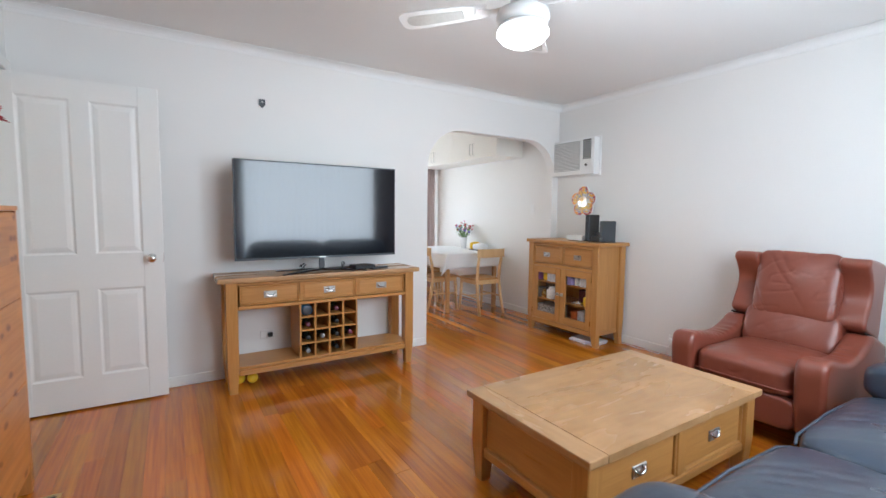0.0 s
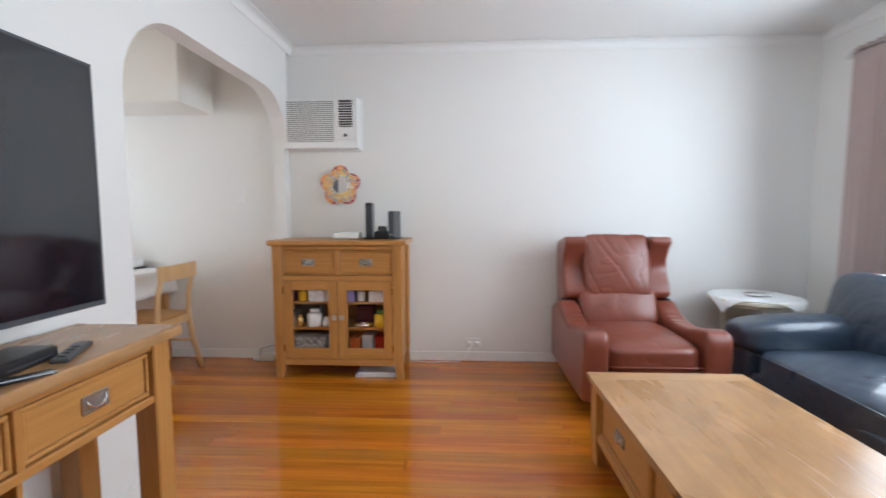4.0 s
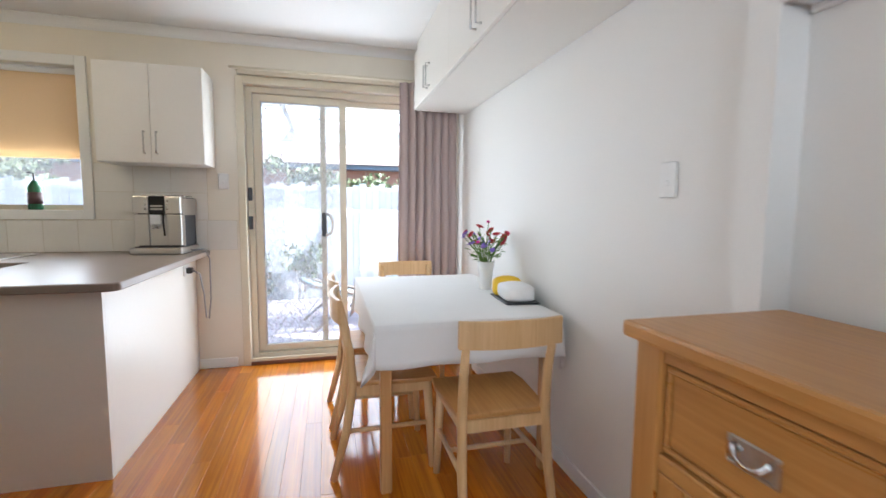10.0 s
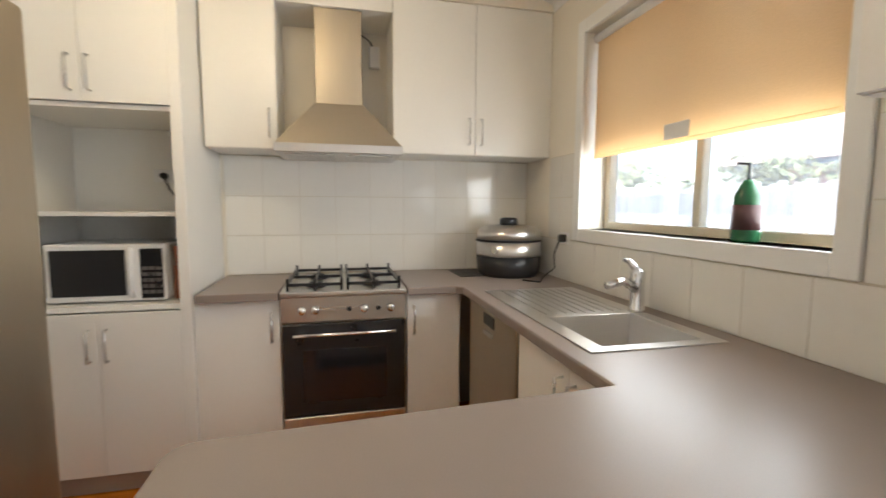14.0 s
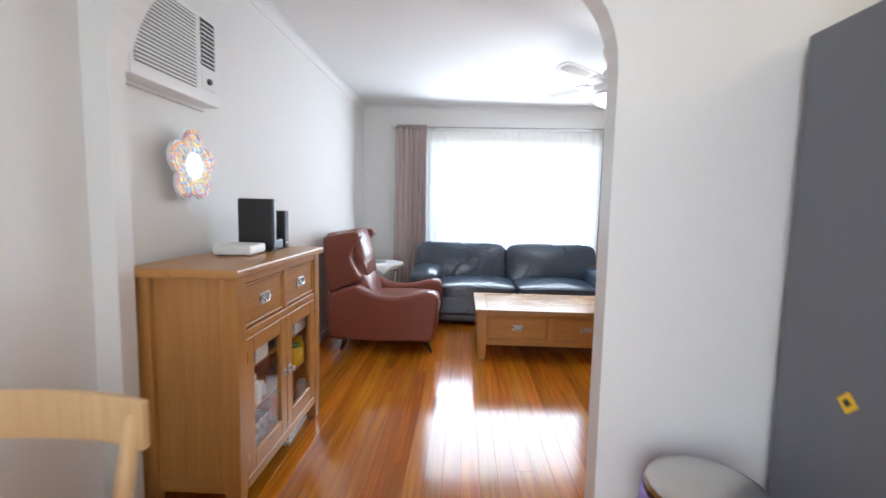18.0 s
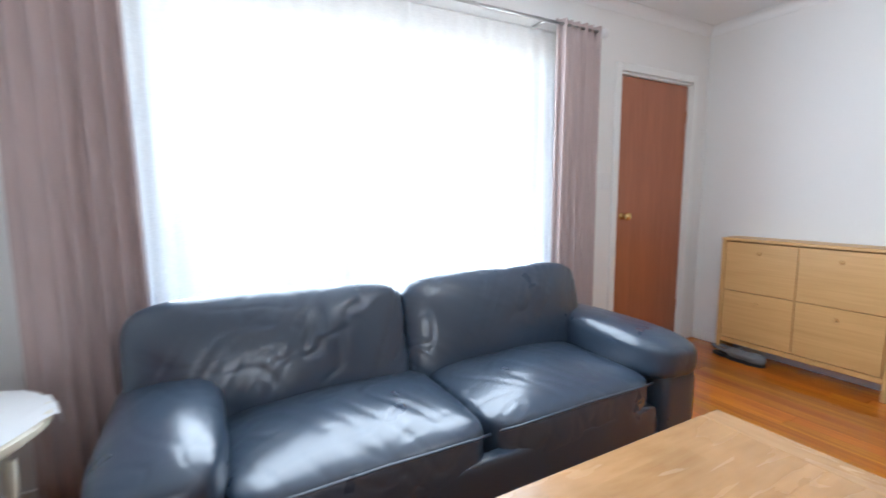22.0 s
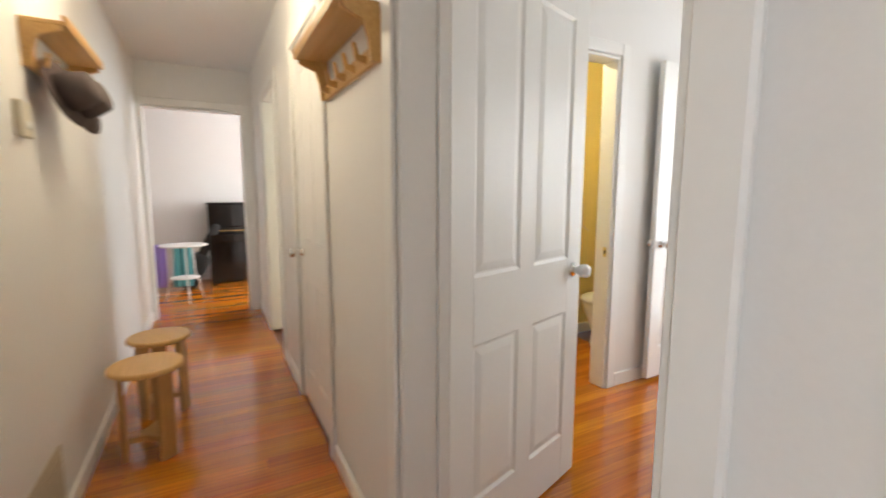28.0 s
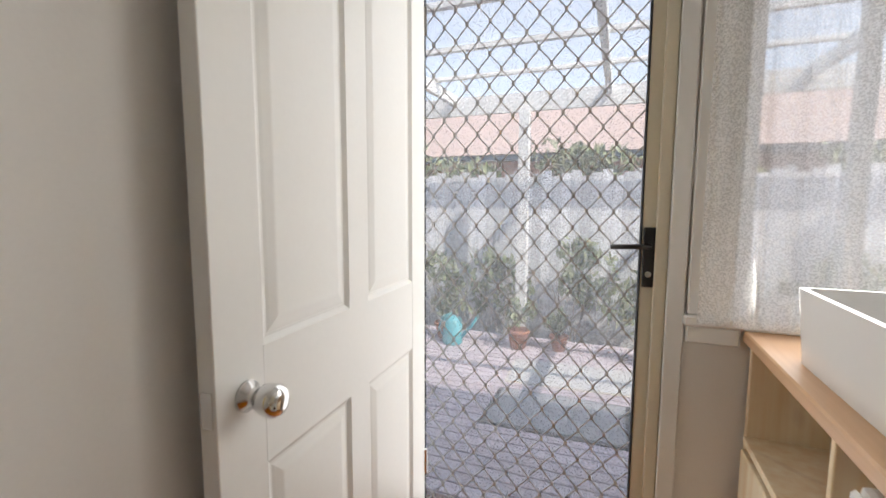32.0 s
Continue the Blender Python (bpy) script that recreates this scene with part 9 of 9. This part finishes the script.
fence = thing("paling_fence", "weathered grey paling fence along the garden", "fence")
for k in range(3):
    part("rail", box(-12, 4, 6.28, 6.33, 0.15 + 0.65 * k, 0.25 + 0.65 * k), FENCE, fence)
rng = random.Random(8)
me_p = [mesh_of(box(0, 0.098, 0, 0.016, 0, 1.85 + 0.03 * k, 0.002), "paling", material("paling_face", (0.77, 0.78, 0.80), 0.9, var=0.15, scale=3, fine=40, bump=0.3, stretch=(6, 6, 0.5), per_piece=0.22)) for k in range(3)]
for i in range(158):
    o = new("paling", me_p[i % 3])
    o.location = (-12 + i * 0.101, 6.262 + rng.uniform(-0.004, 0.004), -0.3)
    o.parent = fence

roof = thing("patio_roof", "white patio roof with translucent sheets on timber beams", "patio roof")
for i in range(7):
    part("sheet", box(-9.0 + i * 1.5 + 0.004, -7.5 + i * 1.5 - 0.004, 3.1, 6.1, 2.5, 2.508, m=Matrix.Translation((0, 3.1, 2.5)) @ Matrix.Rotation(radians(-3), 4, "X") @ Matrix.Translation((0, -3.1, -2.5))), POLY, roof, "translucent roof sheet")
for i in range(8):
    part("rafter", box(-9.0 + i * 1.5 - 0.025, -9.0 + i * 1.5 + 0.025, 3.1, 6.0, 2.26, 2.36), GLOSS, roof)
part("fascia", box(-9.1, 1.6, 5.86, 5.91, 2.16, 2.34), GLOSS, roof)
part("wall_plate", box(-9.1, 1.6, 3.105, 3.15, 2.2, 2.36), GLOSS, roof)
for y in (3.9, 4.6, 5.3):
    part("batten", box(-9.0, 1.5, y, y + 0.05, 2.365, 2.40), GLOSS, roof)
for x in (-6.75, -3.4, 0.15):
    part("post", box(x - 0.05, x + 0.05, 5.75, 5.85, -0.11, 2.16, 0.004), GLOSS, roof, "white square timber post")


def foliage(parent, name, centre, size, n, mat, seed, leaf=0.05):
    """Many separate small leaves in an uneven mass."""
    r = random.Random(seed)
    bm = bmesh.new()
    lumps = [(Vector((r.gauss(0, 0.42) * size[0], r.gauss(0, 0.42) * size[1], r.uniform(-0.5, 0.5) * size[2])), r.uniform(0.25, 0.5)) for _ in range(7)]
    for _ in range(n):
        c, s = r.choice(lumps)
        d = Vector((r.gauss(0, 1), r.gauss(0, 1), r.gauss(0, 1))).normalized() * s * r.uniform(0.6, 1.0)
        p = Vector(centre) + c + Vector((d.x * size[0], d.y * size[1], d.z * size[2]))
        t = Matrix.Translation(p) @ Euler((r.uniform(0, 6), r.uniform(0, 6), r.uniform(0, 6))).to_matrix().to_4x4()
        k = leaf * r.uniform(0.6, 1.4)
        bm.faces.new([bm.verts.new(t @ Vector(q)) for q in ((-k, 0, 0), (0, -0.45 * k, 0.1 * k), (k, 0, 0), (0, 0.45 * k, 0.1 * k))])
    return tagged(part(name, bm, mat, parent), kind="stuff")


rr = random.Random(21)
for i, (x, y, z, s) in enumerate(((-7.6, 5.98, 0.55, 0.55), (-7.0, 6.05, 0.45, 0.4), (-6.3, 6.05, 0.6, 0.5), (-5.6, 6.0, 0.5, 0.55), (-4.9, 6.05, 0.5, 0.45), (-4.0, 6.0, 0.6, 0.6), (-3.0, 6.0, 0.4, 0.42), (-2.1, 6.05, 0.35, 0.36), (-1.5, 6.0, 0.5, 0.42), (0.8, 6.05, 0.4, 0.4), (-9.0, 6.0, 0.6, 0.6))):
    sh = thing("garden_shrub", "leafy green shrub growing along the fence", "shrub", pose(x, y, -0.32), "shrubs along the fence")
    bm = bmesh.new()
    for k in range(5):
        a = rr.uniform(0, 6.3)
        tube([(0, 0, 0), (0.1 * math.cos(a), 0.04 * math.sin(a), 0.35), (0.22 * math.cos(a), 0.06 * math.sin(a), 0.8)], [0.012, 0.009, 0.004], 5, bm)
    part("stems", bm, FENCE, sh)
    foliage(sh, "crown", (0, 0, z + 0.25), (s * 0.8, 0.14, s * 1.1), 420, LEAF if i % 3 == 1 else LEAF2, 50 + i)
hedge = thing("neighbour_hedge", "pale green climbing hedge above the fence", "hedge", pose(0, 6.75, -0.32))
part("stems", box(-11, 3, -0.05, 0.05, 0, 1.6), FENCE, hedge)
for i in range(11):
    foliage(hedge, "crown", (-10.2 + i * 1.25, 0, 1.95 + 0.15 * math.sin(i * 2.1)), (0.75, 0.25, 0.45), 520, LEAF2 if i % 3 else LEAF, 90 + i, 0.06)
for i, (x, y, s) in enumerate(((-6.72, 5.55, 1.0), (-6.35, 5.62, 0.8), (-5.55, 5.5, 1.15), (-7.5, 5.6, 0.9))):
    pt = thing("plant_pot", "terracotta pot with a small green plant on the deck", "plant pot", pose(x, y, -0.11), "pots on the deck")
    part("pot", lathe([(0.07 * s, 0), (0.1 * s, 0.15 * s), (0.112 * s, 0.155 * s), (0.112 * s, 0.18 * s), (0.098 * s, 0.18 * s), (0.09 * s, 0.15 * s)], 20), TERRA, pt, "", True)
    foliage(pt, "plant", (0, 0, 0.33 * s), (0.13, 0.13, 0.18), 160, LEAF if i % 2 else LEAF2, 130 + i, 0.035)
wc = thing("watering_can", "teal plastic watering can on the deck", "watering can", pose(-7.35, 5.45, -0.11))
part("body", lathe([(0.09, 0), (0.1, 0.02), (0.09, 0.24), (0.05, 0.27)], 20), TEAL, wc, "", True)
part("spout", tube([(0.08, 0, 0.06), (0.2, 0, 0.2), (0.26, 0, 0.3)], [0.022, 0.014, 0.012], 8), TEAL, wc, "", True)
part("handle", tube([(-0.09, 0, 0.05), (-0.15, 0, 0.14), (-0.1, 0, 0.26), (0, 0, 0.3)], 0.01, 8), TEAL, wc, "", True)


def deck_chair():
    """A folding sling chair; length along local x."""
    c = thing("sun_lounger", "pale blue-green canvas deck chair with a folding timber frame", "deck chair", pose(-0.62, 4.5, -0.11, 0, 0, 12))
    for s in (-0.29, 0.29):
        part("frame_rail", tube([(-0.75, s, 0.52), (0.0, s, 0.33), (0.62, s, 0.20)], 0.019, 8), DECKWOOD, c, "", True)
        part("back_rail", tube([(-0.15, s * 0.93, 0.12), (0.35, s * 0.93, 0.52), (0.95, s * 0.93, 1.0)], 0.019, 8), DECKWOOD, c, "", True)
        part("leg", tube([(-0.70, s * 1.05, 0.0), (-0.2, s * 1.05, 0.40)], 0.017, 8), DECKWOOD, c, "", True)
        part("leg", tube([(0.62, s * 1.05, 0.0), (0.1, s * 1.05, 0.33)], 0.017, 8), DECKWOOD, c, "", True)
    for x, z in ((-0.75, 0.52), (0.95, 1.0), (0.62, 0.2)):
        part("cross_bar", tube([(x, -0.29, z), (x, 0.29, z)], 0.016, 8), DECKWOOD, c, "", True)
    pad = material("pale_green_canvas", (0.56, 0.68, 0.66), 0.85, var=0.05, bump=0.2)
    line = [(-0.76, 0.545), (-0.45, 0.42), (-0.1, 0.33), (0.15, 0.34), (0.45, 0.53), (0.75, 0.80), (0.96, 1.02)]
    part("canvas_sling", prism(line + [(x, z - 0.006) for x, z in reversed(line)], (-0.26, 0.26), "y"), pad, c, "pale blue-green canvas sling", True)


deck_chair()
nh = thing("neighbour_house", "red brick house with a grey roof beyond the fence", "house", pose(-5.0, 15.0, -0.3))
part("wall", box(-7, 7, -2.5, 3, 0, 2.7), BRICKRED, nh)
part("eave", box(-7.4, 7.4, -2.95, -2.5, 2.62, 2.74), material("blue_grey_gutter", (0.2, 0.27, 0.38), 0.5), nh)
part("roof", prism([(-3.1, 2.74), (0.25, 4.6), (3.6, 2.74)], (-7.5, 7.5), "x"), material("roof_tiles", (0.42, 0.32, 0.29), 0.8, var=0.2, scale=8), nh)
for x in (-4.5, -0.8, 3.2):
    wd = part("window", box(x - 0.7, x + 0.7, -2.53, -2.501, 0.9, 2.1), GLOSS, nh)
    part("pane", box(x - 0.63, x + 0.63, -2.536, -2.531, 0.97, 2.03), SCREEN, wd)
# the front side, seen only through the sheer curtains
front = thing("front_fence", "low pale front wall across the lawn", "wall", pose(0, -9.0, -0.32))
part("masonry", box(-12, 12, -0.1, 0.1, 0, 1.0), BRICKRED, front)
part("coping", box(-12, 12, -0.13, 0.13, 1.0, 1.06, 0.005), GLOSS, front)
# unseen shell that closes the house above the ceilings; front eave deepened against sun
solid("unseen_roof", prism([(-5.1, 2.6), (-0.5, 4.2), (3.3, 2.6)], (-12.4, 0.5), "x"), material("unseen_roof_tiles", (0.25, 0.18, 0.15), 0.8, var=0.2, scale=8), "unseen low pitched tiled roof, its front eave deepened to block sun", "roof", kind="structure")

# ---- floor boards ----
def floor_boards():
    """Strip boards along y, each a piece; those far from the rooms walked are joined."""
    rng = random.Random(4)
    pitch = 0.0865
    top = thing("floor", "polished red-brown timber strip floor", "floor", kind="structure")
    meshes = {}
    rest = bmesh.new()
    near = 0
    zones = [(-4.66, 0.0, -4.0, 2.85), (-9.76, -4.66, -1.10, -0.09), (-6.53, -4.66, -0.09, 2.9), (-11.85, -9.76, -3.2, 2.4), (-9.7, -6.53, 0.02, 2.25)]
    for zi, (x0, x1, y0, y1) in enumerate(zones):
        n = max(1, round((x1 - x0) / pitch))
        w = (x1 - x0) / n
        for i in range(n):
            xa = x0 + i * w
            y = y0 - rng.uniform(0, 1.6)
            while y < y1:
                ln = rng.choice((1.2, 1.8, 2.4, 3.0, 3.6))
                a, b = max(y, y0), min(y + ln, y1)
                y += ln
                if b - a < 0.02:
                    continue
                close = zi == 0 and near < 300 and (xa > -3.6 or a < -1.5)
                if close:
                    near += 1
                    key = round(b - a, 2)
                    if key not in meshes:
                        meshes[key] = mesh_of(box(0, w - 0.0006, 0.0005, key - 0.0005, -0.02, 0, 0.0004), "board", BOARDS)
                    ob = new("floor_board", meshes[key])
                    ob.location = (xa, a, 0)
                    ob.parent = top
                else:
                    add_box(rest, xa, xa + w - 0.0006, a + 0.0005, b - 0.0005, -0.02, 0)
    return top, rest


floor, rest = floor_boards()
tagged(part("floor_board_rest", rest, BOARDS_J, floor), kind="stuff")
